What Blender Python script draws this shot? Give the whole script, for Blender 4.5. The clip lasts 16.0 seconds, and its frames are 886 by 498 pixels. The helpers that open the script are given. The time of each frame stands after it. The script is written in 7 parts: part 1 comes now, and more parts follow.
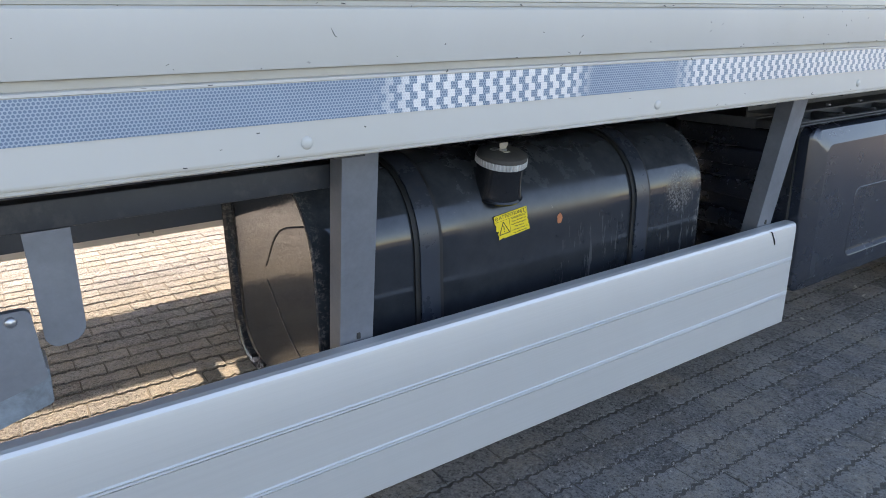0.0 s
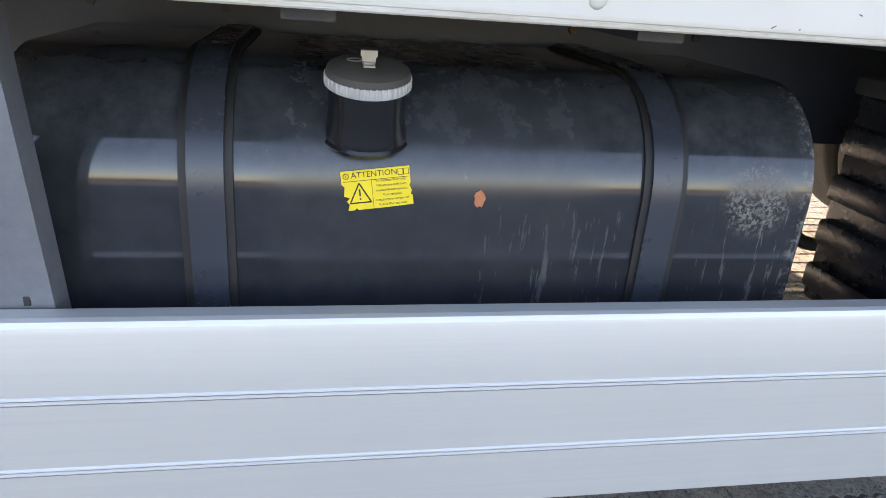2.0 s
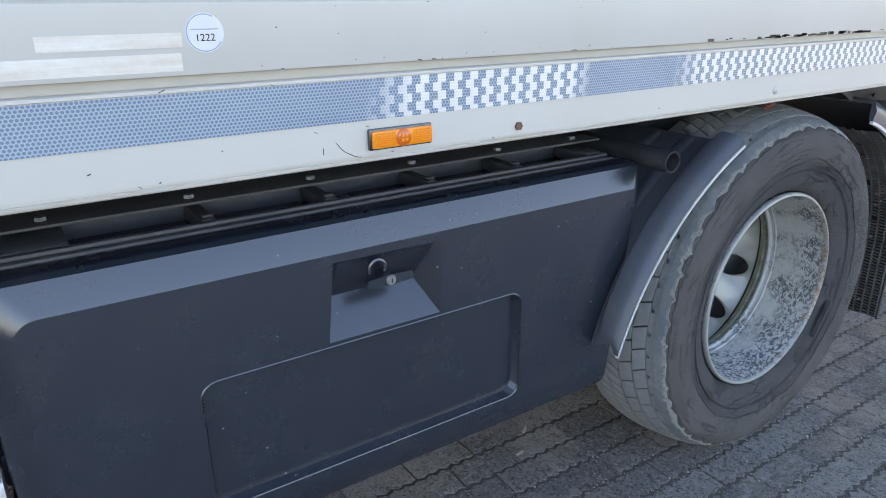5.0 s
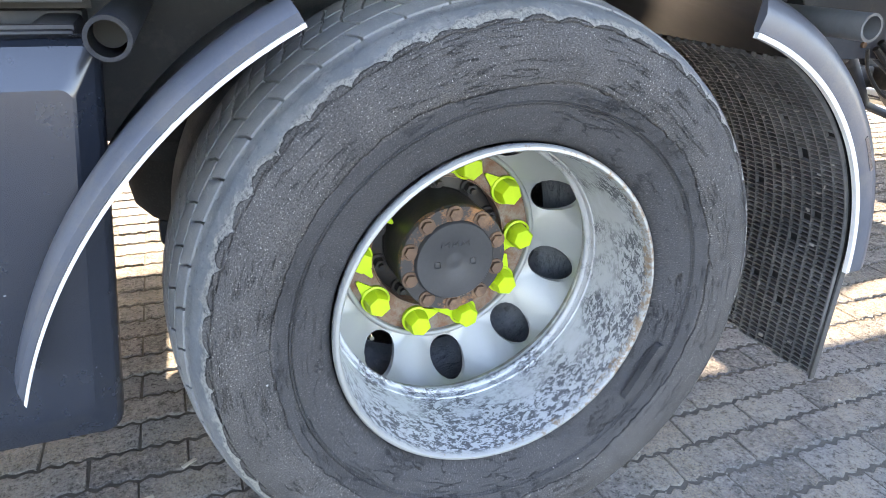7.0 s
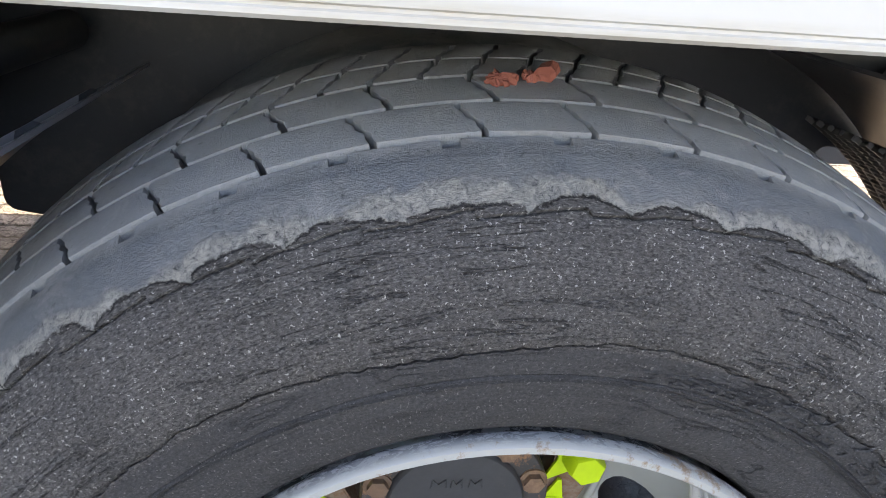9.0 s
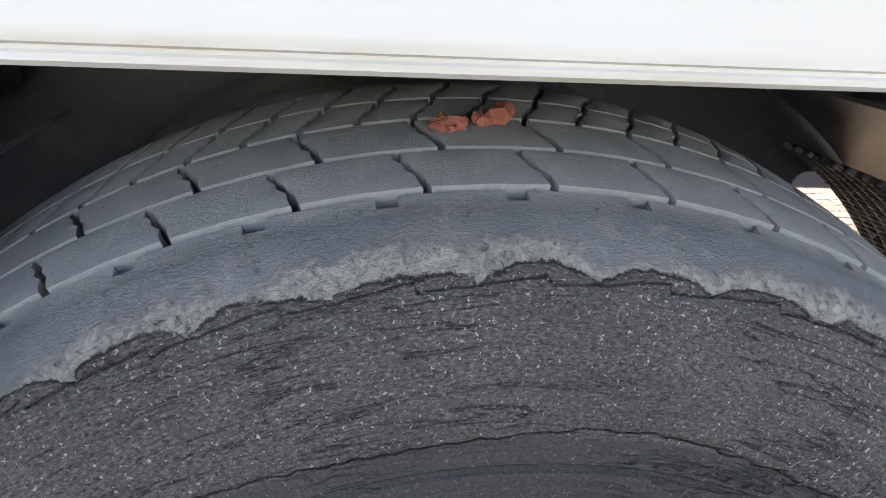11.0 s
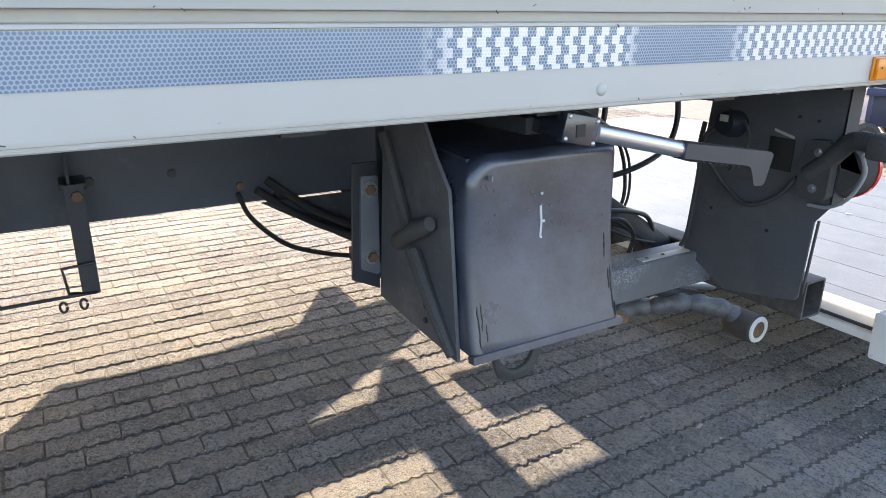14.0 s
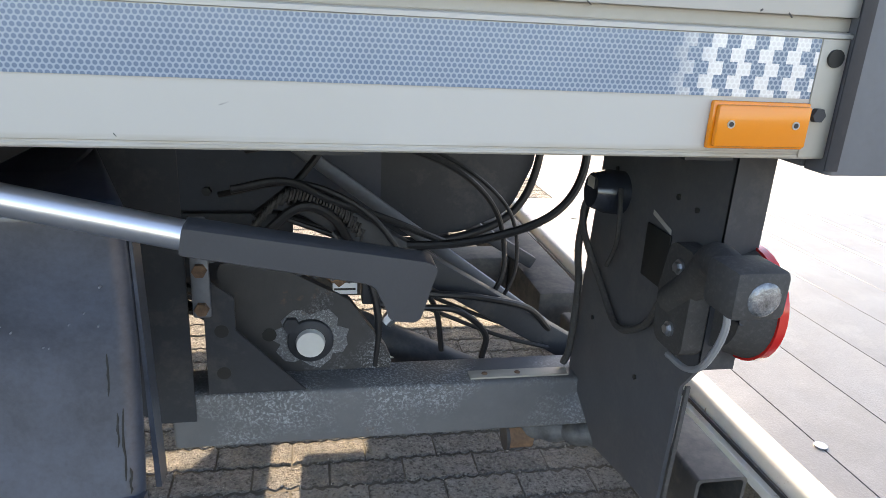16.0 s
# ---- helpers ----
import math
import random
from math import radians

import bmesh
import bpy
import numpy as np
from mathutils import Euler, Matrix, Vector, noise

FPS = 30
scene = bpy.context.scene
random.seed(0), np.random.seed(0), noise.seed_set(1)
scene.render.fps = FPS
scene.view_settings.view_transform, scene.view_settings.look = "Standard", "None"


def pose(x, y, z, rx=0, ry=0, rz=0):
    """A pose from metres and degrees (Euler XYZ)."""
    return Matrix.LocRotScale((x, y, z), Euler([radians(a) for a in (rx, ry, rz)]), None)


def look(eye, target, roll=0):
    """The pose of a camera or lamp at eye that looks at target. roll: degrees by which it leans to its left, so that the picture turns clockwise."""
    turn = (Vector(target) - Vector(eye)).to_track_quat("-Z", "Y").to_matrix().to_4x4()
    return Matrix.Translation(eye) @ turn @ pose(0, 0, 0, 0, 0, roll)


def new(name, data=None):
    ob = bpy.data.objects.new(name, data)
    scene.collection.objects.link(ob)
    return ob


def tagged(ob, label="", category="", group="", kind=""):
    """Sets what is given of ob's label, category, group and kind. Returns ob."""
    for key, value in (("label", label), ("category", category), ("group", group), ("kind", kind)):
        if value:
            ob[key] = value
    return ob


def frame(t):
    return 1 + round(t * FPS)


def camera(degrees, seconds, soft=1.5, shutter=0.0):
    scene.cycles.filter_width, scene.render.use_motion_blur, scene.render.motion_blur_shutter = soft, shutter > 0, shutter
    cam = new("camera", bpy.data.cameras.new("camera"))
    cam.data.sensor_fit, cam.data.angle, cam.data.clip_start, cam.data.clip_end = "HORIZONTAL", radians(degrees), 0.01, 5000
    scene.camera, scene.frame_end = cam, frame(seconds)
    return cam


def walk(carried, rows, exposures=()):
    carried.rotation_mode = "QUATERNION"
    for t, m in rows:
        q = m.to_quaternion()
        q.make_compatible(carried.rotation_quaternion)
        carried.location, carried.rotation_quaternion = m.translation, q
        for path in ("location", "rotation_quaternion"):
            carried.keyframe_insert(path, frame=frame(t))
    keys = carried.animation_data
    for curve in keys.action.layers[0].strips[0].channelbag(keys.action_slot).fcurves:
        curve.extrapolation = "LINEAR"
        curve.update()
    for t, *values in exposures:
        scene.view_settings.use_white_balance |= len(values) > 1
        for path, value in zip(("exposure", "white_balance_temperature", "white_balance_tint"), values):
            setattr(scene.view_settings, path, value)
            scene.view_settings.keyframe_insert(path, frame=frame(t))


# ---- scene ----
cam = camera(66.4, 16.0, 0.5)
PATH = [
    (0, (-3.904, -1.008, 1.201), (-2.856, 0.577, 0.576), -0.8),
    (0.5, (-3.536, -0.947, 1.179), (-2.717, 0.739, 0.481), 1.5),
    (1, (-3.221, -0.871, 1.101), (-2.635, 0.894, 0.364), 2.3),
    (1.5, (-3.012, -0.771, 1.055), (-2.566, 1.028, 0.304), 3.6),
    (2, (-2.956, -0.742, 1.043), (-2.599, 1.077, 0.292), 4.4),
    (2.5, (-2.957, -0.745, 1.051), (-2.637, 1.079, 0.295), 4.7),
    (3, (-2.937, -0.773, 1.049), (-2.628, 1.055, 0.299), 4.7),
    (3.5, (-2.791, -0.797, 1.075), (-2.489, 1.031, 0.323), 3.6),
    (3.8, (-2.595, -0.784, 1.137), (-2.192, 1.024, 0.382), 2.6),
    (4, (-2.433, -0.794, 1.169), (-1.946, 1.0, 0.432), 1.5),
    (4.4, (-2.153, -0.812, 1.204), (-1.425, 0.883, 0.432), -0.5),
    (4.6, (-1.997, -0.836, 1.193), (-1.126, 0.8, 0.454), -0.6),
    (4.8, (-1.838, -0.862, 1.225), (-0.872, 0.73, 0.496), -0.6),
    (5, (-1.698, -0.896, 1.234), (-0.667, 0.667, 0.534), -0.3),
    (5.2, (-1.574, -0.898, 1.212), (-0.486, 0.635, 0.528), 0.1),
    (7.3, (-0.299, -0.755, 0.989), (0.298, 0.942, 0.115), 2.3),
    (7.5, (-0.231, -0.719, 1.0), (0.321, 0.966, 0.074), 2.7),
    (8, (-0.115, -0.583, 1.033), (0.347, 1.115, 0.083), 3.5),
    (8.5, (-0.074, -0.41, 1.063), (0.201, 1.347, 0.149), 4.7),
    (8.7, (-0.084, -0.342, 1.04), (0.148, 1.443, 0.167), 4.6),
    (10.8, (-0.066, -0.223, 1.03), (0.189, 1.603, 0.255), 3.2),
    (11, (-0.056, -0.241, 1.036), (0.221, 1.586, 0.272), 3.1),
    (11.5, (-0.001, -0.333, 1.065), (0.375, 1.486, 0.322), 3.1),
    (12, (0.127, -0.474, 1.089), (0.643, 1.32, 0.371), 2.6),
    (12.2, (0.204, -0.537, 1.091), (0.748, 1.251, 0.38), 1.8),
    (12.4, (0.284, -0.59, 1.078), (0.899, 1.193, 0.411), 1.1),
    (12.5, (0.337, -0.611, 1.071), (0.977, 1.167, 0.416), 0.7),
    (12.6, (0.388, -0.636, 1.067), (1.067, 1.127, 0.413), 1.2),
    (13, (0.663, -0.709, 1.081), (1.464, 1.004, 0.431), 1.1),
    (13.5, (1.003, -0.8, 1.121), (1.865, 0.884, 0.469), 0.1),
    (14, (1.358, -0.812, 1.136), (2.31, 0.823, 0.487), 0.1),
    (14.5, (1.698, -0.759, 1.104), (2.673, 0.871, 0.476), 0.2),
    (15, (1.998, -0.701, 1.106), (2.877, 0.984, 0.483), 1.3),
    (15.5, (2.232, -0.696, 1.095), (2.861, 1.099, 0.477), 2.7),
    (16, (2.47, -0.632, 1.126), (2.84, 1.222, 0.472), 3.1),
]
EXPOSURES = [(0, 1.85, 7000, 20), (1.0, 2.1, 6800, 18), (2.0, 2.5, 7600, 23), (4.0, 2.4, 7700, 22), (5, 2.25, 7200, 20), (7.5, 3.4, 7500, 23), (8.0, 3.4, 7900, 25), (8.5, 2.9, 8000, 25), (11, 2.75, 8200, 24), (12.0, 2.65, 8000, 22), (12.5, 2.56, 7400, 18), (13.0, 2.40, 7000, 18), (13.5, 2.06, 6900, 18), (14.5, 1.98, 6950, 18), (16, 1.9, 7400, 18)]
walk(cam, [(t, look(eye, target, roll)) for t, eye, target, roll in PATH], EXPOSURES)

# ---- daylight ----
world = bpy.data.worlds.new("sky")
scene.world = world
world.use_nodes = True
wn = world.node_tree
sky = wn.nodes.new("ShaderNodeTexSky")
sky.sky_type = "NISHITA"
sky.sun_disc = False
SUN_EL, SUN_AZ = 25.7, 1.5      # height; turn from +y towards +x
sky.sun_elevation = radians(SUN_EL)
sky.sun_rotation = radians(SUN_AZ)
wn.links.new(sky.outputs[0], wn.nodes["Background"].inputs[0])
wn.nodes["Background"].inputs[1].default_value = 0.15
sun = new("sun", bpy.data.lights.new("sun", "SUN"))
sun.data.energy, sun.data.angle, sun.data.color = 4.8, radians(0.55), (1.0, 0.86, 0.64)
sun_dir = Vector((math.sin(radians(SUN_AZ)) * math.cos(radians(SUN_EL)), math.cos(radians(SUN_AZ)) * math.cos(radians(SUN_EL)), math.sin(radians(SUN_EL))))
sun.matrix_world = look(sun_dir * 30, (0, 0, 0))

# ---- building helpers ----
def bm_new():
    return bmesh.new()


def part(name, bm, material, parent=None, label="", smooth=True):
    """Link a bmesh as one mesh object under a thing or a part."""
    me = bpy.data.meshes.new(name)
    bmesh.ops.recalc_face_normals(bm, faces=bm.faces)
    bm.to_mesh(me)
    bm.free()
    for mt in (material if isinstance(material, (list, tuple)) else [material]):
        me.materials.append(mt)
    if smooth:
        me.shade_smooth()
        me.set_sharp_from_angle(angle=radians(38))
    ob = new(name, me)
    if parent is not None:
        ob.parent = parent
    if label:
        ob["label"] = label
    return ob


def thing(name, label, category, kind="", group="", at=(0, 0, 0)):
    ob = new(name)
    ob.location = at
    ob.empty_display_size = 0.1
    return tagged(ob, label, category, group, kind)


def add_box(bm, x0, x1, y0, y1, z0, z1, bev=0.0, seg=2, m=None, mat=0):
    vs = [bm.verts.new((x, y, z)) for x in (x0, x1) for y in (y0, y1) for z in (z0, z1)]
    fs = [bm.faces.new([vs[i] for i in q]) for q in
          ((0, 1, 3, 2), (4, 6, 7, 5), (0, 4, 5, 1), (2, 3, 7, 6), (0, 2, 6, 4), (1, 5, 7, 3))]
    for f in fs:
        f.material_index = mat
    if bev > 0:
        es = list({e for f in fs for e in f.edges})
        r = bmesh.ops.bevel(bm, geom=es, offset=bev, segments=seg, affect="EDGES", profile=0.5)
        vs = list({v for f in r["faces"] for v in f.verts} | {v for v in vs if v.is_valid})
    if m is not None:
        bmesh.ops.transform(bm, matrix=m, verts=vs)
    return vs


def box(x0, x1, y0, y1, z0, z1, bev=0.0, seg=2, m=None):
    bm = bm_new()
    add_box(bm, x0, x1, y0, y1, z0, z1, bev, seg, m)
    return bm


def frame_of(d):
    d = Vector(d).normalized()
    u = Vector((0, 0, 1)) if abs(d.z) < 0.9 else Vector((1, 0, 0))
    a = d.cross(u).normalized()
    return a, d.cross(a).normalized()


def add_tube(bm, pts, r, seg=10, caps=True, radii=None):
    """A round bar swept along points."""
    pts = [Vector(p) for p in pts]
    rings, a = [], None
    for i, p in enumerate(pts):
        d = (pts[min(i + 1, len(pts) - 1)] - pts[max(i - 1, 0)]).normalized()
        if a is None:
            a, b = frame_of(d)
        else:
            a = (a - d * a.dot(d)).normalized()
            b = d.cross(a)
        rr = radii[i] if radii else r
        rings.append([bm.verts.new(p + (a * math.cos(k * 2 * math.pi / seg) + b * math.sin(k * 2 * math.pi / seg)) * rr) for k in range(seg)])
    for q, w in zip(rings, rings[1:]):
        for k in range(seg):
            bm.faces.new((q[k], q[(k + 1) % seg], w[(k + 1) % seg], w[k]))
    if caps:
        bm.faces.new(rings[0][::-1])
        bm.faces.new(rings[-1])


def tube(pts, r, seg=10, caps=True, radii=None):
    bm = bm_new()
    add_tube(bm, pts, r, seg, caps, radii)
    return bm


def spline(pts, n=8):
    """A smooth run of points through those given."""
    P = [Vector(p) for p in pts]
    P = [2 * P[0] - P[1]] + P + [2 * P[-1] - P[-2]]
    out = []
    for i in range(1, len(P) - 2):
        for k in range(n):
            t = k / n
            out.append(0.5 * (2 * P[i] + (P[i + 1] - P[i - 1]) * t + (2 * P[i - 1] - 5 * P[i] + 4 * P[i + 1] - P[i + 2]) * t * t
                              + (3 * P[i] - P[i - 1] - 3 * P[i + 1] + P[i + 2]) * t ** 3))
    out.append(P[-2])
    return out


def add_prism(bm, prof, x0, x1, axis="x", nx=1, caps=True, mat=0):
    """A closed outline drawn out along an axis: (y, z) along x, (x, z) along y, (x, y) along z."""
    def at(p, s):
        return {"x": (s, p[0], p[1]), "y": (p[0], s, p[1]), "z": (p[0], p[1], s)}[axis]
    rows = [[bm.verts.new(at(p, x0 + (x1 - x0) * i / nx)) for p in prof] for i in range(nx + 1)]
    n = len(prof)
    for a, b in zip(rows, rows[1:]):
        for k in range(n):
            bm.faces.new((a[k], a[(k + 1) % n], b[(k + 1) % n], b[k])).material_index = mat
    if caps:
        bm.faces.new(rows[0][::-1]).material_index = mat
        bm.faces.new(rows[-1]).material_index = mat
    return [v for r in rows for v in r]


def prism(prof, x0, x1, axis="x", nx=1, caps=True):
    bm = bm_new()
    add_prism(bm, prof, x0, x1, axis, nx, caps)
    return bm


def round_poly(pts, r, n=6):
    """An outline with rounded corners; r one radius or one a corner."""
    out, N = [], len(pts)
    for i, p in enumerate(pts):
        rr = r[i] if isinstance(r, (list, tuple)) else r
        p = Vector(p)
        a, b = (Vector(pts[i - 1]) - p), (Vector(pts[(i + 1) % N]) - p)
        if rr <= 0:
            out.append(tuple(p))
            continue
        an = a.normalized()
        bn = b.normalized()
        ang = an.angle(bn)
        d = min(rr / math.tan(ang / 2), a.length * 0.49, b.length * 0.49)
        rr2 = d * math.tan(ang / 2)
        c = p + (an + bn).normalized() * (rr2 / math.sin(ang / 2))
        s, e = p + an * d - c, p + bn * d - c
        for k in range(n + 1):
            t = k / n
            v = (s * (1 - t) + e * t).normalized() * rr2
            out.append(tuple(c + v))
    return out


def add_lathe(bm, prof, centre, seg=64, a0=0.0, a1=360.0, closed=False, mat=0):
    """(radius, y) turned about an axis along y through centre (x, z)."""
    full = abs(a1 - a0) >= 359.9
    n = seg if full else seg + 1
    rows = []
    for i in range(n):
        a = radians(a0 + (a1 - a0) * i / seg)
        rows.append([bm.verts.new((centre[0] + r * math.cos(a), y, centre[1] + r * math.sin(a))) for r, y in prof])
    m = len(prof)
    for i in range(seg):
        A, B = rows[i], rows[(i + 1) % n]
        for k in range(m if closed else m - 1):
            bm.faces.new((A[k], A[(k + 1) % m], B[(k + 1) % m], B[k])).material_index = mat
    if closed and not full:
        bm.faces.new(rows[0])
        bm.faces.new(rows[-1][::-1])
    return rows


def lathe(prof, centre, seg=64, a0=0.0, a1=360.0, closed=False):
    bm = bm_new()
    add_lathe(bm, prof, centre, seg, a0, a1, closed)
    return bm


def add_disc(bm, p, n, r, h, seg=12, r2=None):
    """A short round piece standing on p along n."""
    n = Vector(n).normalized()
    add_tube(bm, [Vector(p), Vector(p) + n * h], r, seg, True, [r, r if r2 is None else r2])


def disc(p, n, r, h, seg=12, r2=None):
    bm = bm_new()
    add_disc(bm, p, n, r, h, seg, r2)
    return bm


def dome(p, n, r, h, seg=14, rings=4):
    """A rounded bolt or rivet head."""
    bm = bm_new()
    n = Vector(n).normalized()
    pts = [Vector(p) + n * (h * math.sin(k / rings * math.pi / 2)) for k in range(rings + 1)]
    rad = [max(r * math.cos(k / rings * math.pi / 2), r * 0.02) for k in range(rings + 1)]
    add_tube(bm, [Vector(p) - n * 0.002] + pts, r, seg, True, [r] + rad)
    return bm


def hexhead(p, n, r, h):
    return disc(p, n, r, h, 6, r * 0.96)

# ---- materials ----
class N:
    """Short hand for node trees."""

    def __init__(self, name):
        self.m = bpy.data.materials.new(name)
        self.m.use_nodes = True
        self.t = self.m.node_tree
        self.b = self.t.nodes["Principled BSDF"]
        self.co = self.t.nodes.new("ShaderNodeTexCoord").outputs["Object"]

    def node(self, kind):
        return self.t.nodes.new(kind)

    def put(self, sock, v):
        if isinstance(v, bpy.types.NodeSocket):
            self.t.links.new(v, sock)
        elif isinstance(v, (tuple, list)) and len(v) == 3 and sock.type == "RGBA":
            sock.default_value = (*v, 1)
        else:
            sock.default_value = v

    def math(self, op, a, b=0.0, c=0.0, clamp=False):
        n = self.node("ShaderNodeMath")
        n.operation, n.use_clamp = op, clamp
        for s, v in zip(n.inputs, (a, b, c)):
            self.put(s, v)
        return n.outputs[0]

    def noise(self, scale, detail=4.0, rough=0.6, dist=0.0, co=None, seed=0.0, stretch=None):
        n = self.node("ShaderNodeTexNoise")
        n.noise_dimensions = "4D"
        c = co or self.co
        if stretch:
            mp = self.node("ShaderNodeMapping")
            self.put(mp.inputs["Vector"], c)
            mp.inputs["Scale"].default_value = stretch
            c = mp.outputs[0]
        self.put(n.inputs["Vector"], c)
        n.inputs["W"].default_value = seed
        n.inputs["Scale"].default_value, n.inputs["Detail"].default_value = scale, detail
        n.inputs["Roughness"].default_value, n.inputs["Distortion"].default_value = rough, dist
        return n.outputs["Fac"]

    def step(self, v, lo, hi):
        n = self.node("ShaderNodeMapRange")
        n.clamp = True
        self.put(n.inputs[0], v)
        n.inputs[1].default_value, n.inputs[2].default_value = lo, hi
        n.inputs[3].default_value, n.inputs[4].default_value = 0.0, 1.0
        return n.outputs[0]

    def mix(self, f, a, b):
        n = self.node("ShaderNodeMix")
        n.data_type = "RGBA"
        self.put(n.inputs[0], f)
        self.put(n.inputs[6], a)
        self.put(n.inputs[7], b)
        return n.outputs[2]

    def lerp(self, f, a, b):
        n = self.node("ShaderNodeMix")
        n.data_type = "FLOAT"
        self.put(n.inputs[0], f)
        self.put(n.inputs[2], a)
        self.put(n.inputs[3], b)
        return n.outputs[0]

    def sep(self, co=None):
        n = self.node("ShaderNodeSeparateXYZ")
        self.put(n.inputs[0], co or self.co)
        return n.outputs

    def bump(self, h, strength=0.3, dist=0.002):
        n = self.node("ShaderNodeBump")
        n.inputs["Strength"].default_value, n.inputs["Distance"].default_value = strength, dist
        self.put(n.inputs["Height"], h)
        self.put(self.b.inputs["Normal"], n.outputs[0])

    def set(self, **kw):
        for k, v in kw.items():
            self.put(self.b.inputs[{"col": "Base Color", "rough": "Roughness", "metal": "Metallic", "coat": "Coat Weight", "coat_rough": "Coat Roughness",
                                    "coat_ior": "Coat IOR", "spec": "Specular IOR Level", "ior": "IOR", "trans": "Transmission Weight", "sub": "Subsurface Weight"}[k]], v)
        return self.m


def surface(name, col, col2=None, rough=0.5, metal=0.0, scale=6.0, fine=70.0, bump=0.15, dist=0.001, dirt=None, dirt_lo=0.55, dirt_hi=0.75, dirt_scale=9.0,
            dirt_rough=None, stretch=None, spec=0.5, coat=0.0):
    n = N(name)
    a = n.noise(scale, 5, 0.65, 0.3, stretch=stretch)
    b = n.noise(fine, 4, 0.6, seed=3.0)
    c2 = col2 or tuple(x * 0.7 for x in col)
    c = n.mix(n.step(n.math("ADD", n.math("MULTIPLY", a, 0.75), n.math("MULTIPLY", b, 0.25)), 0.32, 0.68), c2, col)
    r = n.math("ADD", rough - 0.09, n.math("MULTIPLY", n.noise(scale * 2.3, 5, 0.7, seed=7.0), 0.18), clamp=True)
    if dirt:
        d = n.step(n.math("ADD", n.math("MULTIPLY", n.noise(dirt_scale, 8, 0.72, 0.2, seed=11.0), 0.85), n.math("MULTIPLY", b, 0.15)), dirt_lo, dirt_hi)
        c = n.mix(d, c, dirt)
        if dirt_rough:
            r = n.lerp(d, r, dirt_rough)
    n.bump(n.math("ADD", b, n.math("MULTIPLY", a, 0.5)), bump, dist)
    return n.set(col=c, rough=r, metal=metal, spec=spec, coat=coat)


def white_paint():
    """Old white truck paint: faint yellowing, grime runs and fine dark scratches."""
    n = N("white_paint")
    g = n.noise(2.2, 6, 0.6, stretch=(1, 1, 0.35))
    runs = n.step(n.noise(26, 4, 0.6, seed=2.0, stretch=(1, 1, 0.12)), 0.55, 0.85)
    c = n.mix(n.step(g, 0.3, 0.75), (0.548, 0.535, 0.497), (0.498, 0.481, 0.433))
    c = n.mix(n.math("MULTIPLY", runs, 0.25), c, (0.52, 0.50, 0.43))
    sc = n.step(n.noise(38, 2, 0.5, 1.2, seed=5.0, stretch=(0.5, 1, 1.6)), 0.745, 0.765)
    c = n.mix(n.math("MULTIPLY", sc, 0.75), c, (0.16, 0.15, 0.14))
    z = n.sep()[2]
    rim = n.math("MULTIPLY", n.step(z, 1.0135, 1.009), n.step(n.noise(16, 6, 0.7, seed=9.0, stretch=(0.25, 1, 3)), 0.36, 0.62))
    c = n.mix(n.math("MULTIPLY", rim, 0.6), c, (0.33, 0.27, 0.18))
    n.bump(n.noise(45, 3, 0.5, seed=4.0), 0.06, 0.001)
    return n.set(col=c, rough=n.math("ADD", 0.28, n.math("MULTIPLY", g, 0.2)), coat=0.1)


def tape_sheet():
    """Prismatic marking tape: honeycomb cells, with printed blocks whose gloss shows at some angles only."""
    n = N("marking_tape")
    s = n.sep()
    pitch = 0.0054
    u = n.math("DIVIDE", s[0], pitch)
    v = n.math("DIVIDE", s[2], pitch * 0.866)
    row = n.math("FLOOR", v)
    odd = n.math("MODULO", n.math("ABSOLUTE", row), 2.0)
    fu = n.math("SUBTRACT", n.math("FRACT", n.math("ADD", u, n.math("MULTIPLY", odd, 0.5))), 0.5)
    fv = n.math("MULTIPLY", n.math("SUBTRACT", n.math("FRACT", v), 0.5), 0.866)
    d = n.math("SQRT", n.math("ADD", n.math("MULTIPLY", fu, fu), n.math("MULTIPLY", fv, fv)))
    cell = n.step(d, 0.42, 0.33)
    wear = n.noise(5, 6, 0.7, seed=1.0, stretch=(0.4, 1, 1))
    dark = n.mix(n.step(wear, 0.3, 0.7), (0.100, 0.155, 0.235), (0.16, 0.23, 0.325))
    lines = n.mix(n.step(wear, 0.35, 0.75), (0.27, 0.35, 0.435), (0.36, 0.44, 0.51))
    c = n.mix(cell, lines, dark)
    # printed blocks in five rows
    h = n.math("DIVIDE", n.math("SUBTRACT", s[2], 1.063), 0.0131)
    r2 = n.math("MODULO", n.math("FLOOR", n.math("ADD", h, 0.45)), 2.0)
    bx = n.math("FRACT", n.math("DIVIDE", n.math("ADD", s[0], n.math("MULTIPLY", r2, 0.0085)), 0.031))
    block = n.math("LESS_THAN", bx, 0.5)
    lw = n.node("ShaderNodeLayerWeight")
    lw.inputs["Blend"].default_value = 0.5
    f = lw.outputs["Facing"]
    band = n.math("MULTIPLY", n.step(f, 0.118, 0.15), n.step(f, 0.305, 0.285))
    band = n.math("ADD", band, n.step(f, 0.385, 0.41), clamp=True)
    shine = n.math("MULTIPLY", band, block)
    n.bump(cell, 0.25, 0.0004)
    return n.set(col=c, rough=0.22, metal=0.0, spec=0.8, coat=shine, coat_rough=0.45, coat_ior=6.0)


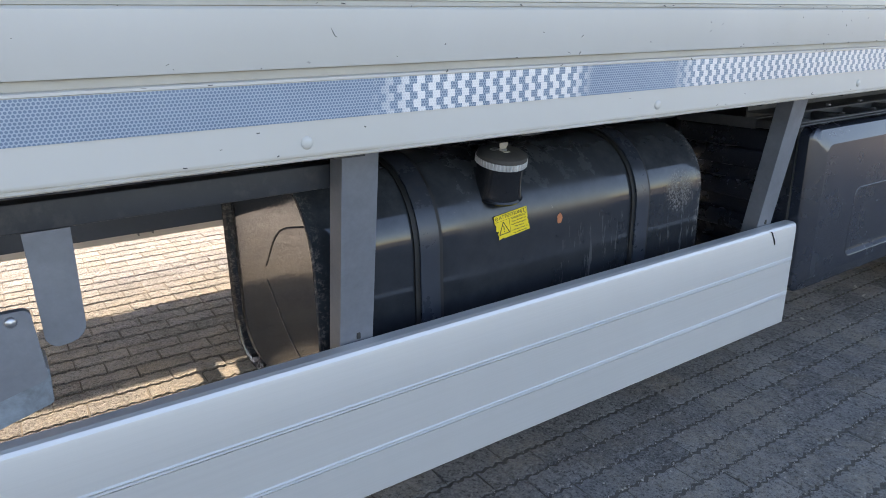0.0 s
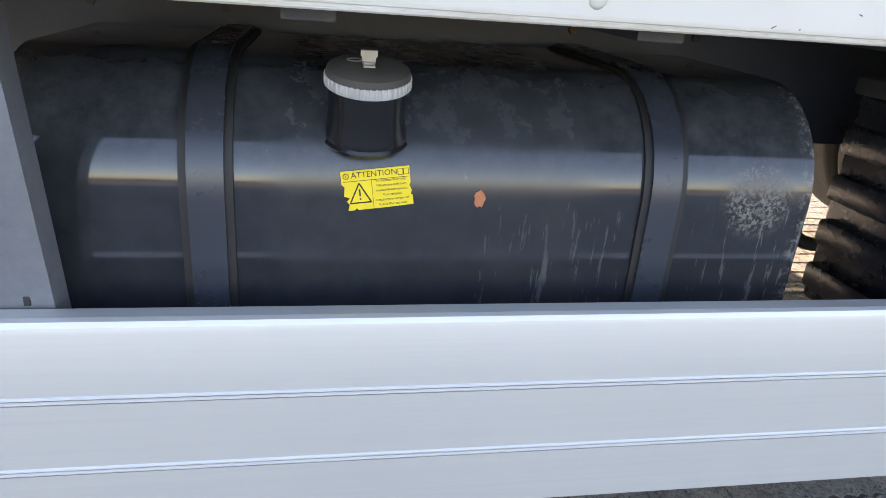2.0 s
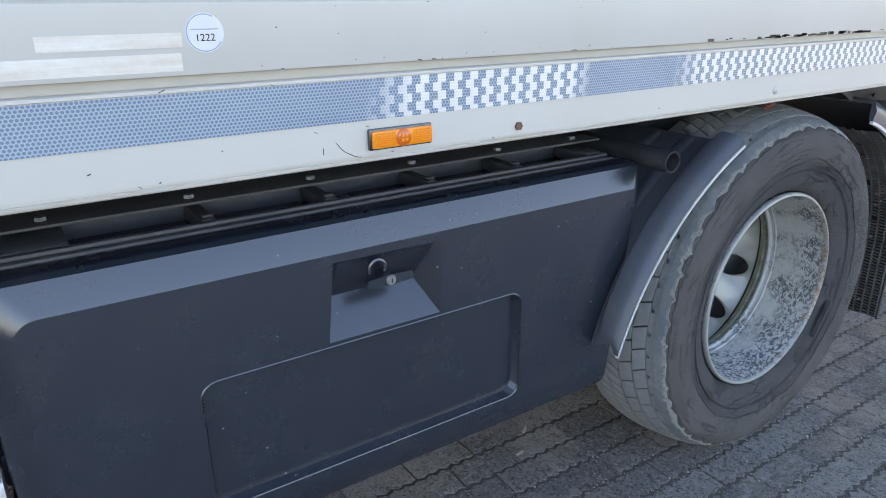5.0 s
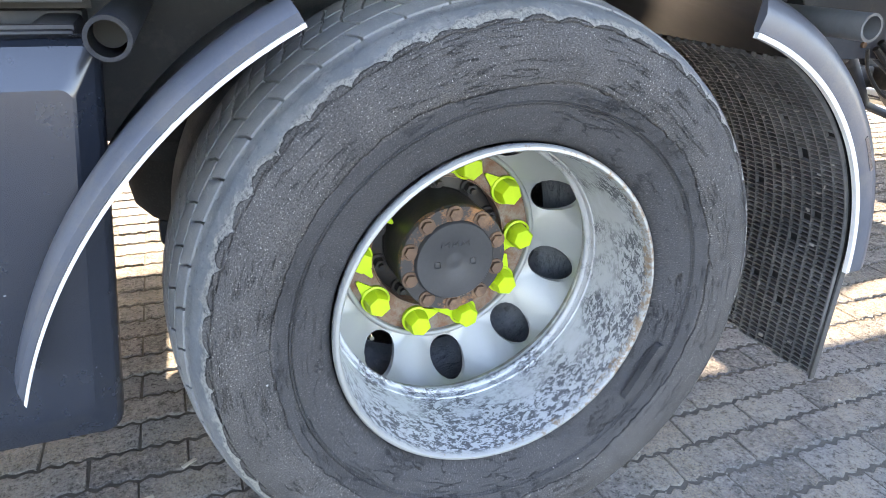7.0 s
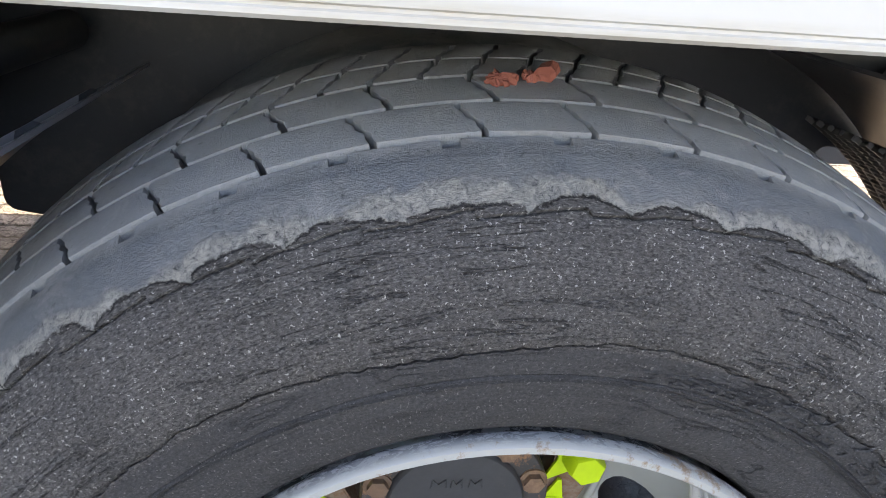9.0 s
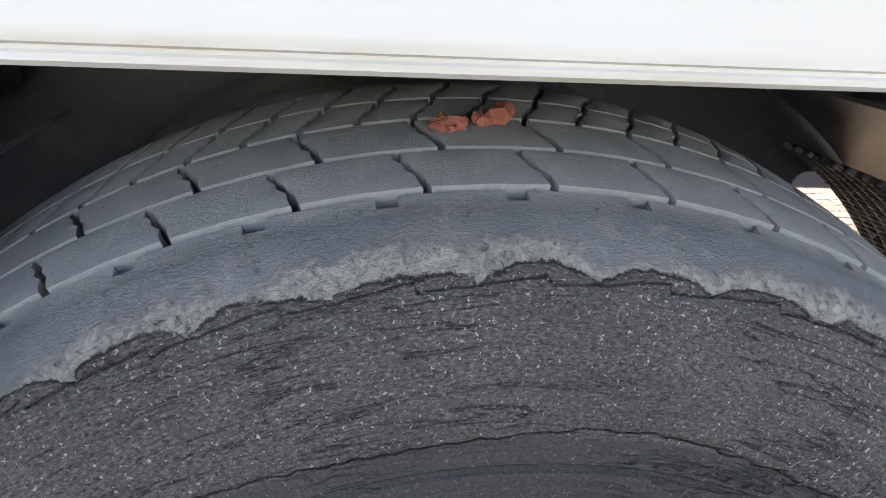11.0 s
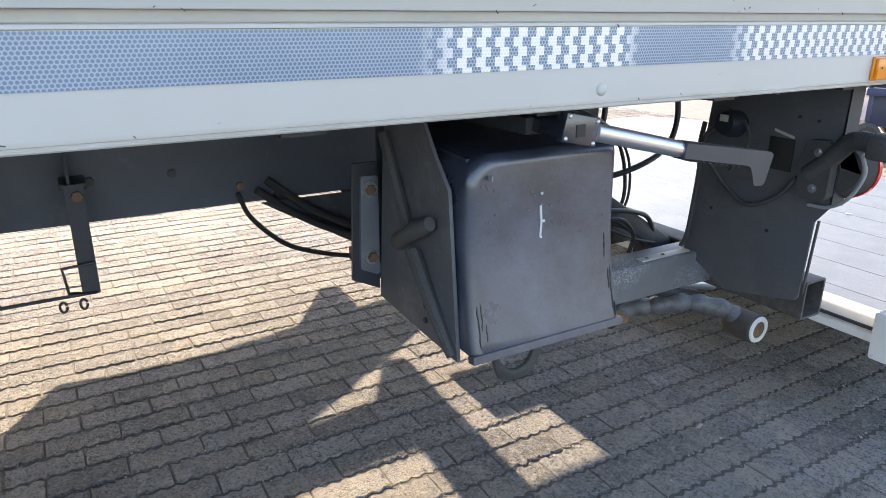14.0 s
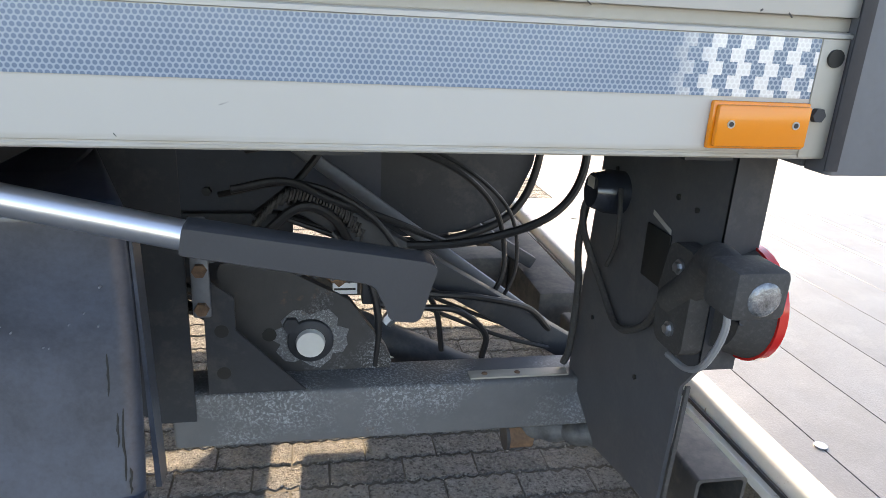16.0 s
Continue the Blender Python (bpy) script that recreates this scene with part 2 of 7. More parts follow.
def paver_mat():
    """Rough concrete blocks: every block its own grey, pitted faces, sand swept over them."""
    n = N("paver_concrete")
    oi = n.node("ShaderNodeObjectInfo").outputs["Random"]
    g = n.node("ShaderNodeNewGeometry")
    k = n.math("FRACT", n.math("ADD", n.math("MULTIPLY", oi, 7.31), g.outputs["Random Per Island"]))
    p = g.outputs["Position"]
    b = n.noise(120, 5, 0.78, co=p, seed=2.0)
    m = n.noise(42, 7, 0.75, co=p, seed=9.0)
    base = n.mix(k, (0.165, 0.164, 0.161), (0.315, 0.308, 0.293))
    base = n.mix(n.math("MULTIPLY", n.step(n.noise(3.0, 6, 0.7, co=p), 0.35, 0.7), 0.5), base, (0.118, 0.117, 0.118))
    worn = n.step(n.noise(15, 7, 0.78, 0.6, co=p, seed=17.0), 0.52, 0.62)
    base = n.mix(n.math("MULTIPLY", worn, 0.55), base, (0.36, 0.355, 0.345))
    base = n.mix(n.math("MULTIPLY", n.step(b, 0.54, 0.62), 0.65), base, (0.42, 0.405, 0.375))
    base = n.mix(n.math("MULTIPLY", n.step(b, 0.47, 0.40), 0.8), base, (0.042, 0.041, 0.041))
    base = n.mix(n.math("MULTIPLY", n.step(m, 0.55, 0.63), 0.5), base, (0.36, 0.345, 0.315))
    base = n.mix(n.math("MULTIPLY", n.step(m, 0.46, 0.38), 0.8), base, (0.050, 0.048, 0.047))
    sand = n.math("MULTIPLY", n.step(n.noise(1.9, 8, 0.78, 0.5, co=p, seed=6.0), 0.48, 0.64), n.step(n.noise(260, 4, 0.7, co=p, seed=12.0), 0.40, 0.55))
    base = n.mix(n.math("MULTIPLY", sand, 0.8), base, (0.43, 0.375, 0.285))
    n.bump(n.math("ADD", n.math("MULTIPLY", b, 0.7), n.math("MULTIPLY", m, 2.2)), 1.0, 0.009)
    return n.set(col=base, rough=0.88, spec=0.3)


def ground_mat():
    """Joint sand, and past the laid blocks a block pattern."""
    n = N("joint_sand")
    br = n.node("ShaderNodeTexBrick")
    n.put(br.inputs["Vector"], n.co)
    br.inputs["Scale"].default_value = 1.0
    br.inputs["Brick Width"].default_value, br.inputs["Row Height"].default_value = 0.2, 0.1
    br.inputs["Mortar Size"].default_value, br.inputs["Mortar Smooth"].default_value = 0.006, 0.3
    br.inputs["Color1"].default_value = (0.19, 0.183, 0.178, 1)
    br.inputs["Color2"].default_value = (0.245, 0.235, 0.22, 1)
    br.inputs["Mortar"].default_value = (0.12, 0.11, 0.095, 1)
    s = n.sep()
    far = n.math("MAXIMUM", n.math("SUBTRACT", n.math("ABSOLUTE", n.math("SUBTRACT", s[0], 0.9)), 7.4), n.math("SUBTRACT", n.math("ABSOLUTE", n.math("SUBTRACT", s[1], 2.8)), 3.9))
    sand = n.mix(n.noise(120, 5, 0.7), (0.045, 0.042, 0.037), (0.19, 0.172, 0.14))
    c = n.mix(n.step(far, -0.15, 0.0), sand, n.mix(n.step(n.noise(2, 6, 0.7), 0.35, 0.7), br.outputs["Color"], (0.18, 0.17, 0.16)))
    n.bump(n.noise(150, 4, 0.7, seed=5.0), 0.6, 0.003)
    return n.set(col=c, rough=0.92)


WHEEL_X, WHEEL_Z = 0.025, 0.452


def rubber_mat(name="tyre_rubber", wheel=True):
    n = N(name)
    a = n.noise(7, 7, 0.7)
    b = n.noise(180, 3, 0.7, seed=2.0)
    c = n.mix(n.step(a, 0.3, 0.7), (0.045, 0.044, 0.044), (0.080, 0.077, 0.073))
    c = n.mix(n.math("MULTIPLY", n.step(b, 0.5, 0.8), 0.35), c, (0.17, 0.16, 0.15))
    if not wheel:
        n.bump(b, 0.4, 0.001)
        return n.set(col=c, rough=0.74, spec=0.35)
    s = n.sep()
    r = n.math("SQRT", n.math("ADD", n.math("MULTIPLY", s[0], s[0]), n.math("MULTIPLY", s[2], s[2])))
    arc = n.math("MULTIPLY", n.math("ARCTAN2", s[2], s[0]), 0.45)
    across = n.math("ADD", r, n.math("MULTIPLY", s[1], 0.7))
    pol = n.node("ShaderNodeCombineXYZ")
    for k, v in enumerate((arc, across, 0.0)):
        n.put(pol.inputs[k], v)
    pv = pol.outputs[0]
    # weathered skin: brown-grey, fine fibres along the turn, sharp pale specks
    flake = n.noise(620, 5, 0.8, 0.5, co=pv, seed=1.0, stretch=(0.5, 1, 1))
    patch = n.noise(9, 6, 0.7, 0.3, seed=2.0)
    c = n.mix(n.step(n.noise(5.0, 8, 0.78, 0.3, seed=2.0), 0.3, 0.72), (0.086, 0.083, 0.081), (0.136, 0.128, 0.121))
    c = n.mix(n.math("MULTIPLY", n.step(flake, 0.485, 0.40), 0.80), c, (0.026, 0.025, 0.026))
    c = n.mix(n.math("MULTIPLY", n.step(flake, 0.53, 0.60), 0.75), c, (0.235, 0.225, 0.212))
    speck = n.step(n.math("ADD", n.noise(300, 3, 0.7, co=pv, seed=51.0), n.math("MULTIPLY", patch, 0.14)), 0.675, 0.70)
    c = n.mix(n.math("MULTIPLY", speck, 0.85), c, (0.50, 0.48, 0.45))
    # long fine cracks along the turn, and dark scuffed belts
    long = n.step(n.math("ABSOLUTE", n.math("SUBTRACT", n.noise(60, 6, 0.66, 0.5, co=pv, seed=7.0, stretch=(0.10, 1, 1)), 0.5)), 0.011, 0.0)
    long = n.math("MULTIPLY", long, n.step(n.noise(11, 4, 0.6, seed=14.0), 0.46, 0.54))
    short = n.step(n.math("ABSOLUTE", n.math("SUBTRACT", n.noise(170, 5, 0.7, 0.8, co=pv, seed=17.0, stretch=(0.25, 1, 1)), 0.5)), 0.022, 0.0)
    short = n.math("MULTIPLY", short, n.step(n.noise(16, 5, 0.7, seed=18.0), 0.48, 0.60))
    crack = n.math("MULTIPLY", n.math("MAXIMUM", long, n.math("MULTIPLY", short, 0.22)), n.step(r, 0.470, 0.462))
    c = n.mix(n.math("MULTIPLY", crack, 0.48), c, (0.016, 0.017, 0.019))
    belt = n.step(n.noise(26, 6, 0.75, 0.4, co=pv, seed=12.0, stretch=(0.3, 1, 1)), 0.40, 0.62)
    c = n.mix(n.math("MULTIPLY", belt, 0.22), c, (0.050, 0.050, 0.053))
    inner = n.step(r, 0.3745, 0.3725)
    c = n.mix(n.math("MULTIPLY", inner, 0.62), c, (0.060, 0.061, 0.065))
    # scalloped torn edge: one dark lobe a block, chalky scuffs along its rim
    turn = n.math("ADD", n.math("DIVIDE", arc, 0.0589), n.math("MULTIPLY", n.noise(9, 4, 0.7, co=pv, seed=65.0), 1.1))
    lobe = n.math("MULTIPLY", n.math("ABSOLUTE", n.math("SUBTRACT", n.math("FRACT", turn), 0.5)), 2.0)
    bulge = n.math("SUBTRACT", 1.0, n.math("MULTIPLY", n.math("MULTIPLY", lobe, lobe), lobe))
    height = n.math("ADD", 0.4745, n.math("MULTIPLY", bulge, n.math("ADD", 0.003, n.math("MULTIPLY", n.step(n.noise(8, 4, 0.65, seed=67.0), 0.34, 0.66), 0.015))))
    wob = n.math("MULTIPLY", n.math("SUBTRACT", n.noise(130, 6, 0.78, 0.5, co=pv, seed=68.0), 0.5), 0.012)
    out = n.math("ADD", n.math("SUBTRACT", across, height), wob)
    above = n.step(out, -0.0006, 0.0012)
    fine = n.noise(420, 4, 0.75, seed=3.0)
    tc = n.mix(n.step(n.noise(13, 7, 0.75, 0.3, seed=1.0), 0.32, 0.68), (0.150, 0.158, 0.163), (0.245, 0.250, 0.248))
    tc = n.mix(n.math("MULTIPLY", n.step(fine, 0.56, 0.66), 0.45), tc, (0.31, 0.31, 0.305))
    tc = n.mix(n.math("MULTIPLY", n.step(n.noise(120, 6, 0.78, 0.4, seed=21.0), 0.415, 0.36), 0.75), tc, (0.055, 0.056, 0.060))
    blue = n.math("MULTIPLY", n.step(r, 0.4835, 0.480), n.step(n.noise(17, 6, 0.72, seed=27.0), 0.38, 0.56))
    tc = n.mix(n.math("MULTIPLY", blue, 0.55), tc, (0.115, 0.135, 0.160))
    tc = n.mix(n.math("MULTIPLY", n.step(n.noise(38, 6, 0.75, 0.5, seed=23.0), 0.54, 0.64), 0.45), tc, (0.33, 0.325, 0.315))
    tc = n.mix(n.math("MULTIPLY", n.step(r, 0.484, 0.487), 0.20), tc, (0.42, 0.43, 0.44))
    c = n.mix(above, c, tc)
    wide = n.math("ADD", n.math("MULTIPLY", n.step(n.noise(9, 5, 0.7, 0.3, seed=8.0), 0.40, 0.62), 0.017), n.math("MULTIPLY", lobe, 0.005))
    rim = n.math("MULTIPLY", above, n.step(n.math("SUBTRACT", out, wide), 0.003, -0.004))
    tuft = n.noise(240, 7, 0.85, 0.8, co=pv, seed=4.0, stretch=(0.8, 0.7, 1))
    sc = n.math("MULTIPLY", rim, n.step(tuft, 0.38, 0.54))
    c = n.mix(n.math("MULTIPLY", sc, 0.9), c, (0.56, 0.545, 0.50))
    gash = n.math("MULTIPLY", n.math("MULTIPLY", rim, n.step(tuft, 0.42, 0.37)), 0.75)
    c = n.mix(gash, c, (0.03, 0.031, 0.036))
    foot = n.math("MULTIPLY", n.step(n.math("ABSOLUTE", n.math("ADD", out, 0.0012)), 0.0011, 0.0003), n.step(n.noise(40, 4, 0.7, co=pv, seed=70.0), 0.42, 0.52))
    c = n.mix(n.math("MULTIPLY", foot, 0.7), c, (0.02, 0.021, 0.024))
    # short dark tears where two lobes meet
    tear = n.step(n.math("ABSOLUTE", n.math("SUBTRACT", n.math("FRACT", n.math("ADD", n.math("ADD", turn, 0.5), n.math("MULTIPLY", n.noise(110, 5, 0.75, co=pv, seed=61.0), 0.22))), 0.61)), 0.016, 0.006)
    tear = n.math("MULTIPLY", tear, n.math("MULTIPLY", n.step(out, -0.001, 0.001), n.step(n.math("ADD", out, n.math("MULTIPLY", n.noise(25, 3, 0.6, seed=66.0), 0.02)), 0.0225, 0.020)))
    tear = n.math("MULTIPLY", tear, n.step(n.noise(7, 3, 0.6, seed=63.0), 0.48, 0.54))
    c = n.mix(n.math("MULTIPLY", tear, 0.9), c, (0.012, 0.013, 0.015))
    dots = n.step(n.noise(95, 1, 0.5, seed=20.0), 0.80, 0.83)
    c = n.mix(n.math("MULTIPLY", dots, 0.8), c, (0.55, 0.54, 0.52))
    h = n.math("ADD", flake, n.math("MULTIPLY", n.noise(40, 6, 0.75, seed=6.0), 1.2))
    h = n.math("SUBTRACT", h, n.math("ADD", n.math("MULTIPLY", crack, 1.2), n.math("ADD", n.math("MULTIPLY", gash, 0.8), n.math("MULTIPLY", n.math("MAXIMUM", tear, foot), 1.4))))
    h = n.math("ADD", n.math("MULTIPLY", h, n.lerp(n.step(r, 0.480, 0.484), 1.0, 0.35)), n.math("MULTIPLY", n.math("MULTIPLY", tuft, sc), 1.4))
    n.bump(n.math("ADD", h, n.math("MULTIPLY", fine, n.math("MULTIPLY", above, 0.5))), 1.0, 0.0030)
    return n.set(col=c, rough=n.lerp(above, 0.85, 0.66), spec=n.lerp(above, 0.10, 0.28))


def rim_mat():
    """Silver wheel paint, peeled to dark metal in the barrel, dirt film on one side, rust on the lip."""
    n = N("wheel_paint")
    s = n.sep()
    r = n.math("SQRT", n.math("ADD", n.math("MULTIPLY", s[0], s[0]), n.math("MULTIPLY", s[2], s[2])))
    arc = n.math("MULTIPLY", n.math("ARCTAN2", s[2], s[0]), 0.28)
    pol = n.node("ShaderNodeCombineXYZ")
    for k, v in enumerate((arc, s[1], n.math("MULTIPLY", r, 2.0))):
        n.put(pol.inputs[k], v)
    pv = pol.outputs[0]
    a = n.noise(5, 6, 0.7)
    c = n.mix(a, (0.335, 0.338, 0.318), (0.42, 0.423, 0.40))
    # Sky light put into the colour: barrel painted paler and bluer than the disc.
    barrel = n.math("MULTIPLY", n.step(s[1], 0.2300, 0.2200), n.step(s[1], 0.046, 0.058))
    c = n.mix(n.math("MULTIPLY", barrel, 0.8), c, (0.57, 0.60, 0.625))
    # dirty brown film in the barrel towards the side of the weather
    film = n.step(n.math("ADD", n.math("MULTIPLY", s[0], 1.5), n.math("MULTIPLY", n.noise(5, 6, 0.7, co=pv, seed=15.0, stretch=(1, 2.5, 1)), 0.9)), 0.50, 0.80)
    film = n.math("MULTIPLY", film, barrel)
    c = n.mix(n.math("MULTIPLY", film, 0.5), c, n.mix(n.noise(60, 5, 0.7, seed=19.0), (0.20, 0.175, 0.14), (0.36, 0.33, 0.28)))
    peel = n.step(n.noise(110, 7, 0.78, 0.7, co=pv, seed=3.0, stretch=(0.6, 1, 1)), 0.485, 0.515)
    near = n.math("ADD", n.math("MULTIPLY", n.step(s[1], 0.15, 0.07), 0.17), n.math("MULTIPLY", n.step(s[2], -0.05, -0.24), 0.14))
    zone = n.step(n.math("ADD", n.noise(9, 4, 0.65, co=pv, seed=5.0), near), 0.50, 0.64)
    p = n.math("MULTIPLY", n.math("MULTIPLY", peel, zone), barrel)
    c = n.mix(n.math("MULTIPLY", p, 0.93), c, (0.075, 0.078, 0.085))
    streak = n.math("MULTIPLY", n.math("MULTIPLY", barrel, n.step(n.noise(70, 4, 0.7, co=pv, seed=33.0, stretch=(0.08, 1, 1)), 0.60, 0.70)), n.step(s[1], 0.14, 0.22))
    c = n.mix(n.math("MULTIPLY", streak, 0.6), c, (0.16, 0.155, 0.15))
    lip = n.math("MULTIPLY", n.step(s[1], 0.064, 0.058), n.step(n.math("ADD", n.noise(70, 6, 0.75, seed=30.0), n.math("MULTIPLY", s[0], 0.35)), 0.56, 0.66))
    c = n.mix(n.math("MULTIPLY", lip, 0.85), c, (0.24, 0.155, 0.085))
    tiny = n.step(n.noise(85, 5, 0.75, 0.3, seed=31.0), 0.68, 0.71)
    c = n.mix(n.math("MULTIPLY", tiny, 0.8), c, (0.16, 0.11, 0.08))
    ring = n.math("MULTIPLY", n.math("MULTIPLY", n.step(s[1], 0.222, 0.230), n.step(s[1], 0.275, 0.262)), n.step(n.noise(24, 5, 0.7, seed=40.0), 0.42, 0.6))
    c = n.mix(n.math("MULTIPLY", ring, 0.75), c, (0.19, 0.165, 0.13))
    n.bump(n.math("SUBTRACT", n.noise(60, 4, 0.6, seed=6.0), p), 0.4, 0.0012)
    return n.set(col=c, rough=n.lerp(n.math("MAXIMUM", p, film), 0.40, 0.72), metal=n.lerp(n.math("MAXIMUM", p, film), 0.3, 0.05))


def tank_mat():
    """Glossy black tank paint under a dull dust film, with dried runs and bare salty spots."""
    n = N("tank_paint")
    a = n.noise(4, 6, 0.7)
    s = n.sep()
    runs = n.math("MULTIPLY", n.step(n.noise(75, 5, 0.7, 0.4, seed=3.0, stretch=(1, 1, 0.10)), 0.56, 0.68), n.math("MULTIPLY", n.step(s[0], -2.72, -2.62), n.step(s[2], 0.73, 0.68)))
    c = n.mix(a, (0.011, 0.013, 0.017), (0.020, 0.023, 0.028))
    top = n.step(n.math("ADD", s[2], n.math("MULTIPLY", n.noise(5, 4, 0.6, seed=6.0), 0.08)), 0.79, 0.86)
    dust = n.math("MULTIPLY", n.step(n.noise(20, 6, 0.7, seed=4.0), 0.25, 0.75), n.math("ADD", 0.20, n.math("MULTIPLY", top, 0.45)))
    c = n.mix(dust, c, (0.082, 0.092, 0.102))
    c = n.mix(n.math("MULTIPLY", runs, 0.3), c, (0.14, 0.16, 0.16))
    mid = n.math("MULTIPLY", n.step(s[0], -3.06, -3.0), n.step(s[0], -2.48, -2.56))
    sx, sz = n.math("SUBTRACT", s[0], -2.225), n.math("SUBTRACT", s[2], 0.725)
    d = n.math("SQRT", n.math("ADD", n.math("MULTIPLY", sx, sx), n.math("MULTIPLY", sz, sz)))
    ruin = n.math("MULTIPLY", n.step(n.noise(150, 6, 0.8, seed=8.0), 0.48, 0.56), n.step(d, 0.075, 0.03))
    c = n.mix(n.math("MULTIPLY", ruin, 0.7), c, (0.20, 0.19, 0.18))
    edge = n.math("MULTIPLY", n.math("ADD", n.step(s[0], -2.156, -2.134), n.math("MULTIPLY", n.step(s[0], -3.366, -3.388), 0.6)), n.step(n.noise(60, 6, 0.8, seed=9.0), 0.5, 0.6))
    c = n.mix(n.math("MULTIPLY", edge, 0.5), c, (0.28, 0.265, 0.25))
    spots = n.step(n.noise(50, 4, 0.7, seed=18.0), 0.70, 0.74)
    c = n.mix(n.math("MULTIPLY", spots, 0.6), c, (0.22, 0.2, 0.19))
    n.bump(n.math("ADD", n.noise(2.5, 3, 0.5, seed=7.0), n.math("MULTIPLY", n.math("ADD", ruin, edge), 0.06)), 0.25, 0.01)
    r = n.math("ADD", 0.05, n.math("MULTIPLY", n.math("ADD", n.math("MULTIPLY", dust, 0.25), n.math("ADD", runs, ruin)), 0.6), clamp=True)
    r = n.math("ADD", r, n.math("MULTIPLY", mid, 0.17), clamp=True)
    return n.set(col=c, rough=r, spec=0.6)


def alu_mat(name="brushed_aluminium"):
    n = N(name)
    g = n.noise(14, 6, 0.7, seed=2.0, stretch=(0.08, 1, 14))
    s = n.noise(3, 5, 0.6, stretch=(1, 1, 0.4))
    c = n.mix(n.step(g, 0.3, 0.7), (0.60, 0.60, 0.59), (0.64, 0.64, 0.63))
    c = n.mix(n.math("MULTIPLY", n.step(s, 0.45, 0.75), 0.2), c, (0.55, 0.54, 0.53))
    n.bump(g, 0.05, 0.0006)
    return n.set(col=c, rough=n.math("ADD", 0.40, n.math("MULTIPLY", s, 0.15)), metal=0.55)


def worn_steel(name="worn_primed_steel", lo=(0.105, 0.110, 0.120), hi=(0.190, 0.190, 0.190), z0=0.44, z1=0.60):
    """Dark primer with pale speckled wear in patches."""
    n = N(name)
    sp = n.step(n.noise(210, 5, 0.75, 0.3, seed=2.0), 0.50, 0.60)
    zone = n.step(n.noise(5.5, 4, 0.6, 0.3, seed=5.0), z0, z1)
    f = n.math("MULTIPLY", sp, zone)
    c = n.mix(n.noise(20, 6, 0.7), lo, hi)
    c = n.mix(n.math("MULTIPLY", f, 0.9), c, (0.46, 0.48, 0.50))
    c = n.mix(n.math("MULTIPLY", n.step(n.noise(12, 6, 0.75, seed=9.0), 0.62, 0.70), 0.6), c, (0.17, 0.10, 0.06))
    n.bump(n.math("ADD", f, n.noise(80, 5, 0.7, seed=4.0)), 0.5, 0.0015)
    return n.set(col=c, rough=0.6, spec=0.5)


WHITE = white_paint()
TAPE = tape_sheet()
PAVER = paver_mat()
SAND = ground_mat()
RUBBER = rubber_mat()
RUBBER_PLAIN = rubber_mat("black_rubber", False)
RIM = rim_mat()
TANK = tank_mat()
ALU = alu_mat()
ALU_TUBE = surface("satin_aluminium_tube", (0.72, 0.73, 0.75), (0.62, 0.63, 0.65), 0.32, 0.9, 5, 120, 0.03)
CREAM = surface("aged_cream_seal", (0.50, 0.47, 0.40), (0.40, 0.37, 0.31), 0.6, 0, 4, 60, 0.15, dirt=(0.16, 0.14, 0.12), dirt_lo=0.62, dirt_hi=0.75)
GALV = surface("galvanised_steel", (0.225, 0.238, 0.265), (0.16, 0.17, 0.192), 0.5, 0.4, 11, 90, 0.2, dirt=(0.22, 0.2, 0.18), dirt_lo=0.6, dirt_hi=0.8)
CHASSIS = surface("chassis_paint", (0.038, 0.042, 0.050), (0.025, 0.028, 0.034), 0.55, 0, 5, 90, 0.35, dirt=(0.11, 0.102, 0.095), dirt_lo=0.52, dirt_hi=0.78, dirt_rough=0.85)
# Bluer, lifted chassis paint; the lift partly makes up for bounce light underneath.
RAIL_BLUE = surface("blue_grey_chassis_paint", (0.058, 0.068, 0.092), (0.042, 0.049, 0.067), 0.5, 0, 5, 90, 0.3, dirt=(0.12, 0.115, 0.108), dirt_lo=0.56, dirt_hi=0.80)
RUSTY = surface("rusty_steel", (0.20, 0.115, 0.07), (0.10, 0.065, 0.045), 0.8, 0.1, 14, 90, 0.5, 0.002, dirt=(0.32, 0.19, 0.11), dirt_lo=0.5, dirt_hi=0.65)
WORN_STEEL = worn_steel()
PIVOT_STEEL = worn_steel("greasy_pivot_steel", (0.030, 0.031, 0.034), (0.075, 0.072, 0.070), 0.56, 0.72)
PLASTIC = surface("textured_black_plastic", (0.018, 0.023, 0.034), (0.013, 0.017, 0.026), 0.26, 0, 4, 420, 0.12, 0.0005, dirt=(0.030, 0.032, 0.036), dirt_lo=0.5, dirt_hi=0.85, spec=0.8)
PLASTIC.node_tree.nodes["Principled BSDF"].inputs["IOR"].default_value = 1.6
DUSTY_BLACK = surface("dusty_black_moulding", (0.070, 0.072, 0.080), (0.048, 0.050, 0.056), 0.62, 0, 6, 120, 0.2, dirt=(0.12, 0.115, 0.105), dirt_lo=0.5, dirt_hi=0.8)
FENDER = surface("grey_mudguard_plastic", (0.086, 0.095, 0.115), (0.062, 0.069, 0.085), 0.33, 0, 5, 300, 0.2, 0.0006, dirt=(0.14, 0.13, 0.115), dirt_lo=0.5, dirt_hi=0.8)
WHITE_TRIM = surface("white_trim", (0.78, 0.78, 0.76), (0.62, 0.61, 0.58), 0.45, 0, 6, 60, 0.1)
AMBER = N("amber_lens").set(col=(0.86, 0.255, 0.003), rough=0.2, coat=0.3)
AMBER_DEEP = N("deep_amber_lens").set(col=(0.62, 0.12, 0.008), rough=0.1, coat=0.5)
